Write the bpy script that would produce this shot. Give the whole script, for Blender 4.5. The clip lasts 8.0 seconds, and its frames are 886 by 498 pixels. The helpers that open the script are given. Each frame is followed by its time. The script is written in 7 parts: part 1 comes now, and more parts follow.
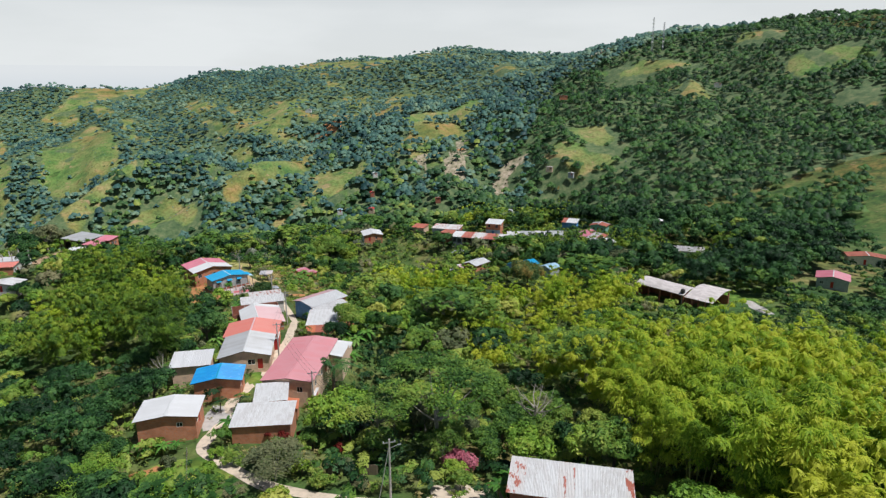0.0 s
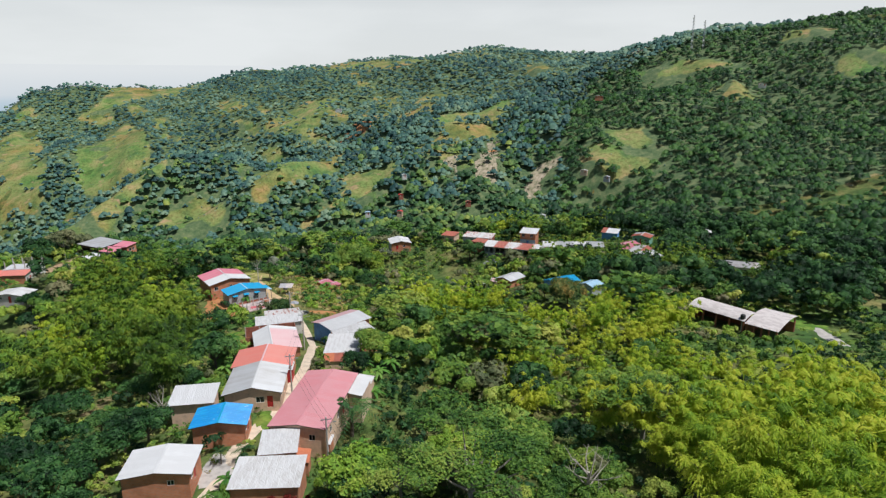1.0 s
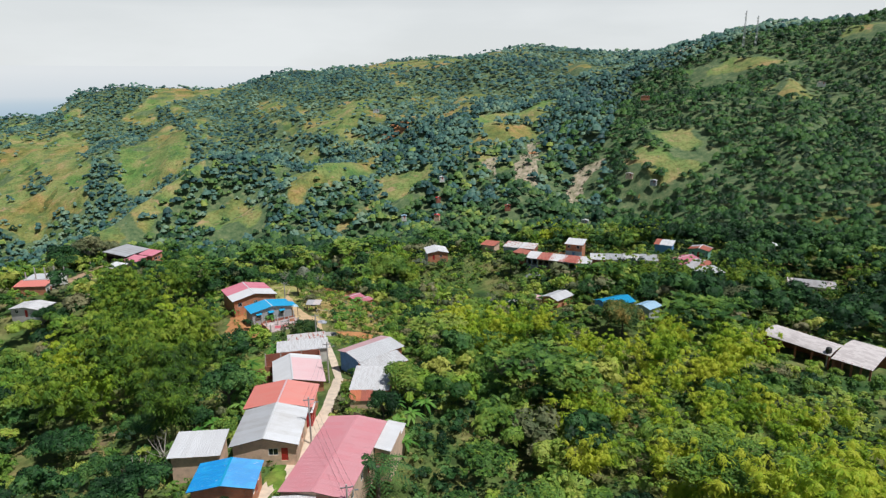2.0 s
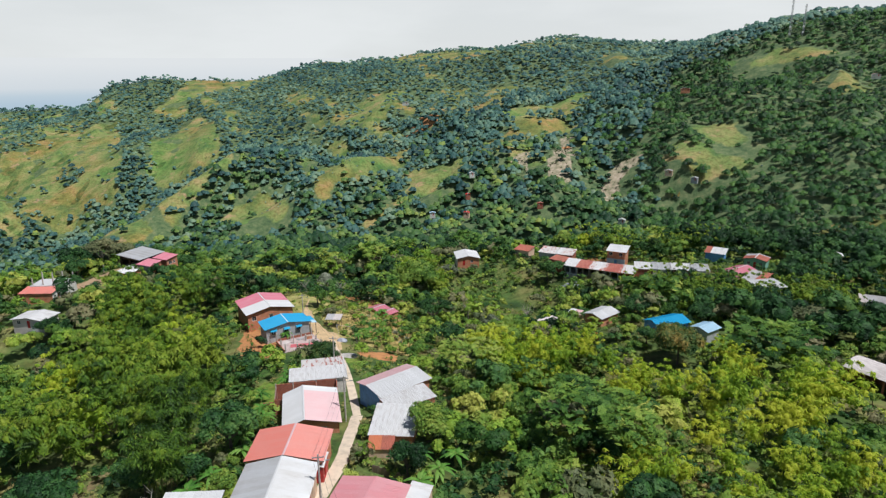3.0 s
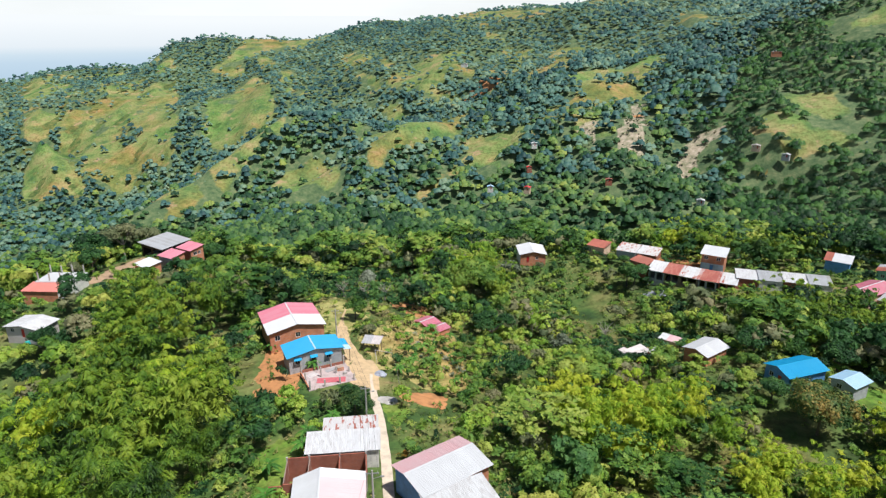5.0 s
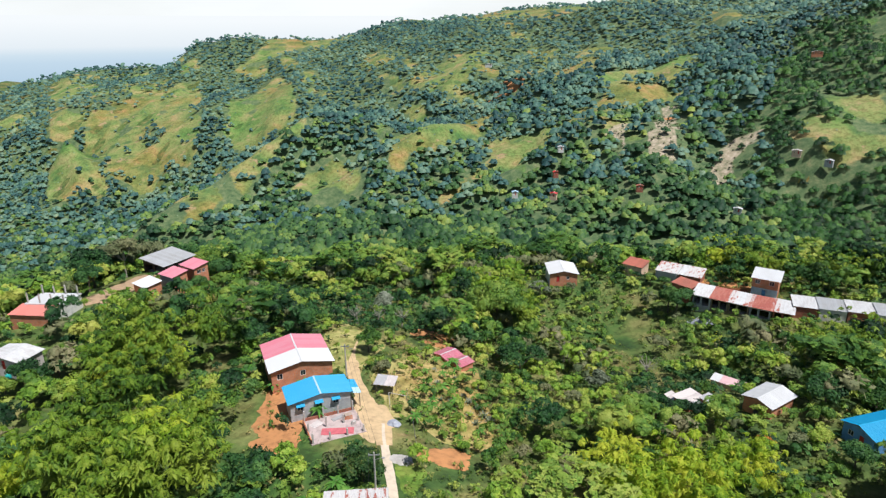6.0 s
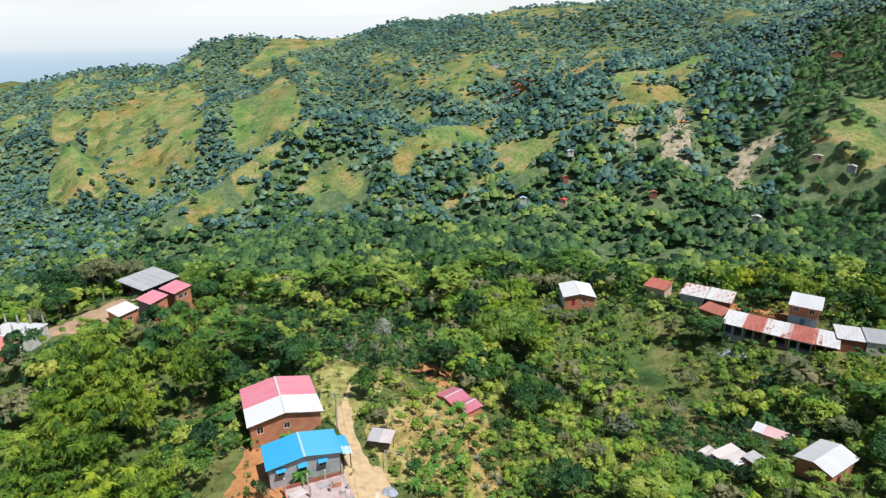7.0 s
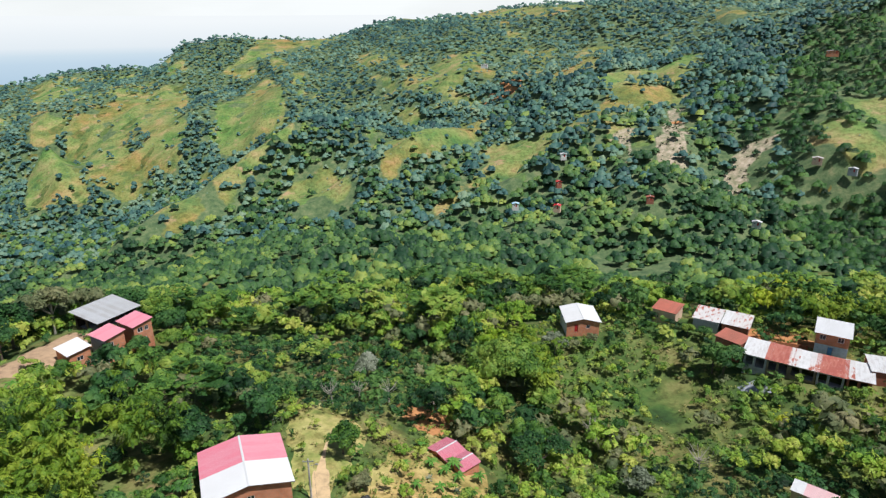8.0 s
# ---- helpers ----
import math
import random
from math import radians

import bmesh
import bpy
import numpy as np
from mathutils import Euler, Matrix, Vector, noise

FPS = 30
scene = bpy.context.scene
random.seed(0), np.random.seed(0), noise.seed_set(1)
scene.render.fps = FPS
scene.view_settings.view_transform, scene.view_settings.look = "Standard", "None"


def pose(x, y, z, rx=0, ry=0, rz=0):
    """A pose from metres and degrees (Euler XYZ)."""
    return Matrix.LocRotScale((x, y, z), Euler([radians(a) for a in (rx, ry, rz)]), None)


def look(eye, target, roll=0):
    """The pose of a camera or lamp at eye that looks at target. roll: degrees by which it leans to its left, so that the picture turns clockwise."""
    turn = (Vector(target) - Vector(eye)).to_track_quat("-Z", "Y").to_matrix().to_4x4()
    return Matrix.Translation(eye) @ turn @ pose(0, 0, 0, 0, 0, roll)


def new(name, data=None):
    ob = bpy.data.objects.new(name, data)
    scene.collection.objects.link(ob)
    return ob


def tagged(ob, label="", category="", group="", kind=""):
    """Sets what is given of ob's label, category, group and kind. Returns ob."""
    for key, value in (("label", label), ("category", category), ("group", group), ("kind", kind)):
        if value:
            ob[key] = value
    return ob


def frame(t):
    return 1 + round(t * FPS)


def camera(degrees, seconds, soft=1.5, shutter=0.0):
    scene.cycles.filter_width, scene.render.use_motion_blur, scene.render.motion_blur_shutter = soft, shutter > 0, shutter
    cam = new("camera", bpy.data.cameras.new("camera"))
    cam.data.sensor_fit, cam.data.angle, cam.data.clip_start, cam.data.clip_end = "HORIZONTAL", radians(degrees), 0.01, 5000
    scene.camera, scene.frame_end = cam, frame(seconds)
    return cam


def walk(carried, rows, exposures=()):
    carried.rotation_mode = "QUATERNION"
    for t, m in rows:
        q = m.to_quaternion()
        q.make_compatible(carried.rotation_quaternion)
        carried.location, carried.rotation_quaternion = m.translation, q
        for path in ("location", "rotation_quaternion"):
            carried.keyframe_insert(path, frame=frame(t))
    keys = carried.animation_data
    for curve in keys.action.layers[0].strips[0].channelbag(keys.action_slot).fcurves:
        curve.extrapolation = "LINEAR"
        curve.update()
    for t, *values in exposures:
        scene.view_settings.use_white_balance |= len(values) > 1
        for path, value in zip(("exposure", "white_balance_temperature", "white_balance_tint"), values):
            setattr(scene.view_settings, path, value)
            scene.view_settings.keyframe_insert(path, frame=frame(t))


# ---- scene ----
cam = camera(70.4, 8.0, soft=1.3)

PATH = [
    (0, (1.832, -12.268, 49.346), (1.924, -10.338, 48.83), -0.2),
    (0.5, (1.73, -4.733, 49.434), (1.791, -2.801, 48.92), -0.2),
    (1, (1.323, 3.462, 49.652), (1.325, 5.394, 49.135), -0.1),
    (1.5, (0.92, 11.564, 49.765), (0.862, 13.495, 49.248), -0.2),
    (3, (-2.056, 36.86, 50.317), (-2.258, 38.775, 49.776), -0.4),
    (3.5, (-3.142, 44.778, 50.836), (-3.371, 46.667, 50.219), -0.3),
    (4, (-4.433, 52.984, 51.156), (-4.695, 54.856, 50.503), -0.2),
    (4.5, (-6.102, 61.36, 51.509), (-6.413, 63.224, 50.854), -0.2),
    (5, (-8.024, 69.71, 51.654), (-8.39, 71.564, 50.999), -0.2),
    (6.5, (-13.407, 94.063, 52.131), (-13.854, 95.898, 51.474), -0.4),
    (7, (-15.242, 102.201, 52.394), (-15.693, 104.035, 51.736), -0.4),
    (7.5, (-17.13, 110.34, 52.387), (-17.572, 112.176, 51.73), -0.5),
    (8, (-19.31, 118.511, 52.621), (-19.729, 120.352, 51.962), -0.6),
]
walk(cam, [(t, look(eye, target, roll)) for t, eye, target, roll in PATH], exposures=[(0, -0.25, 6250, 10), (1.5, -0.25, 6250, 10), (3.0, -0.25, 6250, 10), (4.0, -0.03, 6250, 10), (4.8, 0.08, 6250, 10), (8.0, 0.03, 6250, 10)])


# ---- light: high tropical sun from the right, pale hazy sky ----
SUN_ELEV, SUN_AZIM = radians(66), radians(116)   # azimuth clockwise from +y
world = bpy.data.worlds.new("sky")
scene.world = world
world.use_nodes = True
wt = world.node_tree
wt.nodes.clear()
w_out = wt.nodes.new("ShaderNodeOutputWorld")
w_bg = wt.nodes.new("ShaderNodeBackground")
w_sky = wt.nodes.new("ShaderNodeTexSky")
w_sky.sky_type, w_sky.sun_disc = "NISHITA", False
w_sky.sun_elevation, w_sky.sun_rotation = SUN_ELEV, SUN_AZIM
w_sky.air_density, w_sky.dust_density, w_sky.ozone_density = 1.0, 1.0, 1.4
w_co = wt.nodes.new("ShaderNodeTexCoord")
w_map = wt.nodes.new("ShaderNodeMapping")
w_map.inputs["Scale"].default_value = (1.6, 1.6, 7.0)
w_noise = wt.nodes.new("ShaderNodeTexNoise")
w_noise.inputs["Scale"].default_value, w_noise.inputs["Detail"].default_value = 1.6, 6.0
w_ramp = wt.nodes.new("ShaderNodeValToRGB")
w_ramp.color_ramp.elements[0].position, w_ramp.color_ramp.elements[0].color = 0.40, (0.88, 0.88, 0.88, 1)
w_ramp.color_ramp.elements[1].position, w_ramp.color_ramp.elements[1].color = 0.62, (1, 1, 1, 1)
w_mix = wt.nodes.new("ShaderNodeMixRGB")
w_mix.inputs["Color2"].default_value = (17.0, 17.3, 16.9, 1)
w_sep = wt.nodes.new("ShaderNodeSeparateXYZ")
w_alt = wt.nodes.new("ShaderNodeMapRange")
w_alt.inputs["From Min"].default_value, w_alt.inputs["From Max"].default_value = 0.10, 0.24
w_alt.inputs["To Min"].default_value, w_alt.inputs["To Max"].default_value = 1.0, 0.0
w_fade = wt.nodes.new("ShaderNodeMath")
w_fade.operation = "MULTIPLY"
wt.links.new(w_co.outputs["Generated"], w_sep.inputs["Vector"])
wt.links.new(w_sep.outputs["Z"], w_alt.inputs["Value"])
wt.links.new(w_ramp.outputs["Color"], w_fade.inputs[0])
wt.links.new(w_alt.outputs["Result"], w_fade.inputs[1])
wt.links.new(w_co.outputs["Generated"], w_map.inputs["Vector"])
wt.links.new(w_map.outputs["Vector"], w_noise.inputs["Vector"])
wt.links.new(w_noise.outputs["Fac"], w_ramp.inputs["Fac"])
wt.links.new(w_fade.outputs["Value"], w_mix.inputs["Fac"])
wt.links.new(w_sky.outputs["Color"], w_mix.inputs["Color1"])
wt.links.new(w_mix.outputs["Color"], w_bg.inputs["Color"])
wt.links.new(w_bg.outputs["Background"], w_out.inputs["Surface"])
w_bg.inputs["Strength"].default_value = 0.056

sun = new("sun", bpy.data.lights.new("sun", "SUN"))
sun.data.energy, sun.data.angle, sun.data.color = 5.0, radians(0.6), (1.0, 0.968, 0.925)
to_sun = Vector((math.sin(SUN_AZIM) * math.cos(SUN_ELEV), math.cos(SUN_AZIM) * math.cos(SUN_ELEV), math.sin(SUN_ELEV)))
sun.matrix_world = look(to_sun * 300, (0, 0, 0))

rng = np.random.default_rng(7)


# ---- materials ----
def node_material(name):
    m = bpy.data.materials.new(name)
    m.use_nodes = True
    nt = m.node_tree
    return m, nt, nt.nodes["Principled BSDF"], nt.nodes["Material Output"]


def link(nt, a, b):
    nt.links.new(a, b)


def noise_node(nt, scale, detail=4.0, rough=0.55, source=None):
    n = nt.nodes.new("ShaderNodeTexNoise")
    n.inputs["Scale"].default_value, n.inputs["Detail"].default_value, n.inputs["Roughness"].default_value = scale, detail, rough
    if source is None:
        g = nt.nodes.new("ShaderNodeNewGeometry")
        source = g.outputs["Position"]
    link(nt, source, n.inputs["Vector"])
    return n.outputs["Fac"]


def ramp_node(nt, fac, stops, mode="LINEAR"):
    r = nt.nodes.new("ShaderNodeValToRGB")
    r.color_ramp.interpolation = mode
    while len(r.color_ramp.elements) < len(stops):
        r.color_ramp.elements.new(0.5)
    for e, (p, c) in zip(r.color_ramp.elements, stops):
        e.position, e.color = p, (*c, 1)
    link(nt, fac, r.inputs["Fac"])
    return r.outputs["Color"]


def mix_node(nt, fac, a, b, blend="MIX"):
    m = nt.nodes.new("ShaderNodeMixRGB")
    m.blend_type = blend
    for sock, v in (("Fac", fac), ("Color1", a), ("Color2", b)):
        if isinstance(v, (int, float)):
            m.inputs[sock].default_value = v
        elif isinstance(v, tuple):
            m.inputs[sock].default_value = (*v, 1)
        else:
            link(nt, v, m.inputs[sock])
    return m.outputs["Color"]


def bump_node(nt, bsdf, height, strength, distance):
    b = nt.nodes.new("ShaderNodeBump")
    b.inputs["Strength"].default_value, b.inputs["Distance"].default_value = strength, distance
    link(nt, height, b.inputs["Height"])
    link(nt, b.outputs["Normal"], bsdf.inputs["Normal"])


def foliage_material(name, stops, patch=0.11, translucent=0.22, rough=0.55, leaf=3.2, gaps=0.42, speckle=0.22, relief=0.9):
    """Sprays of leaves: the tone differs from plant to plant and again from leaf to leaf, and the sprays have gaps.
    leaf: leaves to the metre; gaps: how much of a spray is open; relief: how strongly leaves stand out."""
    m, nt, bsdf, out = node_material(name)
    tone = noise_node(nt, patch, 3.0, 0.6)
    fine = noise_node(nt, leaf, 2.0, 0.6)
    g = nt.nodes.new("ShaderNodeNewGeometry")
    info = nt.nodes.new("ShaderNodeObjectInfo")
    total = tone
    own = nt.nodes.new("ShaderNodeAttribute")
    own.attribute_name = "tone"
    for source, amount in ((g.outputs["Random Per Island"], speckle), (info.outputs["Random"], 0.22), (own.outputs["Fac"], 0.34), (fine, 0.35)):
        add = nt.nodes.new("ShaderNodeMath")
        add.operation = "MULTIPLY_ADD"
        mid = nt.nodes.new("ShaderNodeMath")
        mid.operation = "SUBTRACT"
        link(nt, source, mid.inputs[0])
        mid.inputs[1].default_value = 0.5
        link(nt, mid.outputs["Value"], add.inputs[0])
        add.inputs[1].default_value = amount
        link(nt, total, add.inputs[2])
        total = add.outputs["Value"]
    col = ramp_node(nt, total, stops)
    link(nt, col, bsdf.inputs["Base Color"])
    bsdf.inputs["Roughness"].default_value = rough
    bsdf.inputs["Specular IOR Level"].default_value = 0.22
    bump_node(nt, bsdf, fine, relief, 0.5 / leaf)
    tr = nt.nodes.new("ShaderNodeBsdfTranslucent")
    link(nt, col, tr.inputs["Color"])
    mx = nt.nodes.new("ShaderNodeMixShader")
    mx.inputs["Fac"].default_value = translucent
    link(nt, bsdf.outputs["BSDF"], mx.inputs[1])
    link(nt, tr.outputs["BSDF"], mx.inputs[2])
    hole = nt.nodes.new("ShaderNodeMath")
    hole.operation = "LESS_THAN"
    link(nt, noise_node(nt, leaf * 1.3, 1.0, 0.5), hole.inputs[0])
    hole.inputs[1].default_value = gaps
    clear = nt.nodes.new("ShaderNodeBsdfTransparent")
    mh = nt.nodes.new("ShaderNodeMixShader")
    link(nt, hole.outputs["Value"], mh.inputs["Fac"])
    link(nt, mx.outputs["Shader"], mh.inputs[1])
    link(nt, clear.outputs["BSDF"], mh.inputs[2])
    link(nt, mh.outputs["Shader"], out.inputs["Surface"])
    return m


def sheet_material(name, base, wear, rough=0.45, metal=0.0, amount=0.5):
    """Painted or bare corrugated sheet with streaks of wear and grime."""
    m, nt, bsdf, out = node_material(name)
    tc = nt.nodes.new("ShaderNodeTexCoord")
    mp = nt.nodes.new("ShaderNodeMapping")
    mp.inputs["Scale"].default_value = (1.0, 4.0, 1.0)
    link(nt, tc.outputs["Object"], mp.inputs["Vector"])
    streak = noise_node(nt, 0.9, 6.0, 0.65, mp.outputs["Vector"])
    blot = noise_node(nt, 0.35, 3.0)
    info = nt.nodes.new("ShaderNodeObjectInfo")
    v = mix_node(nt, 0.55, streak, blot)
    v = mix_node(nt, 0.18, v, info.outputs["Random"])
    mid = tuple(a * (1 - amount * 0.45) + b * amount * 0.45 for a, b in zip(base, wear))
    col = ramp_node(nt, v, [(0.30, wear if amount > 0.6 else mid), (0.47, mid), (0.58, base), (0.8, tuple(min(1, c * 1.08) for c in base))])
    link(nt, col, bsdf.inputs["Base Color"])
    bsdf.inputs["Roughness"].default_value, bsdf.inputs["Metallic"].default_value = rough, metal
    return m


def brick_material(name, brick_a, brick_b, mortar):
    m, nt, bsdf, out = node_material(name)
    tc = nt.nodes.new("ShaderNodeTexCoord")
    sep = nt.nodes.new("ShaderNodeSeparateXYZ")
    link(nt, tc.outputs["Object"], sep.inputs["Vector"])
    ad = nt.nodes.new("ShaderNodeMath")
    link(nt, sep.outputs["X"], ad.inputs[0])
    link(nt, sep.outputs["Y"], ad.inputs[1])
    cmb = nt.nodes.new("ShaderNodeCombineXYZ")
    link(nt, ad.outputs["Value"], cmb.inputs["X"])
    link(nt, sep.outputs["Z"], cmb.inputs["Y"])
    b = nt.nodes.new("ShaderNodeTexBrick")
    b.inputs["Scale"].default_value = 1.0
    b.inputs["Brick Width"].default_value, b.inputs["Row Height"].default_value = 0.33, 0.22
    b.inputs["Mortar Size"].default_value = 0.014
    b.inputs["Color1"].default_value, b.inputs["Color2"].default_value, b.inputs["Mortar"].default_value = (*brick_a, 1), (*brick_b, 1), (*mortar, 1)
    link(nt, cmb.outputs["Vector"], b.inputs["Vector"])
    grime = ramp_node(nt, noise_node(nt, 0.8, 5.0), [(0.3, (0.68, 0.64, 0.6)), (0.6, (1, 1, 1))])
    link(nt, mix_node(nt, 0.8, b.outputs["Color"], grime, "MULTIPLY"), bsdf.inputs["Base Color"])
    bsdf.inputs["Roughness"].default_value = 0.9
    bump_node(nt, bsdf, b.outputs["Fac"], -0.5, 0.01)
    return m


def plain_material(name, base, rough=0.8, metal=0.0, vary=0.25, scale=1.2):
    m, nt, bsdf, out = node_material(name)
    f = noise_node(nt, scale, 6.0, 0.65)
    lo = tuple(c * (1 - vary) for c in base)
    hi = tuple(min(1, c * (1 + vary * 0.5)) for c in base)
    link(nt, ramp_node(nt, f, [(0.3, lo), (0.5, base), (0.7, hi)]), bsdf.inputs["Base Color"])
    bsdf.inputs["Roughness"].default_value, bsdf.inputs["Metallic"].default_value = rough, metal
    return m


def blotched_sheet(name, base, patch, spots, cut, rough=0.55):
    """Sheet roofing with ragged patches: faded or repainted areas and rust spots running down the fall."""
    m, nt, bsdf, out = node_material(name)
    tc = nt.nodes.new("ShaderNodeTexCoord")
    mp = nt.nodes.new("ShaderNodeMapping")
    mp.inputs["Scale"].default_value = (0.55, 1.5, 1.0)
    link(nt, tc.outputs["Object"], mp.inputs["Vector"])
    info = nt.nodes.new("ShaderNodeObjectInfo")
    off = nt.nodes.new("ShaderNodeVectorMath")
    off.operation = "ADD"
    link(nt, mp.outputs["Vector"], off.inputs[0])
    link(nt, info.outputs["Location"], off.inputs[1])
    big = noise_node(nt, 0.75, 4.0, 0.6, off.outputs["Vector"])
    small = noise_node(nt, 3.2, 4.0, 0.65, off.outputs["Vector"])
    dirt = ramp_node(nt, noise_node(nt, 1.4, 6.0, 0.7, off.outputs["Vector"]), [(0.28, (0.76, 0.74, 0.72)), (0.50, (1, 1, 1))])
    c = mix_node(nt, ramp_node(nt, big, [(cut, (0, 0, 0)), (cut + 0.03, (1, 1, 1))]), base, patch)
    c = mix_node(nt, ramp_node(nt, small, [(0.63, (0, 0, 0)), (0.70, (0.8, 0.8, 0.8))]), c, spots)
    link(nt, mix_node(nt, 0.8, c, dirt, "MULTIPLY"), bsdf.inputs["Base Color"])
    bsdf.inputs["Roughness"].default_value = rough
    return m


M_WHITE = sheet_material("white_sheet", (0.60, 0.605, 0.61), (0.44, 0.43, 0.42), 0.5, 0.0, 0.45)
M_WORN = blotched_sheet("worn_white_sheet", (0.61, 0.61, 0.61), (0.55, 0.54, 0.535), (0.46, 0.40, 0.385), 0.52)
M_VAULT = blotched_sheet("mould_stained_sheet", (0.62, 0.57, 0.55), (0.52, 0.47, 0.455), (0.40, 0.35, 0.34), 0.50, 0.85)
M_DIRT = plain_material("brown_earth", (0.40, 0.27, 0.165), 0.95, 0.0, 0.35, 0.7)
M_RUSTWHITE = blotched_sheet("rust_stained_white_sheet", (0.58, 0.56, 0.55), (0.40, 0.13, 0.09), (0.46, 0.30, 0.26), 0.56)
M_RUSTED = blotched_sheet("flaking_rust_sheet", (0.36, 0.10, 0.075), (0.42, 0.15, 0.11), (0.56, 0.48, 0.46), 0.50, 0.7)
M_BLUEWORN = blotched_sheet("blue_sheet_with_pale_patches", (0.015, 0.27, 0.62), (0.02, 0.33, 0.66), (0.42, 0.56, 0.68), 0.50, 0.45)
M_PINK = sheet_material("faded_red_sheet", (0.55, 0.165, 0.22), (0.55, 0.29, 0.33), 0.5, 0.0, 0.6)
M_PALEPINK = sheet_material("sun_bleached_sheet", (0.62, 0.39, 0.40), (0.62, 0.50, 0.50), 0.5, 0.0, 0.6)
M_FADED = sheet_material("chalky_pink_sheet", (0.58, 0.235, 0.26), (0.58, 0.34, 0.36), 0.6, 0.0, 0.6)
M_RED = sheet_material("orange_red_sheet", (0.62, 0.20, 0.16), (0.58, 0.28, 0.24), 0.5, 0.0, 0.5)
M_BLUE = sheet_material("blue_sheet", (0.012, 0.31, 0.56), (0.05, 0.38, 0.60), 0.4, 0.0, 0.4)
M_LIGHTBLUE = sheet_material("light_blue_sheet", (0.36, 0.56, 0.70), (0.5, 0.6, 0.66), 0.5, 0.0, 0.5)
M_ZINC = sheet_material("weathered_zinc", (0.47, 0.48, 0.49), (0.38, 0.37, 0.36), 0.5, 0.15, 0.7)
M_RUST = sheet_material("rusted_sheet", (0.40, 0.12, 0.08), (0.24, 0.09, 0.06), 0.75, 0.0, 0.7)
M_GREY = sheet_material("grey_sheet", (0.42, 0.41, 0.42), (0.28, 0.26, 0.25), 0.6, 0.0, 0.7)
M_STAIN = sheet_material("stained_fibre_cement", (0.60, 0.54, 0.52), (0.34, 0.30, 0.29), 0.85, 0.0, 0.65)
M_TILE = sheet_material("clay_tile", (0.52, 0.17, 0.08), (0.36, 0.13, 0.08), 0.85, 0.0, 0.6)
M_BRICK = brick_material("clay_block", (0.68, 0.26, 0.13), (0.60, 0.21, 0.10), (0.46, 0.36, 0.29))
M_BRICK_DARK = brick_material("red_brick", (0.42, 0.135, 0.08), (0.34, 0.10, 0.06), (0.30, 0.22, 0.18))
M_TAN = plain_material("tan_plaster", (0.74, 0.52, 0.38), 0.9)
M_WALLWHITE = plain_material("whitewash", (0.70, 0.68, 0.64), 0.9)
M_WALLGREY = plain_material("grey_plaster", (0.42, 0.43, 0.45), 0.9)
M_WALLBLUE = plain_material("blue_paint", (0.12, 0.30, 0.60), 0.7)
M_PALEBLUE = plain_material("pale_blue_paint", (0.52, 0.60, 0.68), 0.8)
M_WALLGREEN = plain_material("green_paint", (0.25, 0.50, 0.40), 0.7)
M_REDPAINT = plain_material("red_paint", (0.50, 0.03, 0.03), 0.5)
M_SLAB = plain_material("dusty_pink_screed", (0.48, 0.38, 0.36), 0.9, 0.0, 0.35, 0.8)
M_CONCRETE = plain_material("concrete", (0.46, 0.43, 0.40), 0.9, 0.0, 0.3, 0.9)
M_DARK = plain_material("shade_dark_wood", (0.05, 0.035, 0.025), 0.8)
M_WOOD = plain_material("weathered_wood", (0.22, 0.17, 0.12), 0.85)
M_BARK = plain_material("bark", (0.13, 0.105, 0.08), 0.95, 0.0, 0.4, 3.0)
M_PALEBARK = plain_material("pale_bark", (0.36, 0.33, 0.28), 0.95, 0.0, 0.3, 3.0)
M_CULM = plain_material("bamboo_culm", (0.20, 0.22, 0.07), 0.6, 0.0, 0.4, 2.0)
M_METAL = plain_material("galvanised_steel", (0.45, 0.46, 0.47), 0.45, 0.7)
M_CABLE = plain_material("cable", (0.03, 0.03, 0.03), 0.6)
M_PLASTER = plain_material("white_frame", (0.78, 0.77, 0.75), 0.7)
M_REDCLOTH = plain_material("faded_red_cloth", (0.55, 0.13, 0.15), 0.8)
M_TARP = plain_material("grey_tarpaulin", (0.34, 0.36, 0.42), 0.5)
M_GLASS, _nt, _b, _o = node_material("window_glass")
_b.inputs["Base Color"].default_value = (0.02, 0.025, 0.03, 1)
_b.inputs["Roughness"].default_value = 0.08

LEAF_BAMBOO = foliage_material("bamboo_leaves", [(0.26, (0.085, 0.182, 0.018)), (0.42, (0.205, 0.352, 0.029)), (0.56, (0.365, 0.495, 0.037)), (0.76, (0.536, 0.572, 0.055))], 0.09, 0.40, leaf=4.5, gaps=0.40)
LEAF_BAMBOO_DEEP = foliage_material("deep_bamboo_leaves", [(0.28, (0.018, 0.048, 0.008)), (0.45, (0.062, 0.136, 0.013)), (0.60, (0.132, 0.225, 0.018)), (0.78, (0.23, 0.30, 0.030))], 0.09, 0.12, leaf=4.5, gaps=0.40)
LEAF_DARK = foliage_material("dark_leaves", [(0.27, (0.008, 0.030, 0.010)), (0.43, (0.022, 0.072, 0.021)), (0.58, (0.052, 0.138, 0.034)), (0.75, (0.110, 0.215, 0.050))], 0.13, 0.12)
LEAF_MID = foliage_material("green_leaves", [(0.27, (0.026, 0.080, 0.016)), (0.42, (0.088, 0.188, 0.030)), (0.57, (0.178, 0.288, 0.042)), (0.74, (0.32, 0.38, 0.070))], 0.10, 0.12)
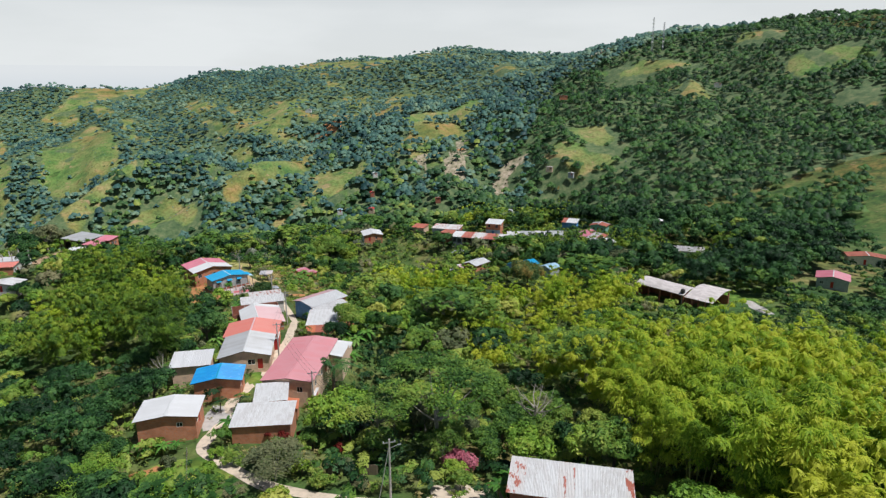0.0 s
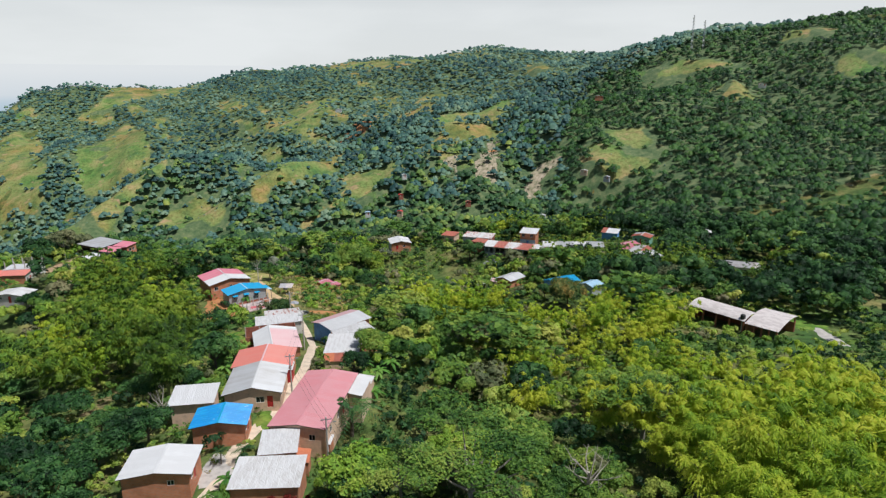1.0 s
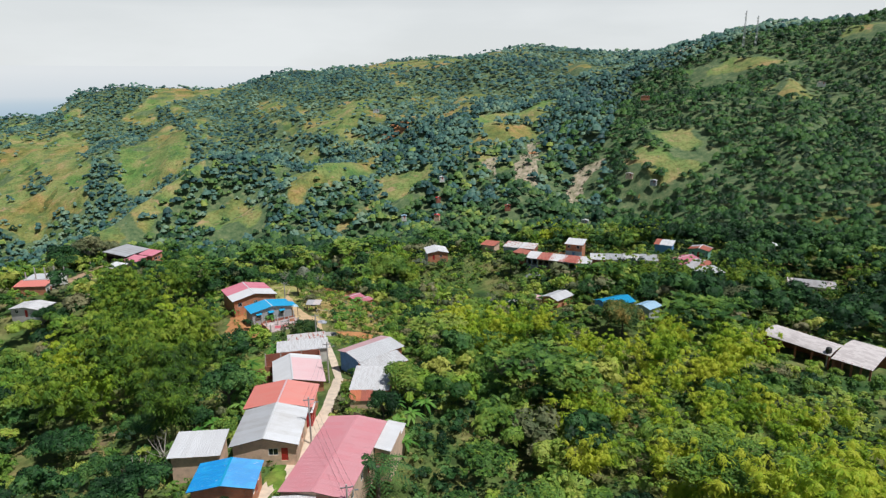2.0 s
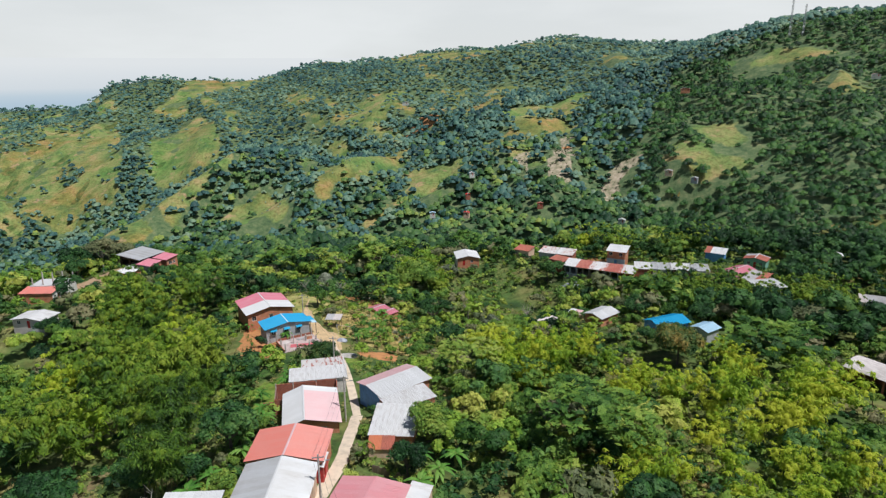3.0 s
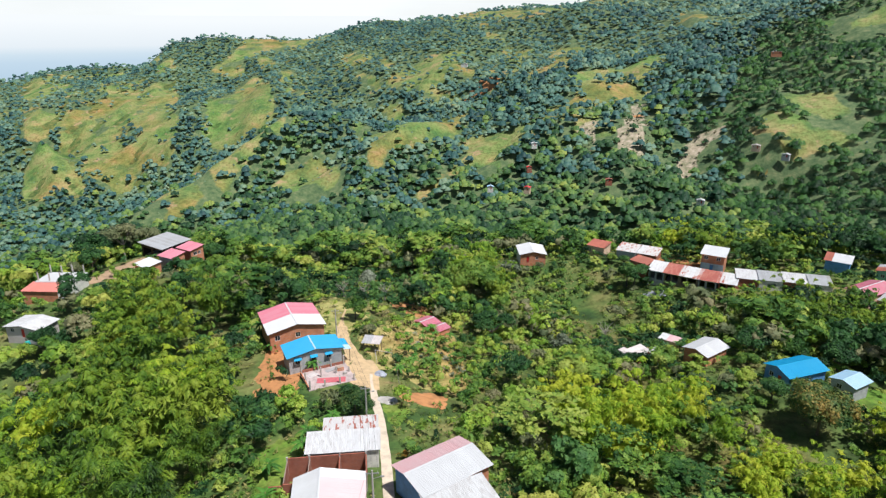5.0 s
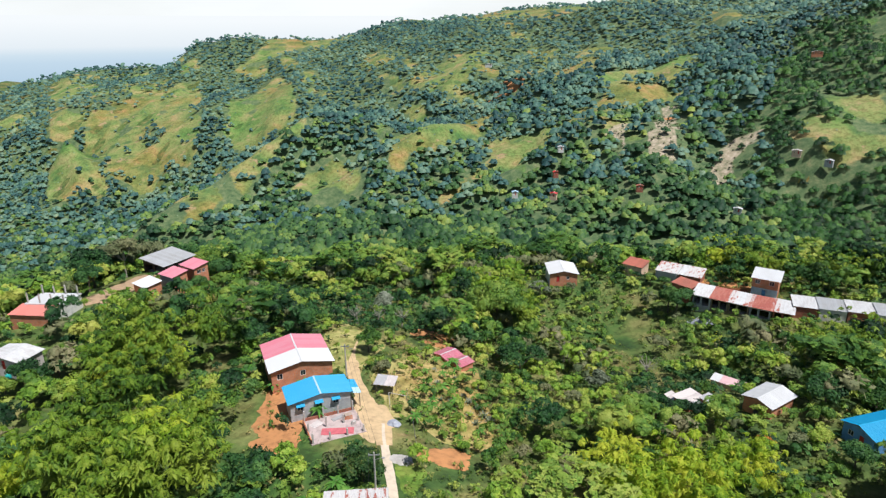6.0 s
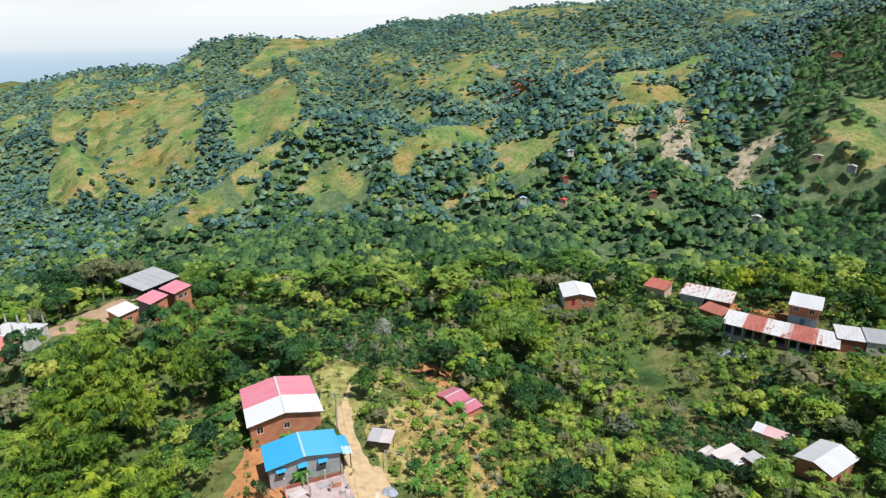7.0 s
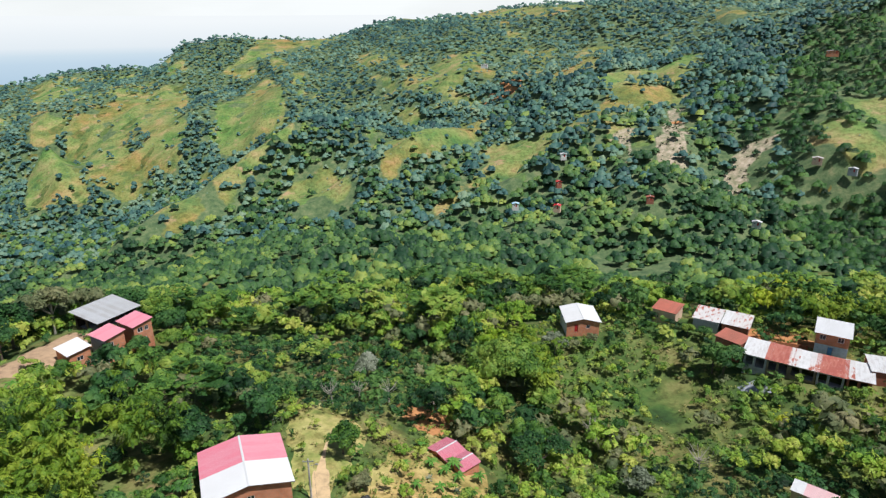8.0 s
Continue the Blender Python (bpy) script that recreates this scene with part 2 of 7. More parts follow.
LEAF_OLIVE = foliage_material("olive_leaves", [(0.26, (0.070, 0.100, 0.042)), (0.44, (0.135, 0.160, 0.072)), (0.60, (0.185, 0.195, 0.090)), (0.78, (0.26, 0.240, 0.125))], 0.15, 0.12, gaps=0.36)
LEAF_LIME = foliage_material("lime_leaves", [(0.26, (0.085, 0.190, 0.022)), (0.44, (0.170, 0.310, 0.034)), (0.60, (0.280, 0.400, 0.048)), (0.78, (0.42, 0.44, 0.09))], 0.12, 0.12)
LEAF_WEED = foliage_material("tall_weeds", [(0.28, (0.085, 0.160, 0.030)), (0.42, (0.170, 0.250, 0.045)), (0.55, (0.290, 0.290, 0.085)), (0.70, (0.42, 0.34, 0.15))], 0.16, 0.22, leaf=5.0, gaps=0.42)
LEAF_BANANA = foliage_material("banana_leaves", [(0.28, (0.045, 0.14, 0.022)), (0.5, (0.10, 0.26, 0.038)), (0.75, (0.20, 0.36, 0.07))], 0.3, 0.22, gaps=0.15)
# Far leaf colours hold extra blue: distance haze mixed into the base colour.
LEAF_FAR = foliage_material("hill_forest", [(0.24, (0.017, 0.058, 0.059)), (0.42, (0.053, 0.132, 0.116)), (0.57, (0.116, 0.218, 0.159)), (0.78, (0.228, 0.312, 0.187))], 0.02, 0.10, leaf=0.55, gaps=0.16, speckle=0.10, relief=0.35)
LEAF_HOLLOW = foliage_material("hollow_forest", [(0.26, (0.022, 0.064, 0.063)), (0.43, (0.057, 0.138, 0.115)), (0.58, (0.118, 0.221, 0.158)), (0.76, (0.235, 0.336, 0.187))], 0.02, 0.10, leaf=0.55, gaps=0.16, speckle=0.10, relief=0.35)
LEAF_VALLEY = foliage_material("valley_forest", [(0.26, (0.018, 0.056, 0.026)), (0.44, (0.060, 0.138, 0.044)), (0.58, (0.145, 0.240, 0.058)), (0.74, (0.29, 0.35, 0.075))], 0.03, 0.12, leaf=0.8, gaps=0.30, speckle=0.2, relief=0.6)
LEAF_YELLOWING = foliage_material("mango_flush", [(0.34, (0.022, 0.065, 0.018)), (0.52, (0.060, 0.120, 0.028)), (0.64, (0.16, 0.17, 0.042)), (0.78, (0.36, 0.24, 0.06))], 0.28, 0.15)
LEAF_ORANGE = foliage_material("orange_blossom", [(0.34, (0.10, 0.15, 0.03)), (0.50, (0.46, 0.24, 0.04)), (0.66, (0.62, 0.26, 0.05))], 0.5, 0.25)
LEAF_SILVER = foliage_material("silver_leaves", [(0.30, (0.10, 0.13, 0.075)), (0.48, (0.20, 0.235, 0.155)), (0.66, (0.33, 0.355, 0.27))], 0.2, 0.12, gaps=0.36)
LEAF_PINK = foliage_material("pink_blossom", [(0.3, (0.46, 0.12, 0.17)), (0.6, (0.66, 0.26, 0.32))], 0.5, 0.25)
LEAF_CRIMSON = foliage_material("crimson_leaves", [(0.3, (0.10, 0.012, 0.012)), (0.6, (0.22, 0.03, 0.02))], 0.5, 0.25)


def grass_material(name, stops, soil_from, wave=0.08, rough_stops=None):
    """Grass in drifts with grazed tracks and bare spots. rough_stops: the undergrowth that takes over where the
    ground's own value "grass" is low."""
    m, nt, bsdf, out = node_material(name)
    mid = noise_node(nt, wave, 5.0, 0.62)
    fine = noise_node(nt, 0.9, 6.0, 0.7)
    tone = ramp_node(nt, noise_node(nt, 0.010, 4.0, 0.6), [(0.36, (0.64, 0.94, 0.72)), (0.50, (1, 1, 1)), (0.64, (1.0, 0.80, 0.66))])
    col = mix_node(nt, 1.0, ramp_node(nt, mid, stops), tone, "MULTIPLY")
    col = mix_node(nt, 0.6, col, ramp_node(nt, fine, [(0.3, (0.42, 0.48, 0.4)), (0.6, (1, 1, 1))]), "MULTIPLY")
    litter = ramp_node(nt, noise_node(nt, 0.33, 5.0, 0.7), [(0.46, (1, 1, 1)), (0.60, (0.55, 0.50, 0.42))])
    col = mix_node(nt, 0.8, col, litter, "MULTIPLY")
    soil = ramp_node(nt, fine, [(0.3, (0.30, 0.17, 0.09)), (0.6, (0.46, 0.30, 0.18))])
    bare = ramp_node(nt, noise_node(nt, 0.045, 6.0, 0.72), [(soil_from, (0, 0, 0)), (soil_from + 0.08, (0.75, 0.75, 0.75))])
    col = mix_node(nt, bare, col, soil)
    if rough_stops:
        cover = nt.nodes.new("ShaderNodeAttribute")
        cover.attribute_name = "grass"
        edge = nt.nodes.new("ShaderNodeMath")
        edge.operation = "MULTIPLY_ADD"
        link(nt, noise_node(nt, 0.06, 5.0, 0.65), edge.inputs[0])
        edge.inputs[1].default_value = 0.9
        link(nt, cover.outputs["Fac"], edge.inputs[2])
        scrub = mix_node(nt, 0.7, ramp_node(nt, noise_node(nt, 0.16, 5.0, 0.65), rough_stops), ramp_node(nt, fine, [(0.3, (0.45, 0.5, 0.42)), (0.6, (1, 1, 1))]), "MULTIPLY")
        col = mix_node(nt, ramp_node(nt, edge.outputs["Value"], [(0.84, (0, 0, 0)), (0.98, (1, 1, 1))]), scrub, col)
        plot = nt.nodes.new("ShaderNodeAttribute")
        plot.attribute_name = "stubble"
        patchy = nt.nodes.new("ShaderNodeMath")
        patchy.operation = "MULTIPLY_ADD"
        link(nt, noise_node(nt, 0.22, 5.0, 0.7), patchy.inputs[0])
        patchy.inputs[1].default_value = 0.45
        link(nt, plot.outputs["Fac"], patchy.inputs[2])
        straw = ramp_node(nt, noise_node(nt, 0.3, 6.0, 0.7), [(0.32, (0.16, 0.15, 0.09)), (0.46, (0.34, 0.28, 0.19)), (0.62, (0.50, 0.41, 0.31))])
        col = mix_node(nt, ramp_node(nt, patchy.outputs["Value"], [(0.66, (0, 0, 0)), (0.80, (1, 1, 1))]), col, straw)
    link(nt, col, bsdf.inputs["Base Color"])
    bsdf.inputs["Roughness"].default_value = 0.95
    bump_node(nt, bsdf, fine, 0.5, 0.15)
    return m


M_GROUND = grass_material("undergrowth", [(0.30, (0.036, 0.078, 0.018)), (0.43, (0.085, 0.142, 0.030)), (0.55, (0.165, 0.190, 0.052)), (0.70, (0.31, 0.26, 0.10))], 0.61)
# Blue is lifted in the pasture stops, a little far haze put into colour.
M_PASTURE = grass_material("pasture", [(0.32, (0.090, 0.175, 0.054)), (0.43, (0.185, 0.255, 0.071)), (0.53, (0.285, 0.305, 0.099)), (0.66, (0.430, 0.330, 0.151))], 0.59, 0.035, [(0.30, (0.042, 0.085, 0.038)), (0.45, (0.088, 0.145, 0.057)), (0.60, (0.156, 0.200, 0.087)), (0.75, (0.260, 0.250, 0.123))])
M_PATH = plain_material("dusty_concrete", (0.63, 0.52, 0.40), 0.95, 0.0, 0.28, 0.7)
M_TRACK = plain_material("sandy_dirt", (0.56, 0.40, 0.225), 0.95, 0.0, 0.3, 0.7)
M_SOIL = plain_material("bare_clay", (0.48, 0.22, 0.085), 0.95, 0.0, 0.35, 0.6)
M_DRYGRASS = grass_material("dry_lawn", [(0.30, (0.19, 0.22, 0.05)), (0.42, (0.36, 0.32, 0.10)), (0.56, (0.52, 0.41, 0.16)), (0.72, (0.56, 0.42, 0.20))], 0.64, 0.22)
M_LAWN = grass_material("green_lawn", [(0.32, (0.09, 0.17, 0.02)), (0.48, (0.19, 0.28, 0.035)), (0.66, (0.32, 0.34, 0.07))], 0.68, 0.25)


# ---- helpers for parts ----
def part(name, bm, material, parent=None, label=""):
    me = bpy.data.meshes.new(name)
    bm.to_mesh(me)
    bm.free()
    for mat in material if isinstance(material, (list, tuple)) else (material,):
        me.materials.append(mat)
    ob = new(name, me)
    ob.parent = parent
    if label:
        tagged(ob, label)
    return ob


def raw_mesh(name, verts, faces, material, smooth=False, tone=None):
    """A mesh from arrays; all faces have the same number of corners."""
    verts, faces = np.asarray(verts, np.float32), np.asarray(faces, np.int32)
    me = bpy.data.meshes.new(name)
    n, k = faces.shape
    me.vertices.add(len(verts))
    me.vertices.foreach_set("co", verts.ravel())
    me.loops.add(n * k)
    me.loops.foreach_set("vertex_index", faces.ravel())
    me.polygons.add(n)
    me.polygons.foreach_set("loop_start", np.arange(0, n * k, k, dtype=np.int32))
    me.polygons.foreach_set("loop_total", np.full(n, k, np.int32))
    me.polygons.foreach_set("use_smooth", np.full(n, bool(smooth)))
    me.materials.append(material)
    if tone is not None:
        me.attributes.new("tone", "FLOAT", "POINT").data.foreach_set("value", np.asarray(tone, np.float32))
    me.update(calc_edges=True)
    return me


def box(bm, x0, y0, z0, x1, y1, z1):
    vs = [bm.verts.new((x, y, z)) for z in (z0, z1) for x, y in ((x0, y0), (x1, y0), (x1, y1), (x0, y1))]
    for f in ((3, 2, 1, 0), (4, 5, 6, 7), (0, 1, 5, 4), (1, 2, 6, 5), (2, 3, 7, 6), (3, 0, 4, 7)):
        bm.faces.new([vs[i] for i in f])


def tube(bm, points, radii, sides=6):
    """A tapered tube along points."""
    rings = []
    for i, p in enumerate(points):
        a = Vector(points[min(i + 1, len(points) - 1)]) - Vector(points[max(i - 1, 0)])
        a.normalize()
        side = a.cross(Vector((0.3, 0.9, 0.1))).normalized()
        up = a.cross(side)
        rings.append([bm.verts.new(Vector(p) + (side * math.cos(s) + up * math.sin(s)) * radii[i]) for s in (2 * math.pi * j / sides for j in range(sides))])
    for r, q in zip(rings, rings[1:]):
        for j in range(sides):
            bm.faces.new((r[j], r[(j + 1) % sides], q[(j + 1) % sides], q[j]))
    bm.faces.new(rings[-1])
    bm.faces.new(rings[0][::-1])


# ---- the lie of the land: ridges, terraces and hollows (x, y, ground height) ----
VILLAGE_RIDGE = [(0, -60, 14), (0, 0, 7), (0, 50, 1), (19, 46, 2), (-18, 58, -1.5), (-30, 71, -3), (-29, 85, -3.4), (-27, 100, -3.9), (-26, 115, -4.8), (-27, 131, -6.8), (-33, 150, -9), (-42, 167, -11), (-50, 179, -11.8), (-57, 192, -12.4), (-66, 211, -14)]
WEST_SLOPE = [(-60, -20, 2), (-48, 77, -5.5), (-42, 50, -4), (-62, 120, -13), (-45, 130, -8.5), (-80, 161, -15), (-64, 176, -13), (-100, 195, -17), (-90, 225, -20), (-110, 150, -22), (-120, 90, -22), (-200, 120, -38), (-200, 200, -40), (-122, 218, -13.6), (-130, 233, -12.8), (-137, 198, -12), (-123, 177, -12.5), (-150, 250, -26)]
EAST_SLOPE = [(60, -20, 9), (60, 65, -1), (100, 80, -3), (-6, 90, -8), (-9, 110, -7), (-12, 135, -8), (10, 105, -9), (8, 150, -16), (-8, 179, -20), (37, 175, -13), (40, 188, -12.8), (25, 197, -14), (10, 190, -15.5), (6, 212, -22), (-17, 225, -29), (-36, 206, -18.5), (20, 235, -25), (60, 215, -18), (82, 160, -13.5), (115, 146, -12), (55, 115, -10), (150, 150, -17), (106, 221, -17)]
EAST_TERRACE = [(-4, 256, -28), (38, 262, -17.8), (27, 254, -19.4), (17, 275, -19.6), (-18, 274, -22), (50, 252, -18.6), (72, 240, -16.6), (84, 255, -15.6), (73, 262, -15.6), (110, 260, -14.5), (136, 240, -14), (5, 280, -20.5)]
BACK_WOODS = [(-76, 272, -30), (-100, 258, -28), (-45, 300, -34), (-120, 300, -42), (-12, 300, -32), (-28, 328, -36), (-113, 338, -50), (40, 320, -34), (110, 320, -28), (-275, 337, -72), (-180, 380, -72), (0, 400, -66), (90, 400, -56), (235, 330, -36), (250, 420, -32)]
FAR_FOOT = [(-161, 465, -66), (-124, 530, -80), (0, 489, -76), (80, 495, -60), (-53, 510, -62), (82, 577, -48), (142, 545, -50), (-333, 520, -122), (-450, 540, -155), (-575, 690, -150), (37, 545, -34), (166, 393, -52), (125, 470, -56)]
FAR_SLOPE = [(75, 712, 11), (8, 651, -9), (46, 617, -10), (-30, 625, -32), (-76, 600, -54), (-107, 585, -63), (-150, 550, -80), (-75, 660, -56), (141, 564, -13), (213, 600, 6), (193, 520, -21), (215, 560, 0), (-182, 633, -54), (-400, 790, -104), (-460, 770, -134), (-396, 880, -62), (-272, 807, -56), (-564, 938, -70), (-572, 1003, -35), (-800, 900, -160), (-180, 850, -35), (-60, 800, -8), (15, 806, 18), (204, 814, 26), (250, 700, 42), (300, 560, 12)]
WEST_SPURS = [(-907, 1000, -76), (-840, 940, -88), (-780, 880, -103), (-700, 820, -132), (-630, 760, -164), (-545, 830, -140), (-622, 900, -100), (-870, 840, -150), (-790, 740, -180), (-660, 660, -175), (-700, 1150, -45), (-640, 1200, -30)]
GRASSY_SPUR = [(-316, 722, -36), (-331, 700, -43.5), (-340, 680, -48.5), (-357, 650, -60), (-372, 620, -75), (-379, 590, -84), (-387, 550, -96), (-300, 680, -66), (-312, 650, -80), (-318, 620, -88), (-318, 585, -95), (-330, 545, -100), (-400, 690, -100), (-440, 650, -125), (-455, 600, -140), (-460, 560, -145), (-250, 740, -30), (-255, 560, -84), (-240, 610, -78)]
LOW_RIDGE = [(-1372, 1350, -57), (-1241, 1350, -47), (-1130, 1350, -33), (-1017, 1380, -19), (-927, 1400, -10)]
SKYLINE = [(-1000, 1420, -30), (-965, 1330, -46), (-940, 1400, -22), (-914, 1400, 2), (-880, 1400, 36), (-803, 1400, 40), (-706, 1400, 34), (-587, 1500, 44), (-471, 1600, 66), (-368, 1700, 76), (-222, 1700, 70), (-89, 1700, 98), (67, 1600, 108), (165, 1500, 116), (227, 1300, 100), (263, 1100, 90), (283, 950, 102), (370, 950, 116), (435, 950, 120), (480, 900, 119), (520, 850, 128), (600, 760, 132)]
BEYOND = [(-1300, 1700, -190), (-600, 1900, -60), (0, 2200, -20), (450, 1500, 40), (900, 1000, 140), (800, 300, 90), (-700, 300, -150), (-1200, 800, -190), (-2200, 2500, -250), (-4700, 4700, -260), (0, 4700, -240), (4700, 4700, -50), (4700, 0, 60), (0, -4700, 40), (-4700, 0, -260), (-4700, -4700, -200), (4700, -4700, 60), (-400, -200, -60), (400, -200, 40), (300, 150, -10)]
FORMS = np.array(VILLAGE_RIDGE + WEST_SLOPE + EAST_SLOPE + EAST_TERRACE + BACK_WOODS + FAR_FOOT + FAR_SLOPE + WEST_SPURS + GRASSY_SPUR + LOW_RIDGE + SKYLINE + BEYOND, float)


def _kernel(a, b):
    d2 = (a[:, None, 0] - b[None, :, 0]) ** 2 + (a[:, None, 1] - b[None, :, 1]) ** 2
    return np.sqrt(d2 + 36.0)


_K = _kernel(FORMS, FORMS) - 1.0 * np.eye(len(FORMS))
_W = np.linalg.solve(_K, FORMS[:, 2] + 40.0)
_waves = np.random.default_rng(3)
WAVES = [(l, _waves.uniform(0, 6.283), _waves.uniform(0, 6.283), _waves.uniform(-0.6, 1.0)) for l in (290, 230, 170, 140, 110, 88, 70, 56, 45, 36) for _ in range(2)]


def folds(x, y):
    """Spurs with sharp crests and rounded gullies, most of them running down towards the valley."""
    r = np.zeros_like(x)
    for l, p, q, a in WAVES:
        u, v = x * math.cos(a) + y * math.sin(a), -x * math.sin(a) + y * math.cos(a)
        r += l * 0.013 * (1 - 2 * np.abs(np.sin(u * math.pi / l + p + 0.9 * np.sin(v * 1.7 / l + q))) + 0.27)
    return r


# spurs that run down from the far ridge, each with a gully along both sides: (depth, breadth, line in plan)
SPURS = [(10, 46, ((-290, 760), (-316, 722), (-340, 680), (-372, 620), (-387, 550))), (15, 48, ((-800, 900), (-772, 870), (-705, 828), (-622, 774))), (16, 40, ((40, 790), (8, 728), (-18, 661), (-51, 617), (-100, 575), (-150, 545))),
         (15, 46, ((-100, 1036), (-115, 900), (-127, 811), (-183, 689), (-262, 620))), (16, 60, ((-627, 1294), (-520, 1110), (-427, 1005), (-400, 930))), (14, 50, ((-308, 1043), (-330, 960), (-300, 860))),
         (14, 55, ((-20, 960), (20, 880), (10, 800))), (14, 55, ((160, 1080), (150, 942), (120, 850))), (12, 40, ((330, 760), (300, 640), (250, 540), (225, 470))), (14, 50, ((-590, 1080), (-560, 960), (-590, 840)))]


def spur_gap(x, y, line):
    best = np.full(np.shape(x), 1e9)
    for (ax, ay), (bx, by) in zip(line, line[1:]):
        t = np.clip(((x - ax) * (bx - ax) + (y - ay) * (by - ay)) / ((bx - ax) ** 2 + (by - ay) ** 2), 0, 1)
        best = np.minimum(best, np.hypot(x - ax - t * (bx - ax), y - ay - t * (by - ay)))
    return best


def gullies(x, y):
    """How deep the ground is cut beside the spurs (zero on their crests)."""
    cut = np.zeros(np.shape(x))
    for depth, breadth, line in SPURS:
        d = spur_gap(x, y, line) / breadth
        cut = np.maximum(cut, 1.4 * depth * d * np.exp(1 - np.clip(d, 0, 30)))
    return cut


def relief(x, y):
    far = np.clip((np.hypot(x + 20, y - 170) - 190) / 420, 0, 1)
    crest = 1 - 0.6 * np.exp(-((y - 1450 + 0.9 * np.maximum(x, 0)) / 330) ** 2)
    swell = 1 + 1.1 * np.clip((y - 780) / 400, 0, 1) + 0.8 * np.exp(-((y - 700) / 240) ** 2)
    return 0.6 * folds(x, y) * far ** 1.3 * crest * swell - gullies(x, y) * crest * np.clip((y - 440) / 120, 0, 1)


def land(x, y):
    x, y = np.atleast_1d(np.asarray(x, float)), np.atleast_1d(np.asarray(y, float))
    pts = np.stack([x.ravel(), y.ravel()], 1)
    z = np.concatenate([_kernel(pts[i:i + 20000], FORMS) @ _W for i in range(0, len(pts), 20000)]) - 40.0
    return (z.reshape(x.shape) + relief(x, y))


def land1(x, y):
    return float(land(x, y)[0])


def build_ground():
    n = 340
    k, a = 4.2, 150.0
    s = np.linspace(-1, 1, n)
    gx, gy = np.meshgrid(-25 + a * np.sinh(k * s) * 0.98, 190 + a * np.sinh(k * s) * 0.98)
    gz = land(gx, gy)
    i = np.arange(n * n).reshape(n, n)
    f = np.stack([i[:-1, :-1], i[:-1, 1:], i[1:, 1:], i[1:, :-1]], -1).reshape(-1, 4)
    ob = new("ground", raw_mesh("ground", np.stack([gx, gy, gz], -1).reshape(-1, 3), f, M_GROUND, True))
    tagged(ob, "hilly ground with pasture, dry grass and bare soil", "ground", kind="structure")


build_ground()


def build_distance():
    """The hazy lowland far beyond the hills, a glowing band below the sky with its haze painted as a gradient."""
    m, nt, bsdf, out = node_material("hazy_distance")
    g = nt.nodes.new("ShaderNodeNewGeometry")
    sep = nt.nodes.new("ShaderNodeSeparateXYZ")
    link(nt, g.outputs["Position"], sep.inputs["Vector"])
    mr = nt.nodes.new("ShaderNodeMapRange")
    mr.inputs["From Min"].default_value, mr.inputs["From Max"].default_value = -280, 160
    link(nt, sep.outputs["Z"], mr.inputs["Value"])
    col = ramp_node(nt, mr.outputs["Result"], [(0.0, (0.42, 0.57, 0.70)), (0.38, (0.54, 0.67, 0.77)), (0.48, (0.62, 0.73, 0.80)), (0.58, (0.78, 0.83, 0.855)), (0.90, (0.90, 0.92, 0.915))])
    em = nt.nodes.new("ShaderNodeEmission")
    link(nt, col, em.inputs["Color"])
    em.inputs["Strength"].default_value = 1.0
    link(nt, em.outputs["Emission"], out.inputs["Surface"])
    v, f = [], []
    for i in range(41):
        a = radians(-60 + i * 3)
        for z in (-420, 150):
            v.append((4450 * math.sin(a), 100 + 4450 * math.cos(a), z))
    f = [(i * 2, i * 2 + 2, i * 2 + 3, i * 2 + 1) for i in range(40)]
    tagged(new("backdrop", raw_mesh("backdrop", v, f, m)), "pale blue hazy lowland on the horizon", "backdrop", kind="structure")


build_distance()


# ---- houses ----
def wall_panel(bm, length, height, thick, openings):
    """A wall in the xz plane, from x=0 to length, with real openings (x0, z0, x1, z1); its outer face lies at y=0."""
    xs = sorted({0.0, length, *(v for o in openings for v in (o[0], o[2]))})
    zs = sorted({0.0, height, *(v for o in openings for v in (o[1], o[3]))})
    for x0, x1 in zip(xs, xs[1:]):
        solid = []
        for z0, z1 in zip(zs, zs[1:]):
            xm, zm = (x0 + x1) / 2, (z0 + z1) / 2
            if any(o[0] < xm < o[2] and o[1] < zm < o[3] for o in openings):
                continue
            if solid and solid[-1][1] == z0:
                solid[-1][1] = z1
            else:
                solid.append([z0, z1])
        for z0, z1 in solid:
            box(bm, x0, 0, z0, x1, thick, z1)


_sheets = {}


def sheet_mesh(length, width, mat):
    """One corrugated roof sheet, from the ridge (x=0) down to the eave (x=length), width along y."""
    key = (round(length, 2), round(width, 2), mat.name)
    if key not in _sheets:
        n = 12
        ys = np.linspace(0, width * 1.04, n + 1)
        zs = np.where(np.arange(n + 1) % 2 == 0, 0.045, 0.0)
        v, f = [], []
        for x in (0.0, length * 0.5, length):
            for y, z in zip(ys, zs):
                v.append((x, y, z - (0.012 if x == length * 0.5 else 0)))
        for r in range(2):
            for i in range(n):
                a = r * (n + 1) + i
                f.append((a, a + n + 1, a + n + 2, a + 1))
        _sheets[key] = raw_mesh("roof_sheet", v, f, mat)
    return _sheets[key]


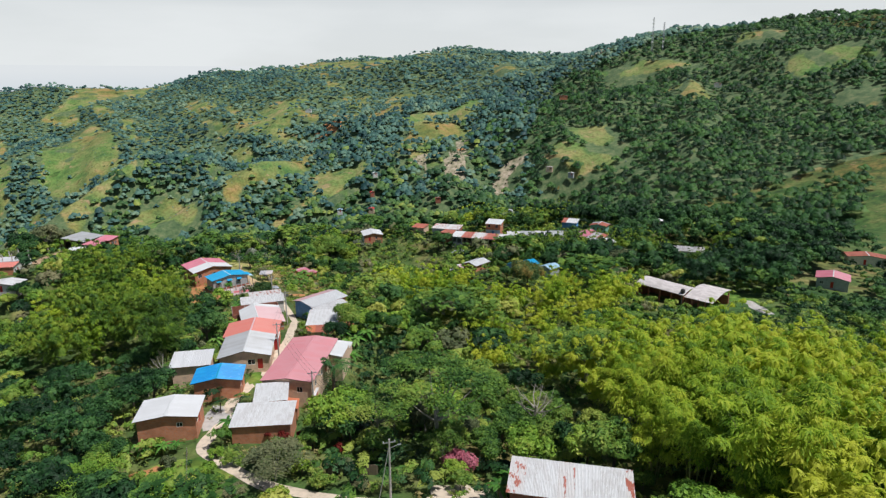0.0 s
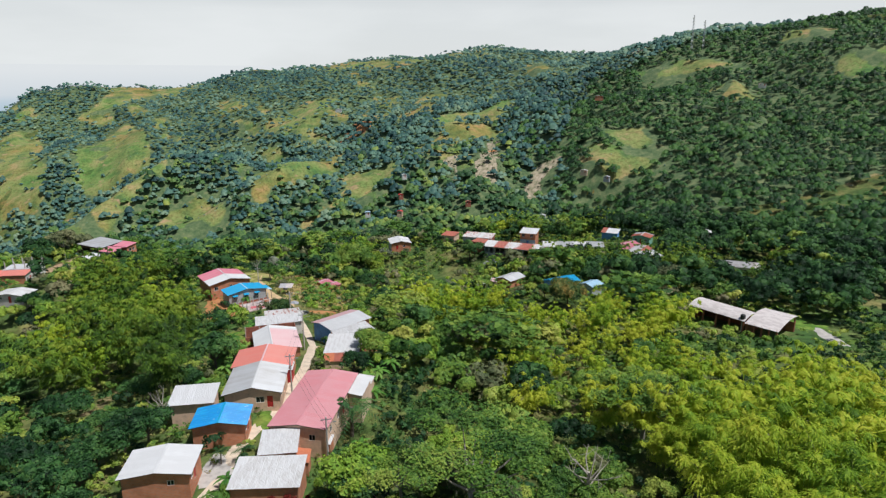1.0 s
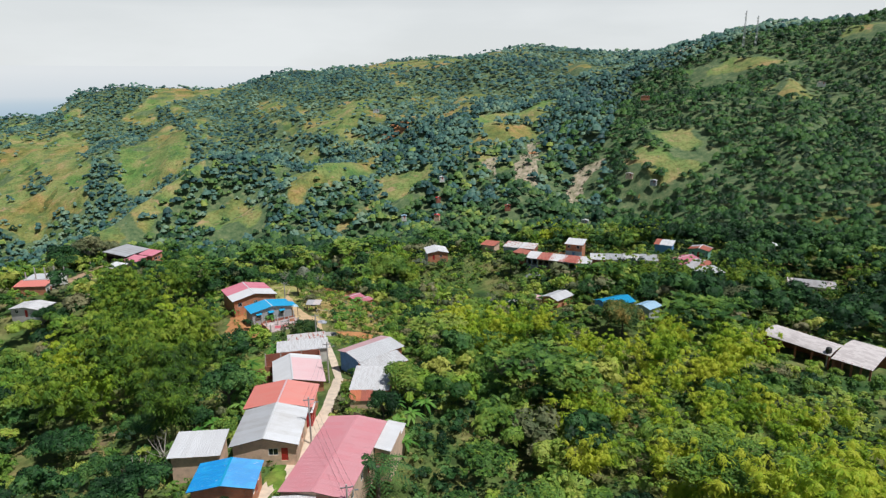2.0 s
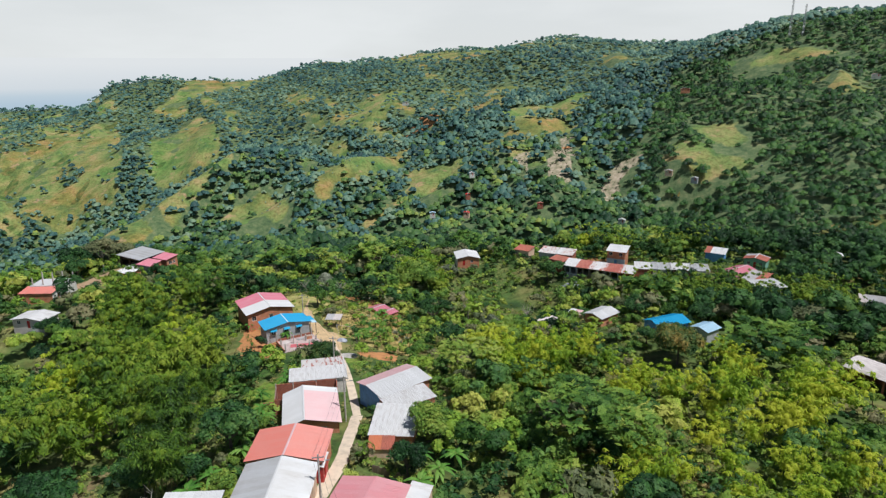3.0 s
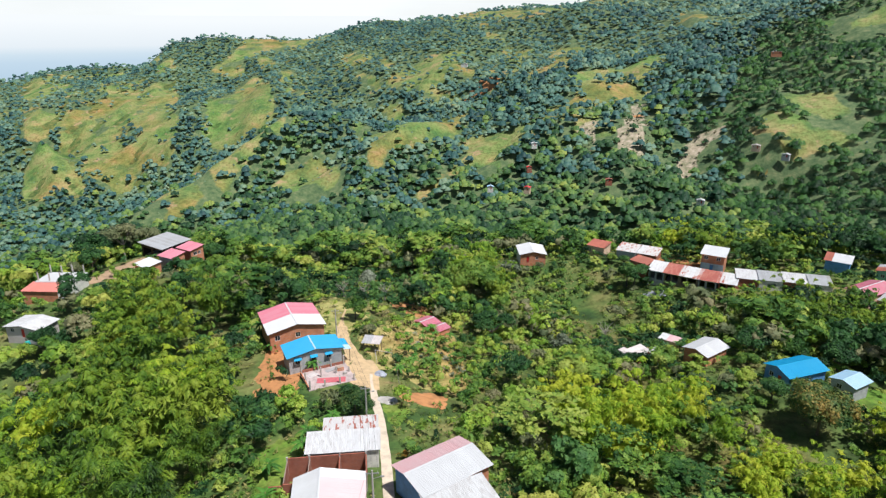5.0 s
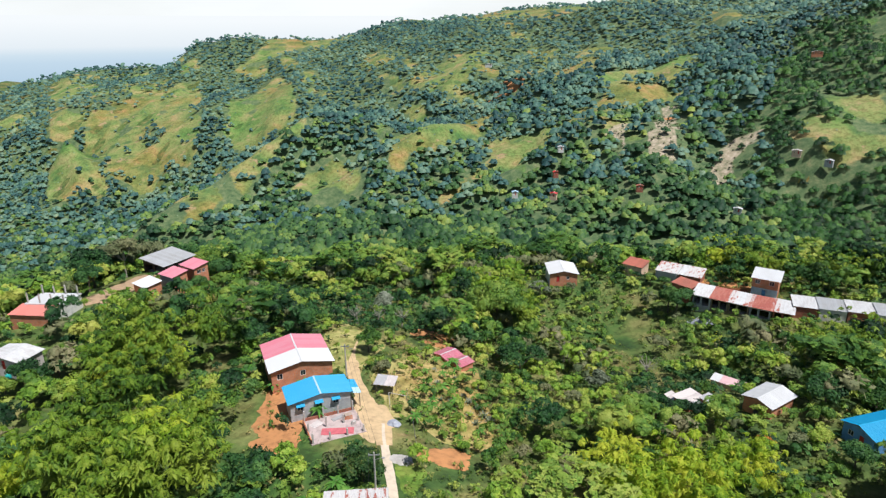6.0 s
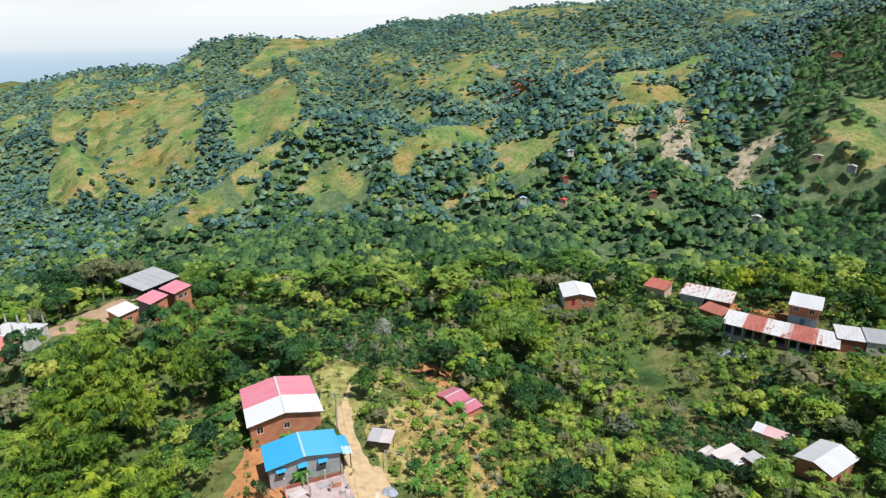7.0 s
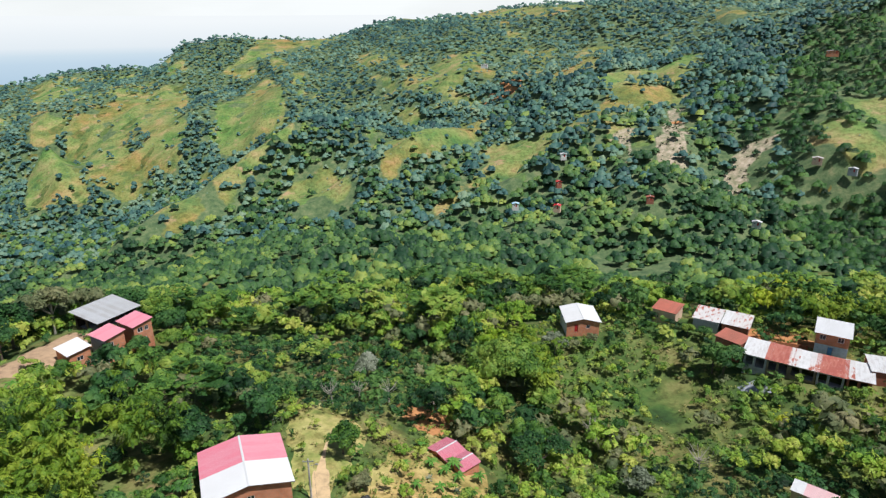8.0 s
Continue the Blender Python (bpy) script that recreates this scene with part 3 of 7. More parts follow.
def lay_slope(root, ridge_z, eave_z, run, y0, y1, facing, pick, x_ridge=0.0, step=0.95, lift=0.0):
    """Sheets side by side along y from y0 to y1; facing +1 falls to +x, -1 to -x."""
    n = max(1, round((y1 - y0) / step))
    width = (y1 - y0) / n
    length = math.hypot(run, ridge_z - eave_z)
    pitch = math.atan2(ridge_z - eave_z, run)
    for i in range(n):
        ob = new("roof_sheet", sheet_mesh(length, width, pick(facing, (i + 0.5) / n, i)))
        ob.parent = root
        jig = 0.004 * math.sin(i * 2.7 + facing)
        if facing > 0:
            ob.matrix_basis = Matrix.Translation((x_ridge, y0 + i * width, ridge_z + lift + jig)) @ Matrix.Rotation(pitch, 4, "Y")
        else:
            ob.matrix_basis = Matrix.Translation((x_ridge, y0 + (i + 1) * width, ridge_z + lift + jig)) @ Matrix.Rotation(math.pi, 4, "Z") @ Matrix.Rotation(pitch, 4, "Y")


def opening_parts(root, m, o, frame_mat=None):
    """Door or window set into an opening; m carries wall coordinates into the house."""
    x0, z0, x1, z1, kind = o
    bm = bmesh.new()
    if kind == "void":
        bm.free()
        return
    if kind == "door":
        box(bm, x0 + 0.04, 0.08, z0, x1 - 0.04, 0.13, z1 - 0.04)
        for zz in (0.15, 0.55):
            box(bm, x0 + 0.16, 0.06, z0 + (z1 - z0) * zz, x1 - 0.16, 0.08, z0 + (z1 - z0) * (zz + 0.3))
        ob = part("door", bm, M_REDPAINT if frame_mat is None else frame_mat, root)
        ob.matrix_basis = m
        return
    t = 0.07
    for a in ((x0, z0, x0 + t, z1), (x1 - t, z0, x1, z1), (x0 + t, z0, x1 - t, z0 + t), (x0 + t, z1 - t, x1 - t, z1), ((x0 + x1) / 2 - 0.03, z0 + t, (x0 + x1) / 2 + 0.03, z1 - t)):
        box(bm, a[0], 0.03, a[1], a[2], 0.11, a[3])
    win = part("window", bm, M_PLASTER if frame_mat is None else frame_mat, root)
    win.matrix_basis = m
    bm = bmesh.new()
    box(bm, x0 + t, 0.06, z0 + t, x1 - t, 0.075, z1 - t)
    part("pane", bm, M_GLASS, win)


def house(name, label, cx, cy, eave, w, d, yaw, wall_h, rise, walls, pick, front=(), right=(), left=(), over=0.45, style="gable", ridge_at=0.5, door_mat=None, plinth=2.5, cap=None, category="house", posts=False, group=""):
    """A one- or two-storey house. Width w along its own x, depth d along y, front at -y. wall_h from floor to eave.
    style gable: ridge along y at ridge_at of the width; mono: falls to the front; lean: falls to +x."""
    base = eave - wall_h
    root = new(name)
    root.matrix_world = pose(cx, cy, base, 0, 0, yaw)
    tagged(root, label, category, group)
    mats = walls if isinstance(walls, (list, tuple)) else [walls] * 4
    xr = -w / 2 + w * ridge_at
    hw, hd, th = w / 2, d / 2, 0.16
    if not posts:
        spec = (("f", pose(-hw, -hd, 0), w, front), ("r", pose(hw, -hd + th, 0, 0, 0, 90), d - 2 * th, right), ("b", pose(hw, hd, 0, 0, 0, 180), w, ()), ("l", pose(-hw, hd - th, 0, 0, 0, 270), d - 2 * th, left))
        for (side, m, length, ops), mat in zip(spec, mats):
            bm = bmesh.new()
            tall = wall_h
            if style == "mono":
                tall = wall_h if side == "f" else wall_h + (rise if side == "b" else 0)
            if style == "lean":
                tall = wall_h + (rise if side == "l" else 0)
            wall_panel(bm, length, tall - 0.02, th, [o[:4] for o in ops])
            box(bm, 0, 0, -plinth, length, th, 0)
            gable = {"gable": ((0, 0), (length * (ridge_at if side == "f" else 1 - ridge_at), rise), (length, 0)) if side in "fb" else None,
                     "mono": ((0, 0), (length, rise), (length, 0)) if side == "r" else ((0, 0), (0, rise), (length, 0)) if side == "l" else None,
                     "lean": ((0, 0), (0, rise), (length, 0)) if side == "f" else ((0, 0), (length, rise), (length, 0)) if side == "b" else None}[style]
            if gable:
                vs = [[bm.verts.new((x, yy, wall_h - 0.02 + z)) for x, z in gable] for yy in (0, th)]
                bm.faces.new(vs[0])
                bm.faces.new(vs[1][::-1])
                for i in range(3):
                    bm.faces.new((vs[0][i], vs[1][i], vs[1][(i + 1) % 3], vs[0][(i + 1) % 3]))
            bmesh.ops.remove_doubles(bm, verts=bm.verts[:], dist=0.03)
            ob = part("wall", bm, mat, root)
            ob.matrix_basis = m
            for o in ops:
                opening_parts(root, m, o, door_mat if o[4] == "door" else None)
        bm = bmesh.new()
        box(bm, -hw + th, -hd + th, -0.1, hw - th, hd - th, 0.02)
        part("floor", bm, M_CONCRETE, root)
    else:
        for px in np.linspace(-hw + 0.1, hw - 0.1, max(2, round(w / 3) + 1)):
            for py in (-hd + 0.1, hd - 0.1):
                bm = bmesh.new()
                tube(bm, [(px, py, -plinth), (px, py, wall_h)], [0.09, 0.08], 7)
                part("post", bm, M_WOOD, root)
    if style == "gable":
        k = rise / max(xr + hw, hw - xr)
        for facing, run in ((1, hw - xr), (-1, xr + hw)):
            lay_slope(root, wall_h + rise, wall_h + rise - rise * (run + over) / run, run + over, -hd - over, hd + over, facing, pick, xr, lift=0.02)
        bm = bmesh.new()
        z = wall_h + rise + 0.075
        dz = 0.3 * rise / (hw)
        vs = [[bm.verts.new((xr + x, y, z + zz)) for x, zz in ((-0.16, -dz * 0.55), (0, 0.0), (0.16, -dz * 0.55))] for y in (-hd - over - 0.02, hd + over + 0.02)]
        for i in range(2):
            bm.faces.new((vs[0][i], vs[0][i + 1], vs[1][i + 1], vs[1][i]))
        part("ridge_cap", bm, cap or M_WHITE, root)
        for s in (-1, 1):
            run = hw - xr if s > 0 else xr + hw
            for y in (-hd - over + 0.05, hd + over - 0.09):
                bm = bmesh.new()
                a = Vector((xr, y, wall_h + rise - 0.10))
                b = Vector((xr + s * (run + over), y, wall_h + rise - rise * (run + over) / run - 0.10))
                q = [bm.verts.new(v) for v in (a, b, b + Vector((0, 0.05, 0)), a + Vector((0, 0.05, 0)), a + Vector((0, 0, 0.11)), b + Vector((0, 0, 0.11)), b + Vector((0, 0.05, 0.11)), a + Vector((0, 0.05, 0.11)))]
                for f in ((0, 1, 2, 3), (7, 6, 5, 4), (0, 4, 5, 1), (1, 5, 6, 2), (2, 6, 7, 3), (3, 7, 4, 0)):
                    bm.faces.new([q[i] for i in f])
                part("barge_board", bm, M_WOOD, root)
    elif style == "mono":
        for x in np.linspace(-hw, hw, max(3, round(w / 2.4))):
            bm = bmesh.new()
            q = Vector((x, -hd - over, wall_h - rise * over / d)), Vector((x, hd + over, wall_h + rise + rise * over / d))
            tube(bm, [q[0], q[1]], [0.05, 0.05], 4)
            part("rafter", bm, M_WOOD, root)
        slope = rise * (d + 2 * over) / d
        length = d + 2 * over
        n = max(1, round((w + 2 * over) / 0.95))
        width = (w + 2 * over) / n
        for i in range(n):
            ob = new("roof_sheet", sheet_mesh(math.hypot(length, slope), width, pick(1, (i + 0.5) / n, i)))
            ob.parent = root
            ob.matrix_basis = Matrix.Translation((-hw - over + i * width, hd + over, wall_h + rise + rise * over / d + 0.05 + 0.012 * math.sin(i * 2.1))) @ Matrix.Rotation(-math.pi / 2, 4, "Z") @ Matrix.Rotation(math.atan2(slope, length), 4, "Y")
    else:
        lay_slope(root, wall_h + rise + rise * over / w, wall_h - rise * over / w, w + 2 * over, -hd - over, hd + over, 1, pick, -hw - over, lift=0.03)
    return root


def all_of(mat):
    return lambda facing, u, i: mat


def patched(*mats, seed=0):
    return lambda facing, u, i: mats[int(abs(math.sin((i // 2 + seed * 1.7) * 12.9898 + facing * 4.1) * 43758.5) % len(mats))]


def win(x, z, w=1.0, h=1.0):
    return (x, z, x + w, z + h, "window")


def dor(x, w=0.9, h=2.05):
    return (x, 0.0, x + w, h, "door")


# village street, west side
house("house", "single-storey brick house with a bright white metal roof", -36.2, 77.0, 0.7, 8.4, 6.0, 8, 2.7, 0.55, M_BRICK, all_of(M_WHITE), front=[win(5.6, 1.0, 0.9, 0.8)], right=[dor(2.2), win(0.7, 1.0)])
house("house", "small brick house with a blue metal roof and white patches", -32.6, 90.0, 0.0, 7.6, 5.4, 8, 2.6, 0.65, M_BRICK, all_of(M_BLUEWORN), right=[win(0.4, 0.9, 0.9, 1.0), dor(1.9), win(3.4, 0.9, 0.9, 1.0)], cap=M_BLUE)
house("house", "plastered house with a grey-white roof, red door and grilled window", -30.9, 102.8, -0.3, 9.0, 9.6, 7, 2.8, 1.1, M_TAN, all_of(M_ZINC), front=[win(5.0, 0.9, 1.4, 1.1), dor(6.8, 1.0)], right=[win(1.5, 1.0), dor(4.6), win(6.8, 1.0)])
house("house_annex", "low annex with a white lean-to roof", -40.0, 98.2, -0.9, 6.4, 5.2, 9, 2.3, 0.5, M_TAN, all_of(M_WHITE), style="mono", left=[win(1.2, 0.9, 0.8, 0.8)])
house("house", "house with an orange-red metal roof and red painted porch", -32.4, 113.4, -1.0, 10.2, 7.2, 6, 2.8, 1.0, M_BRICK, all_of(M_RED), cap=M_PALEPINK, right=[dor(1.0), win(3.0, 1.0)])
house("house", "brick house with a half pink and half white metal roof", -34.4, 129.0, -4.0, 8.6, 11.0, 19, 2.9, 1.2, M_BRICK, lambda f, u, i: M_WHITE if f < 0 or u > 0.88 else M_PALEPINK, ridge_at=0.36, front=[(0.4, 0.9, 1.8, 2.2, "void"), win(5.6, 1.2)], right=[dor(3.0), win(6.0, 1.0)])
house("house", "low house with stained white flat-pitched roof sheets", -37.4, 142.8, -5.0, 10.2, 4.0, 17, 2.7, 0.5, M_WALLWHITE, all_of(M_WORN), style="mono", over=0.3, right=[dor(1.2)])
house("house_annex", "rear annex with patched white roof sheets", -37.6, 146.8, -4.7, 7.9, 3.0, 18, 2.7, 0.3, M_WALLWHITE, all_of(M_RUSTWHITE), style="mono", over=0.2)
# village street, east side
house("house", "long house with a broad faded pink metal roof", -19.2, 95.8, 0.0, 8.6, 18.2, -7, 3.0, 0.55, M_TAN, all_of(M_FADED), front=[win(6.0, 0.9)], right=[win(2, 1.0), win(6, 1.0), dor(9), win(12, 1.0)], over=0.3, cap=M_FADED)
house("house_annex", "narrow side porch with a white sheet roof", -12.9, 101.4, -0.9, 2.2, 6.4, -7, 2.6, 0.35, M_TAN, all_of(M_WHITE), style="lean", over=0.2)
house("lean_to", "lean-to with a white roof of worn sheets", -22.2, 83.7, -0.6, 5.0, 5.6, 8, 2.4, 0.35, M_BRICK, all_of(M_WORN), style="mono", over=0.25, category="shed")
house("house", "low house under a patched white roof with one red sheet", -21.6, 75.6, -0.1, 8.6, 6.0, 3, 2.5, 0.4, M_BRICK, all_of(M_WORN), style="mono", over=0.3)
house("house", "house with a white gabled metal roof and pink strip", -21.8, 138.4, -3.2, 7.0, 10.4, -44, 3.0, 0.55, [M_WALLBLUE, M_BRICK, M_BRICK, M_WALLBLUE], lambda f, u, i: M_PALEPINK if f < 0 else M_WHITE, left=[win(2, 1.0), dor(5)], ridge_at=0.40)
house("house_annex", "annex with a white mono-pitch roof beside the gabled house", -18.6, 133.2, -3.8, 4.2, 8.6, -52, 2.6, 0.5, M_BRICK, all_of(M_WORN), style="lean", over=0.25)
house("house", "house with a plain white roof of wide sheets", -19.4, 125.4, -3.6, 6.6, 8.4, 2, 2.7, 0.5, M_BRICK, all_of(M_WORN), style="mono", over=0.3)
house("tool_shed", "little shed with a rusty red tile roof", -20.4, 119.4, -4.0, 3.6, 2.8, 6, 2.2, 0.4, M_TAN, patched(M_TILE, M_RUST), style="mono", over=0.2, category="shed")
# the upper end of the lane
house("house", "large brick house with a roof half white and half pink", -65.7, 187.6, -8.4, 11.6, 11.6, 36, 3.2, 1.2, M_BRICK, lambda f, u, i: M_WHITE if u < 0.46 else M_PINK, front=[win(1.0, 1.2, 1.1, 1.2), win(5.4, 1.2, 1.0, 1.1)], right=[dor(2.0)], left=[win(2, 1.2)], over=0.5)
house("house", "grey plastered house with a bright blue metal roof", -55.9, 175.6, -8.2, 10.6, 5.6, 36, 3.0, 0.9, M_WALLGREY, all_of(M_BLUE), front=[win(1.2, 1.2, 1.0, 1.1), win(4.4, 1.2, 1.0, 1.1), win(7.4, 1.2, 1.0, 1.1)], right=[dor(1.5)], cap=M_LIGHTBLUE)
# western hilltop
# The barn's near-black walls put the shade of its open inside into colour.
house("house", "open-sided barn with a grey-white metal roof", -128.0, 233.7, -9.6, 8.6, 10.0, -14, 3.2, 0.9, M_DARK, patched(M_ZINC, M_ZINC, M_ZINC, M_RUSTWHITE, seed=8), front=[(0.6, 0.4, 3.8, 2.6, "void"), (4.6, 0.4, 8.0, 2.6, "void")], right=[(0.8, 0.4, 4.2, 2.6, "void"), (5.0, 0.4, 9.0, 2.6, "void")], style="lean", over=0.8, category="barn")
house("house", "two-storey brick house with a pink metal roof", -116.4, 229.0, -8.9, 6.0, 4.4, -20, 5.2, 0.6, M_BRICK, all_of(M_PINK), front=[win(1.0, 3.4, 1.0, 1.0)], right=[win(0.7, 3.4, 1.3, 1.1), win(2.4, 3.4, 0.9, 1.1), win(1.2, 0.9, 1.4, 1.1)], style="mono", over=0.35)
house("house", "two-storey block house with a pink metal roof and grey side", -118.4, 222.6, -9.2, 5.6, 4.4, -19, 4.9, 0.6, [M_WALLGREY, M_BRICK, M_BRICK, M_WALLGREY], all_of(M_PINK), right=[win(0.6, 3.0, 1.0, 1.0), win(2.3, 0.9, 1.2, 1.0)], style="mono", over=0.35)
house("house", "small brick house with a white metal roof", -122.0, 216.6, -10.0, 5.8, 4.4, -24, 3.6, 0.5, M_BRICK, all_of(M_WHITE), right=[win(1.4, 1.7, 1.3, 0.9)], style="mono", over=0.35)
house("house", "house with white metal roof and tank at the clearing edge", -123.0, 176.8, -9.6, 8.6, 5.4, -2, 2.3, 0.6, M_STAIN, all_of(M_WORN), style="gable", front=[win(1.2, 1.0), dor(4.0)])
# eastern terrace
tower = house("house", "two-storey house, blue below and brick above, white roof", 38.3, 262.4, -12.1, 6.4, 6.6, -20, 5.2, 0.7, M_BRICK, all_of(M_WHITE), front=[win(0.7, 3.6, 1.2, 1.2), win(4.2, 3.6, 1.2, 1.2), dor(2.6, 1.0)], right=[win(2.0, 3.6)], style="mono", door_mat=M_WALLBLUE)
for x0, x1, z0, z1 in ((0.0, 2.58, 0.0, 2.5), (3.62, 6.4, 0.0, 2.5), (2.58, 3.62, 2.1, 2.5)):
    bm = bmesh.new()
    box(bm, x0 - 3.2, -3.34, z0, x1 - 3.2, -3.302, z1)
    part("lower_wall", bm, M_PALEBLUE, tower, "pale blue painted lower wall")
house("house", "white-roofed house at the edge of the eastern terrace", -17.7, 274.0, -18.8, 8.4, 9.4, 12, 2.9, 0.9, [M_BRICK, M_WALLWHITE, M_WALLWHITE, M_WALLWHITE], all_of(M_WHITE), front=[dor(2.0), win(5, 1.0)])
for k, (tx, ty, tw, ty_, mats) in enumerate([(22.0, 257.6, 4.6, -22, (M_WORN, M_WORN, M_RUSTWHITE)), (26.2, 255.8, 4.4, -22, (M_RUSTED,)), (30.6, 254.0, 5.0, -22, (M_RUSTWHITE, M_RUSTWHITE, M_WORN)), (35.4, 252.2, 5.0, -21, (M_RUSTED, M_RUSTED, M_RUSTED)), (40.2, 250.8, 4.4, -18, (M_WORN, M_RUSTWHITE))]):
    house("row_house", "row house with a patched rusty and white sheet roof", tx, ty, -16.4, tw, 6.6, ty_, 2.8, 0.7, (M_WALLGREY, M_WOOD, M_WOOD, M_WALLGREY, M_BRICK_DARK)[k], patched(*mats, seed=k), front=[(0.4, 0.3, 1.9, 2.3, "void"), (2.4, 0.0, tw - 0.4, 2.3, "void")], style="mono", over=0.5, group="row of houses on the terrace", door_mat=(M_DARK, M_WALLBLUE, M_REDPAINT, M_DARK, M_DARK)[k])
house("row_house", "end house of the row with a rusty red roof", 17.6, 262.6, -16.3, 6.0, 4.4, -40, 2.7, 0.5, M_BRICK_DARK, all_of(M_RUST), style="mono", over=0.25, group="row of houses on the terrace")
for k, (tx, ty, tw) in enumerate([(45.6, 253.4, 5.6), (51.6, 252.4, 6.0), (57.8, 251.4, 6.0), (63.8, 250.2, 5.6)]):
    house("row_house", "row house with a long grey-white sheet roof", tx, ty, -15.6 + 0.25 * k, tw, 6.4, -8, 2.7, 0.6, (M_BRICK_DARK, M_WALLWHITE)[k % 2], all_of((M_WORN, M_ZINC, M_WORN, M_ZINC)[k]), style="mono", over=0.2, group="row of houses on the terrace")
house("house", "house with a patched white and rusty roof behind the yard", 14.4, 275.6, -16.8, 6.0, 7.0, -20, 2.4, 0.6, M_WALLGREY, all_of(M_RUSTWHITE), style="mono", over=0.3)
house("house", "house with a worn white roof behind the yard", 20.8, 273.4, -16.8, 6.0, 7.0, -20, 2.4, 0.6, M_BRICK_DARK, patched(M_WORN, M_RUSTWHITE, seed=6), style="mono", over=0.3)
house("house", "low house with a rust-red roof among trees", 5.0, 279.8, -17.4, 6.0, 5.6, -26, 2.7, 0.6, M_TAN, all_of(M_RUST), style="mono", over=0.3)
house("house", "house with a bright red metal roof", 73.2, 242.0, -12.8, 6.2, 11.0, -50, 3.0, 0.9, M_TAN, all_of(M_PINK), front=[win(1, 1.0)])
house("house", "house with a dark rusty brown roof", 77.4, 236.4, -13.2, 5.6, 9.0, -40, 2.8, 0.7, M_TAN, patched(M_RUST, M_GREY, M_RUST), style="mono")
house("house", "low house with a white sheet roof below the red roof", 77.4, 228.2, -12.8, 8.4, 6.0, 15, 2.8, 0.5, M_WALLGREY, all_of(M_WHITE), style="mono", front=[win(1.0, 1.0), dor(4.0)])
house("house", "green painted house with a rusty roof", 84.0, 255.0, -12.0, 6.8, 5.8, -32, 2.9, 0.7, M_WALLGREEN, patched(M_RUST, M_RUST, M_GREY), front=[win(1.0, 1.0), dor(3.0), win(4.8, 1.0)])
house("house", "pale house with a patched red and white roof", 72.8, 262.8, -12.2, 6.2, 5.4, -26, 2.9, 0.7, M_WALLBLUE, patched(M_RUST, M_WHITE), style="mono")
# hillside homes in the valley
house("house", "blue house with a bright blue hipped sheet roof", 38.0, 187.8, -9.6, 5.6, 9.0, -60, 2.9, 0.9, M_WALLBLUE, all_of(M_BLUE), front=[win(1.0, 1.0), dor(3.0)], cap=M_BLUE)
house("house", "small house with a light blue roof", 46.6, 185.0, -9.8, 4.2, 4.8, -50, 2.6, 0.6, M_WALLGREY, all_of(M_LIGHTBLUE), front=[win(1.0, 1.0)], cap=M_LIGHTBLUE)
house("house", "brick house with a cream roof and dark doorway", 23.4, 196.4, -11.3, 5.2, 7.2, -44, 2.8, 0.7, M_BRICK, all_of(M_WHITE), front=[(2.0, 0.0, 3.2, 2.1, "void")])
house("house", "small white shack with patched sheet roofs", 10.4, 198.6, land1(10.4, 198.6) + 2.0, 3.8, 4.0, -52, 1.9, 0.3, M_BRICK_DARK, patched(M_WHITE, M_STAIN, M_GREY), style="mono")
# the long shed below the start of the lane
house("shed", "long brick shed with a zinc roof and rusty patches", 19.2, 49.2, 5.0, 13.2, 5.4, -15, 3.0, 0.6, M_BRICK_DARK, patched(M_WORN, M_WORN, M_WORN, M_RUSTWHITE, seed=1), style="mono", over=0.4, category="shed")

# far homes on the opposite slope
for fx, fy, fz, fw, fd, turn, roof, wall, label in [(-35, 548, -46.4, 5, 4, 20, M_REDPAINT, M_BRICK_DARK, "red roofed hillside hut of dark brick"), (-34, 518, -55.2, 6, 5, -10, M_REDPAINT, M_TAN, "bright red roofed hillside hut"), (-62, 527, -57.8, 6, 4, 10, M_LIGHTBLUE, M_WALLWHITE, "pale hillside hut with a light blue roof"), (23, 521, -47.6, 6, 4, 5, M_RUST, M_BRICK_DARK, "dark red hillside hut"), (-34, 587, -34.6, 6, 4, 15, M_WHITE, M_WALLWHITE, "white roofed hillside hut"), (83, 506, -56.2, 7, 4, -15, M_ZINC, M_WALLWHITE, "zinc roofed hillside house"), (128, 563, -27.6, 8, 5, -20, M_STAIN, M_TAN, "tan hillside house with a stained roof"), (146, 553, -31.8, 7, 4, -30, M_ZINC, M_WALLGREY, "grey plastered hillside house with a zinc roof"), (-154, 967, 9, 12, 7, 0, M_WHITE, M_WALLWHITE, "white farmhouse on the far slope"), (174, 713, 33.2, 12, 6, -10, M_STAIN, M_BRICK, "long brick farmhouse on the upper slope"), (335, 679, 46.4, 10, 6, -20, M_PALEPINK, M_WALLWHITE, "pale roofed farmhouse on the upper slope"), (111, 260, -11.5, 8, 5, -20, M_WHITE, M_WALLWHITE, "white roofed house by the dark grove")]:
    fw, fd = max(3.6, fw * 0.72), max(2.8, fd * 0.72)
    house("hillside_house", label, fx, fy, fz, fw, fd, turn, 2.1, 0.7, wall, all_of(roof), front=[win(1.0, 0.8, 0.9, 0.8), dor(fw - 2.2, 0.9, 1.9)], over=0.3)
house("house", "low house with a pink roof behind the grove", 139.0, 178.0, -12.8, 9.0, 8.0, -35, 3.0, 0.9, M_WALLGREY, all_of(M_PINK), front=[win(1.0, 1.0), dor(4.0)])
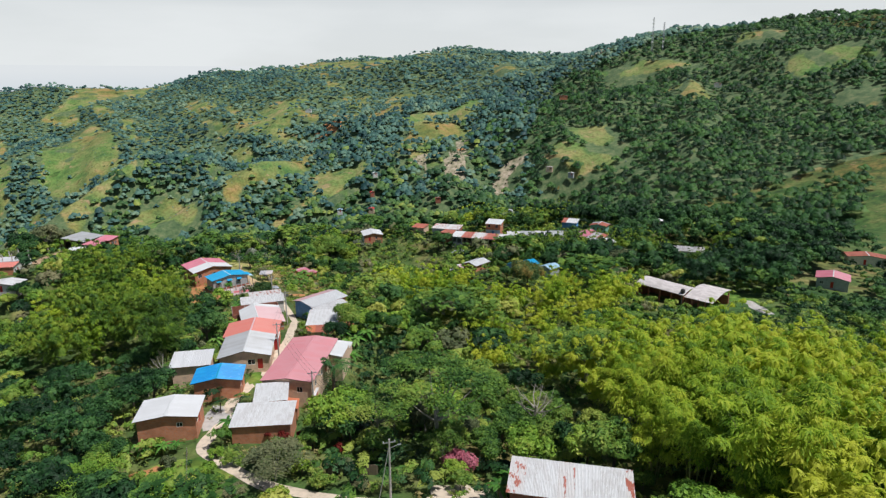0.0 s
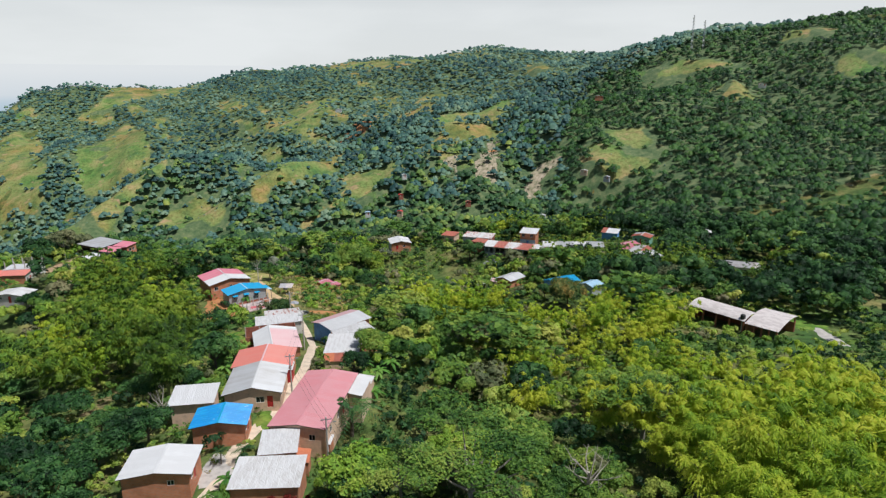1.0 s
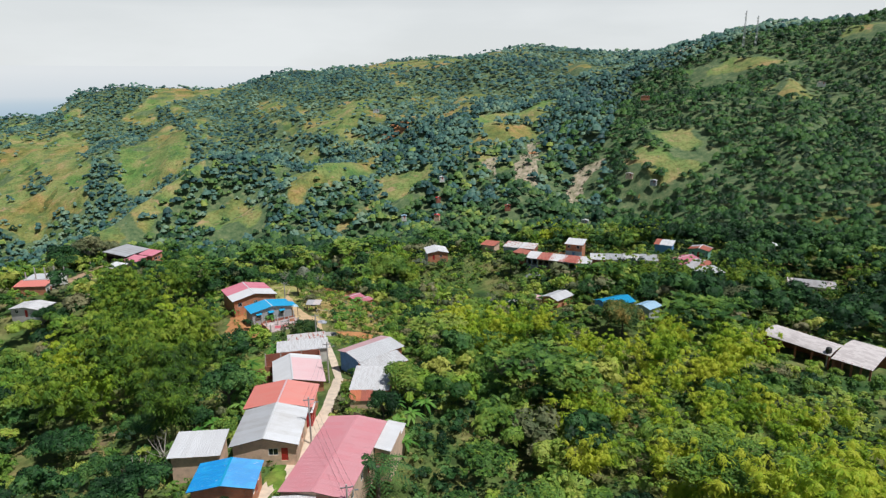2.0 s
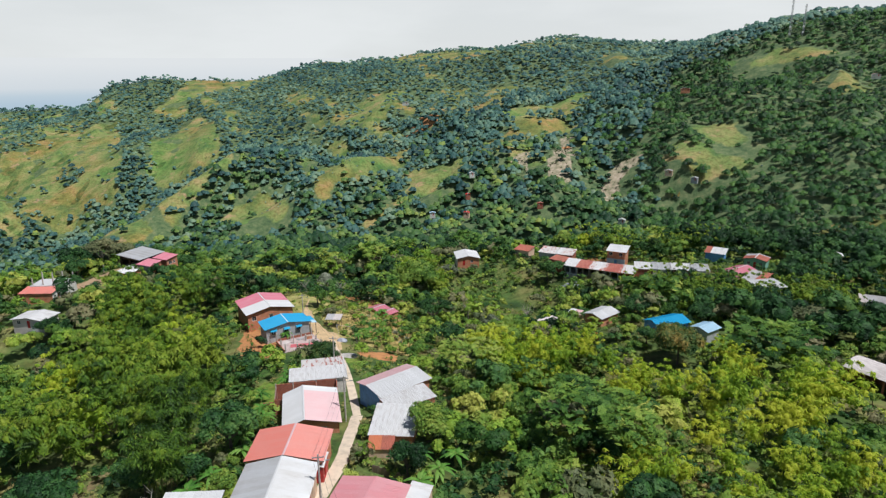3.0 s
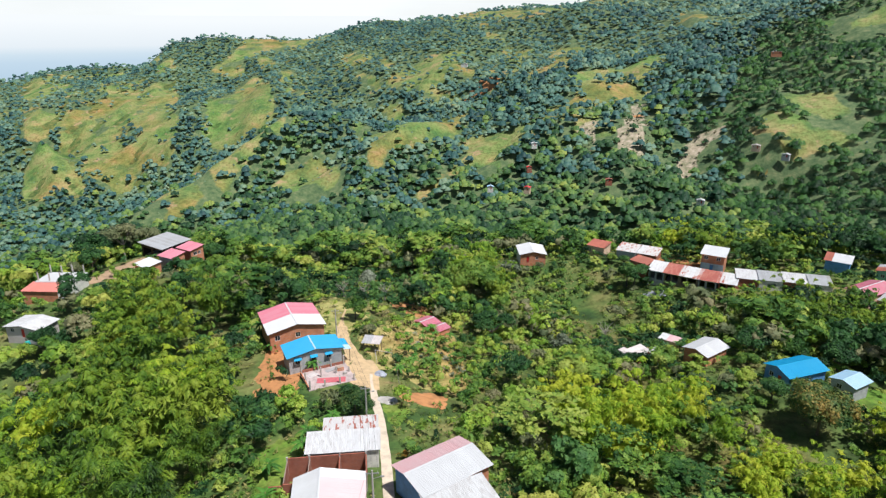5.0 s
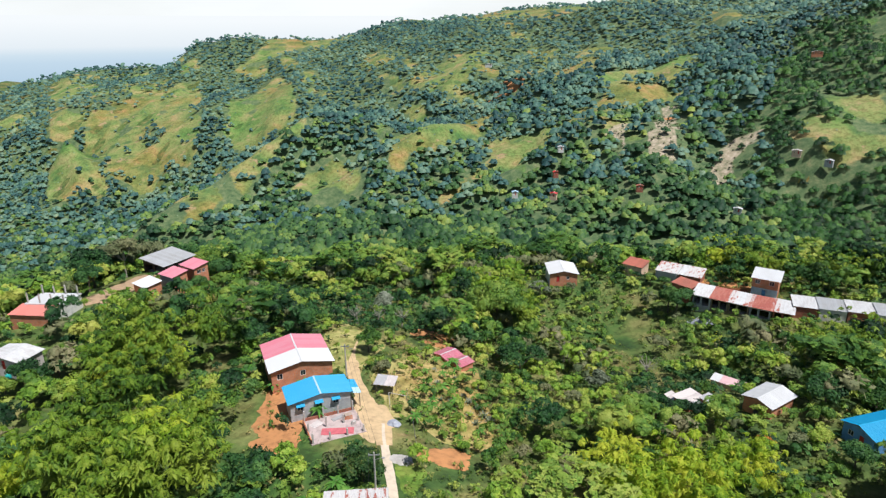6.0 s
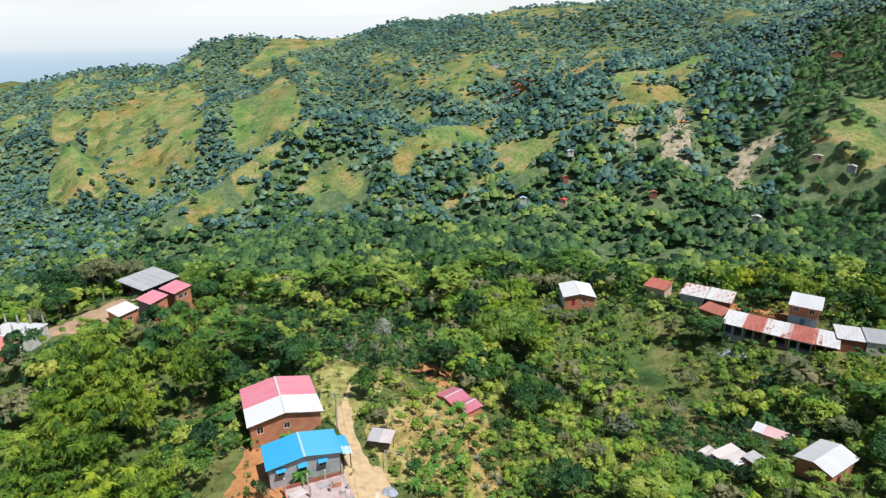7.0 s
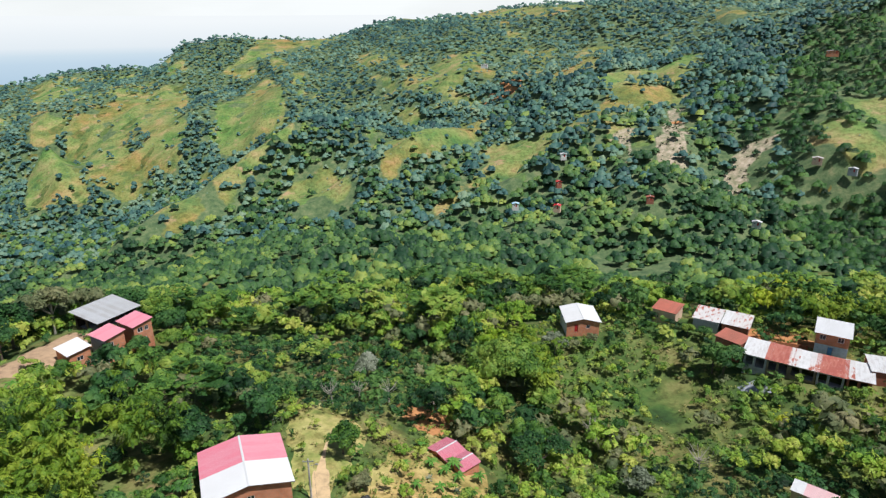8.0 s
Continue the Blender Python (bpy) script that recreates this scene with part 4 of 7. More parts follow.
house("house", "long low house with a dark stained roof", 107.6, 219.5, -14.4, 13.0, 5.0, -20, 2.7, 0.6, M_WALLWHITE, patched(M_STAIN, M_GREY), style="mono", front=[win(1.0, 1.0), dor(4.0), win(8.0, 1.0)])
house("house", "long house with a rust-red roof among trees", 171.0, 206.0, -14.2, 13.0, 6.0, -25, 2.9, 0.8, M_WALLWHITE, all_of(M_RUST), front=[win(1.0, 1.0), dor(5.0)])
house("house", "distant pale house with a zinc and red roof", 175.0, 410.0, -43.0, 12.0, 7.0, -15, 3.0, 0.8, M_WALLWHITE, patched(M_ZINC, M_ZINC, M_RUST, seed=2), front=[win(1.0, 1.0), dor(5.0)])
house("garden_house", "small garden house with a pink roof and white ridges", -39.6, 208.8, -16.9, 4.6, 4.0, -36, 1.9, 0.55, M_BRICK, all_of(M_PINK), over=0.35, front=[dor(2.0, 0.8, 1.9)])
house("garden_house", "second bay of the garden house with a pink roof", -36.2, 206.3, -17.0, 3.8, 4.0, -36, 1.9, 0.5, M_BRICK, all_of(M_PINK), over=0.25)
house("side_porch", "narrow porch with a blue sheet roof beside the grey house", -50.6, 178.7, -8.9, 1.8, 4.6, 36, 2.4, 0.35, M_WALLGREY, lambda f, u, i: M_BLUE if u > 0.3 else M_LIGHTBLUE, style="lean", over=0.2, posts=True, category="porch")
house("house", "brick and white house with a red sheet roof in front", -135.0, 194.2, -9.2, 9.0, 4.6, 8, 3.0, 0.5, [M_BRICK, M_WALLWHITE, M_WALLWHITE, M_BRICK], all_of(M_RED), style="mono", over=0.3, right=[win(0.8, 1.0), dor(2.6)])


# ---- half-built and special buildings ----
def solid(name, size, at, mat, parent, label="", turn=0.0):
    bm = bmesh.new()
    x, y, z = size
    box(bm, -x / 2, -y / 2, 0, x / 2, y / 2, z)
    ob = part(name, bm, mat, parent, label)
    ob.matrix_basis = pose(*at, 0, 0, turn)
    return ob


def unfinished_slab(label, cx, cy, top, w, d, yaw, columns, under, top_mat=M_SLAB, wall_mat=M_BRICK):
    root = new("unfinished_house")
    root.matrix_world = pose(cx, cy, top, 0, 0, yaw)
    tagged(root, label, "house")
    solid("slab", (w, d, 0.25), (0, 0, -0.25), top_mat, root, "pale concrete slab")
    for sx, sy, lx, ly in ((0, -d / 2 + 0.2, w - 0.4, 0.16), (0, d / 2 - 0.2, w - 0.4, 0.16), (-w / 2 + 0.2, 0, 0.16, d - 0.8), (w / 2 - 0.2, 0, 0.16, d - 0.8)):
        solid("wall", (lx, ly, under), (sx, sy, -0.25 - under), wall_mat, root)
    for x, y, h in columns:
        bm = bmesh.new()
        box(bm, -0.13, -0.13, 0, 0.13, 0.13, h)
        for dx, dy in ((-0.07, -0.07), (0.07, 0.07)):
            box(bm, dx - 0.012, dy - 0.012, h, dx + 0.012, dy + 0.012, h + 0.5)
        ob = part("column", bm, M_CONCRETE, root)
        ob.matrix_basis = pose(x, y, 0)
    return root


slab = unfinished_slab("unfinished concrete slab with columns beside the lane", -50.4, 169.6, -11.0, 9.2, 7.2, 37, [(-4.3, -3.3, 1.9), (-1.5, -3.3, 1.4), (1.4, -3.3, 1.3), (4.2, -3.3, 1.2), (-4.3, 0, 1.8), (-1.2, 0.4, 2.0), (1.8, 0.4, 1.6), (4.2, 0, 1.0), (-4.3, 3.3, 2.1), (-1.0, 3.3, 1.9), (1.6, 3.3, 1.7), (4.2, 3.3, 1.9)], 3.6)
solid("parapet", (9.0, 0.15, 0.55), (0, 3.45, 0.002), M_BRICK_DARK, slab)
solid("parapet", (0.15, 6.6, 0.35), (-4.45, 0, 0.002), M_BRICK, slab)
for k, (x, y, a, b, c, mat, nm, lab) in enumerate([(0.2, -1.6, 5.4, 1.8, 0.06, M_REDCLOTH, "red_tarpaulin", "faded red tarpaulin spread on the slab"), (2.8, 1.5, 1.6, 1.2, 0.7, M_BRICK, "brick_stack", "stack of clay bricks on the slab"), (3.2, -0.6, 0.8, 0.6, 0.5, M_CONCRETE, "cement_sacks", "pile of pale cement sacks on the slab"), (1.2, 2.1, 2.2, 1.0, 0.12, M_GREY, "roof_panel_stack", "pile of grey roof sheets on the slab"), (-2.6, 1.8, 2.0, 1.5, 0.05, M_STAIN, "plank_stack", "weathered planks lying on the slab")]):
    m = slab.matrix_world @ pose(x, y, 0.004, 0, 0, 12 * k - 20)
    root = new(nm)
    root.matrix_world = m
    tagged(root, lab, "building material")
    for q in range(3):
        solid("layer", (a * (1 - 0.12 * q), b * (1 - 0.1 * q), c / 3 - 0.001), (0.05 * q, -0.03 * q, c / 3 * q), mat, root, turn=4.0 * q)

roofless = new("roofless_brick_house")
roofless.matrix_world = pose(-37.9, 137.2, -7.6, 0, 0, 18)
tagged(roofless, "roofless half-built house with bare red brick walls", "house")
for x, y, lx, ly, h in ((0, -2.6, 11.2, 0.16, 2.3), (0, 2.2, 11.2, 0.16, 2.8), (-5.5, -0.2, 0.16, 4.6, 2.4), (-2.4, -0.2, 0.16, 4.6, 2.4), (1.8, -0.2, 0.16, 4.6, 2.5), (5.5, -0.2, 0.16, 4.6, 2.6), (-6.6, -2.0, 2.0, 0.16, 1.6)):
    solid("wall", (lx, ly, h + 2), (x, y, -2), M_BRICK_DARK, roofless)
for x, y in ((-5.5, 2.2), (-2.4, 2.2), (1.8, 2.2), (5.5, 2.2), (1.8, -2.6), (5.5, -2.6)):
    solid("column", (0.22, 0.22, 3.0), (x, y - 0.001, -0.01), M_CONCRETE, roofless)

unfinished_slab("white flat-roofed house with bare columns above the slab", -134.9, 199.8, -8.4, 10.0, 6.6, 10, [(x, y, h) for x, h in ((-4.4, 2.2), (-1.5, 2.0), (1.4, 2.3), (4.4, 2.1)) for y in (-2.6, 2.8)], 3.6, M_WHITE, M_WALLWHITE)


def vault(name, label, cx, cy, base, length, span, rise, yaw, mat, tilt=0.0, flare=0.0):
    """A long shed under a curved fibre-cement roof on brick side walls."""
    root = new(name)
    root.matrix_world = pose(cx, cy, base, 0, 0, yaw)
    tagged(root, label, "hall")
    n, m = 14, max(2, round(length / 1.1))
    for k in range(m):
        v, f = [], []
        for xx in (k * length / m, (k + 1) * length / m + 0.05):
            for lift in (0.0, -0.07):
                for i in range(n + 1):
                    s = i / n * 2 - 1
                    z = 3.0 + rise * (1 - s * s) + flare * max(0, -s) ** 3 + tilt * s
                    v.append((xx - length / 2, s * span / 2, z + lift))
        r = n + 1
        for i in range(n):
            f += [(i, i + 1, 2 * r + i + 1, 2 * r + i), (r + i, 3 * r + i, 3 * r + i + 1, r + i + 1), (i, r + i, r + i + 1, i + 1), (2 * r + i, 2 * r + i + 1, 3 * r + i + 1, 3 * r + i)]
        f += [(0, 2 * r, 3 * r, r), (n, r + n, 3 * r + n, 2 * r + n)]
        ob = new("roof_sheet", raw_mesh("roof_sheet", v, f, mat))
        ob.parent = root
    for y in (-span / 2 + 0.5, span / 2 - 0.5):
        for i in range(5):
            solid("pillar", (0.35, 0.35, 5.4), ((i - 2) * (length - 0.8) / 4, y, -2.5), M_BRICK_DARK, root)
    solid("wall", (length - 0.4, 0.18, 4.6), (0, span / 2 - 0.9, -2.5), M_BRICK_DARK, root)
    solid("wall", (0.18, span - 2.2, 4.6), (-length / 2 + 0.4, 0, -2.5), M_BRICK_DARK, root)
    return root


vault("vaulted_hall", "long hall with a curved mould-stained white roof", 76.4, 161.0, -12.4, 15.5, 8.2, 1.2, -53, M_VAULT)
vault("vaulted_hall", "open hall end with an upturned curved white roof", 84.9, 152.8, -12.3, 8.0, 12.6, 1.0, -48, M_VAULT, tilt=0.7, flare=0.5)
solid_tank = new("water_tank")
solid_tank.matrix_world = pose(78.0, 153.6, -9.0)
tagged(solid_tank, "black plastic water tank on the hall roof edge", "tank")
bm = bmesh.new()
tube(bm, [(0, 0, -3.6), (0, 0, -0.2)], [0.25, 0.25], 6)
part("stand", bm, M_CONCRETE, solid_tank)
bm = bmesh.new()
tube(bm, [(0, 0, -0.2), (0, 0, 0.9), (0, 0, 1.1), (0, 0, 1.2)], [0.62, 0.62, 0.45, 0.2], 14)
part("barrel", bm, M_CABLE, solid_tank)

# awnings of the blue-roofed house
for x in (1.7, 4.9, 7.9):
    m = pose(-55.9, 175.6, -11.2, 0, 0, 36) @ pose(-5.3 + x, -2.8, 2.55)
    bm = bmesh.new()
    vs = [bm.verts.new(p) for p in ((-0.75, -0.01, 0), (0.75, -0.01, 0), (0.75, -0.7, -0.3), (-0.75, -0.7, -0.3), (-0.75, -0.01, 0.05), (0.75, -0.01, 0.05), (0.75, -0.7, -0.25), (-0.75, -0.7, -0.25))]
    for f in ((0, 1, 2, 3), (7, 6, 5, 4), (0, 4, 5, 1), (1, 5, 6, 2), (2, 6, 7, 3), (3, 7, 4, 0)):
        bm.faces.new([vs[i] for i in f])
    owner = [o for o in scene.objects if o.parent is None and o.type == "EMPTY" and (o.matrix_world.translation.xy - Vector((-55.9, 175.6))).length < 0.5][0]
    ob = part("awning", bm, M_BLUE, owner, "blue sheet window awning")
    ob.matrix_basis = owner.matrix_world.inverted() @ m

house("red_porch", "small street porch painted bright red", -27.5, 111.6, -2.0, 1.4, 3.4, 6, 2.4, 0.25, M_REDPAINT, all_of(M_WORN), style="lean", over=0.15, right=[(0.5, 0.0, 1.5, 2.0, "void")], category="porch")
house("kitchen_shed", "small side shed with worn white sheets beside the pink roof", -12.6, 106.0, -2.0, 2.6, 2.8, -7, 2.3, 0.3, M_TAN, all_of(M_WORN), style="lean", over=0.15, category="shed")

# stilted hut and its pipe rail beside the lane
house("stilt_hut", "small hut on posts with a grey sheet roof", -46.0, 184.2, -10.3, 3.4, 2.6, 2, 2.2, 0.3, M_WOOD, patched(M_GREY, M_STAIN), style="mono", posts=True, over=0.3, category="hut")
house("store_shed", "tiny store with a white sheet roof", -16.6, 87.8, -2.8, 2.2, 2.2, -5, 2.2, 0.2, M_BRICK, all_of(M_WHITE), style="mono", over=0.15, category="shed")
house("store_shed", "tiny lean-to with a rusty red roof", -18.6, 82.6, -2.2, 1.6, 3.2, 6, 2.0, 0.3, M_BRICK, all_of(M_TILE), style="lean", over=0.15, category="shed")
house("shed", "low yard shed with a rusty brown roof", -16.4, 130.0, -4.9, 3.4, 7.0, -52, 2.2, 0.3, M_BRICK, patched(M_RUST, M_WHITE, seed=2), style="lean", over=0.2, category="shed")
house("outbuilding", "small outbuilding with a cream roof among flowers", 19.4, 209.6, land1(19.4, 209.6) + 1.9, 6.0, 2.6, -28, 1.9, 0.25, M_TAN, patched(M_WHITE, M_PALEPINK), style="mono", over=0.2, category="shed")
house("outbuilding", "open porch with a patched grey and white roof", 13.7, 197.4, land1(13.7, 197.4) + 1.9, 2.6, 2.2, -50, 1.8, 0.3, M_BRICK_DARK, patched(M_GREY, M_WHITE), style="mono", over=0.2, category="shed")
house("outbuilding", "little washhouse with a stained white roof", 7.4, 200.4, land1(7.4, 200.4) + 1.9, 2.4, 2.2, -50, 1.8, 0.3, M_BRICK_DARK, patched(M_STAIN, M_WHITE), style="mono", over=0.2, category="shed")


# ---- plants ----
def unit(v):
    return v / np.maximum(np.linalg.norm(v, axis=-1, keepdims=True), 1e-9)


def leaf_cards(r, pos, nrm, length, width, droop=None, three=False):
    """Pointed leaf sprays: a rhombus each, facing nrm, the long axis at random or along droop."""
    n = len(pos)
    a = r.normal(size=(n, 3)) if droop is None else droop + r.normal(size=(n, 3)) * 0.35
    a = unit(a - nrm * np.sum(a * nrm, 1, keepdims=True))
    b = np.cross(nrm, a)
    s = r.uniform(0.65, 1.35, (n, 1))
    la, wb = a * length * s / 2, b * width * s / 2
    if three:
        return np.stack([pos - la + wb, pos + la, pos - la - wb], 1).reshape(-1, 3), np.arange(3 * n).reshape(n, 3)
    v = np.stack([pos - la, pos + wb - la * 0.15, pos + la, pos - wb - la * 0.15], 1).reshape(-1, 3)
    return v, np.arange(4 * n).reshape(n, 4)


def leaf_masses(r, centres, sizes, seg=6, three=False, rings=(0.42, 1.10, 1.85)):
    """The dense inside of a crown: an uneven dome of foliage for each lump."""
    vs, fs, n = [], [], 0
    ring = np.arange(seg)
    for c, size in zip(centres, sizes):
        turn, rows = r.uniform(0, 6.283), []
        for angle in rings:
            a = turn + (ring + r.uniform(-0.25, 0.25, seg)) * 2 * math.pi / seg
            k = size * r.uniform(0.68, 1.24, seg)
            rows.append(np.stack([np.cos(a) * math.sin(angle) * k, np.sin(a) * math.sin(angle) * k, math.cos(angle) * k * 0.85], 1) + c)
        vs.append(np.concatenate(rows))
        q = [(i, i + 1, seg - 2 - i, seg - 1 - i) for i in range(seg // 2 - 1)]
        q += [(o + i, o + seg + i, o + seg + (i + 1) % seg, o + (i + 1) % seg) for o in range(0, (len(rings) - 1) * seg, seg) for i in range(seg)]
        q = np.array(q) + n
        fs.append(np.concatenate([q[:, :3], q[:, [0, 2, 3]]]) if three else q)
        n += len(rings) * seg
    return np.concatenate(vs), np.concatenate(fs)


def canopy(seed, lumps=3, seg=6, radius=4.0, height=6.6, flat=0.8):
    """A tree of the far forest: a few uneven masses of foliage."""
    r = np.random.default_rng(seed)
    a = r.uniform(0, 6.283) + np.arange(lumps) * 2 * math.pi / max(1, lumps - 1)
    c = np.stack([np.cos(a), np.sin(a), np.zeros(lumps)], 1) * radius * r.uniform(0.34, 0.6, (lumps, 1))
    size = r.uniform(0.44, 0.62, lumps) * radius
    c[0] = 0, 0, radius * 0.28
    c[:, 2] += height - radius * flat + r.uniform(-0.12, 0.12, lumps) * radius
    return leaf_masses(r, c, size, seg, True, (0.55, 1.55))


def round_crown(seed, n, length, width, radius=4.0, height=8.0, lumps=15, flat=0.75, three=False, mass=99):
    """An uneven crown of leafy lumps round the ends of the limbs."""
    r = np.random.default_rng(seed)
    d = unit(r.normal(size=(lumps, 3)))
    d[:, 2] = np.abs(d[:, 2]) * 0.9 - 0.12
    c = d * r.uniform(0.45, 0.78, (lumps, 1)) * radius * np.array([1, 1, flat])
    c[:, 2] += height - radius * flat * 0.95
    size = r.uniform(0.26, 0.44, lumps) * radius
    k = r.integers(0, lumps, n)
    q = unit(r.normal(size=(n, 3)))
    q[:, 2] = np.where(q[:, 2] < -0.35, -q[:, 2], q[:, 2])
    pos = c[k] + q * size[k, None] * r.uniform(0.72, 1.08, (n, 1)) * np.array([1, 1, 0.8])
    nrm = unit(q + r.normal(size=(n, 3)) * 0.45 + np.array([0, 0, 0.35]))
    v, f = leaf_cards(r, pos, nrm, length, width, three=three)
    if mass:
        mv, mf = leaf_masses(r, c[:mass], size[:mass] * (0.80 if n > 500 else 0.96), 6, three)
        v, f = np.concatenate([v, mv]), np.concatenate([f, mf + len(v)])
    return v, f, c


def umbrella_crown(seed, n, length, width, radius=6.5, height=9.0):
    """A wide flat-topped crown in thin layers."""
    r = np.random.default_rng(seed)
    lumps = 20
    ang, rad = r.uniform(0, 6.283, lumps), np.sqrt(r.uniform(0.02, 1, lumps)) * radius * 0.8
    c = np.stack([np.cos(ang) * rad, np.sin(ang) * rad, height - 0.3 - 1.7 * (rad / radius) ** 2 + r.normal(size=lumps) * 0.25], 1)
    k = r.integers(0, lumps, n)
    size = r.uniform(1.2, 2.1, lumps)
    ang, rad = r.uniform(0, 6.283, n), np.sqrt(r.uniform(0, 1, n))
    pos = c[k] + np.stack([np.cos(ang) * rad * size[k], np.sin(ang) * rad * size[k], 0.35 * (1 - rad ** 2) + r.normal(size=n) * 0.12], 1)
    nrm = unit(np.array([0, 0, 1.0]) + r.normal(size=(n, 3)) * 0.35)
    v, f = leaf_cards(r, pos, nrm, length, width)
    return v, f, c


def bamboo_plumes(seed, n, length, width, height=17.0, culms=9, spread=5.0, tufts=3):
    """Arching culms with feathery hanging sprays."""
    r = np.random.default_rng(seed)
    ang = np.arange(culms) * 2.399 + r.normal(size=culms) * 0.3
    reach = spread * np.sqrt((np.arange(culms) + 0.6) / culms) * r.uniform(0.8, 1.15, culms)
    tall = height * r.uniform(0.82, 1.05, culms) * (1 - 0.18 * (reach / spread) ** 2)
    base = np.stack([np.cos(ang), np.sin(ang)], 1) * r.uniform(0.2, 1.5, (culms, 1))
    def along(kk, tt):
        out = reach[kk] * tt ** 2.6
        x = base[kk, 0] * (1 + 0.6 * tt) + np.cos(ang[kk]) * out
        y = base[kk, 1] * (1 + 0.6 * tt) + np.sin(ang[kk]) * out
        z = tall[kk] * (tt - 0.22 * np.clip(tt - 0.72, 0, 1) ** 1.5 * 3.2)
        return np.stack([x, y, z], 1)
    # sprays gather in tufts towards the tips of the culms
    kk = np.repeat(np.arange(culms), tufts)
    tt = np.tile(np.linspace(0.56, 1.02, tufts), culms) + r.uniform(-0.06, 0.05, culms * tufts)
    c = along(kk, tt) + r.normal(size=(culms * tufts, 3)) * np.array([0.5, 0.5, 0.2])
    size = (1.75 - 0.95 * np.clip((tt - 0.62) / 0.4, 0, 1)) * r.uniform(0.8, 1.2, culms * tufts) * spread / 5.0
    k = r.choice(culms * tufts, n, p=size ** 2 / np.sum(size ** 2))
    q = unit(r.normal(size=(n, 3)))
    q[:, 2] = np.where(q[:, 2] < -0.3, -q[:, 2], q[:, 2])
    reach_out = r.uniform(0.75, 1.18, (n, 1))
    pos = c[k] + q * size[k, None] * reach_out * np.array([1.15, 1.15, 0.72]) - np.array([0, 0, 0.35]) * (reach_out - 0.75)
    flat = unit(q * np.array([1, 1, 0.0]) + 1e-6)
    nrm = unit(q * 0.8 + np.array([0, 0, 0.55]) + r.normal(size=(n, 3)) * 0.28)
    v, f = leaf_cards(r, pos, nrm, length, width, flat + np.array([0, 0, -0.8]))
    mv, mf = leaf_masses(r, c, size * 0.72)
    v, f = np.concatenate([v, mv]), np.concatenate([f, mf + len(v)])
    ts = np.linspace(0, 0.95, 6)
    lines = [along(np.full(6, i), ts) for i in range(culms)]
    return v, f, lines


def banana_leaves(seed, leaves=13, size=2.0, stem=2.0):
    """Long blades with a midrib, arching out of a stem."""
    r = np.random.default_rng(seed)
    v, f = [], []
    for i in range(leaves):
        a, lift, ln = i * 2.399 + r.uniform(-0.3, 0.3), r.uniform(0.35, 1.25), size * r.uniform(0.75, 1.15)
        dv, sv = np.array([math.cos(a), math.sin(a)]), np.array([-math.sin(a), math.cos(a)])
        for j in range(5):
            s = j / 4
            out = ln * s * math.cos(lift * (1 - 0.5 * s))
            up = ln * (math.sin(lift) * s - 0.75 * s * s)
            wd = 0.27 * size / 2.0 * (0.25, 0.9, 1.0, 0.75, 0.06)[j]
            for o, dz in ((-wd, -0.07), (0, 0.05), (wd, -0.07)):
                v.append((*(dv * out + sv * o), stem + up + dz))
        b = i * 15
        for j in range(4):
            for o in (0, 1):
                f.append((b + j * 3 + o, b + j * 3 + o + 1, b + j * 3 + o + 4, b + j * 3 + o + 3))
    return np.array(v), np.array(f)


def limb_mesh(name, centres, height, girth, mat, fork=0.38, seed=1):
    r = np.random.default_rng(seed)
    bm = bmesh.new()
    top = Vector((r.uniform(-0.3, 0.3), r.uniform(-0.3, 0.3), height * fork))
    tube(bm, [(0, 0, -1.2), (0.05, 0, height * 0.15), top, top + Vector((0.1, 0.1, height * 0.22))], [girth * 1.3, girth, girth * 0.8, girth * 0.45], 7)
    for c in centres[:9]:
        c = Vector(c)
        mid = top.lerp(c, 0.5) + Vector((0, 0, -0.2))
        tube(bm, [top, mid, c], [girth * 0.5, girth * 0.3, girth * 0.1], 5)
    me = bpy.data.meshes.new(name)
    bm.to_mesh(me)
    bm.free()
    me.materials.append(mat)
    return me


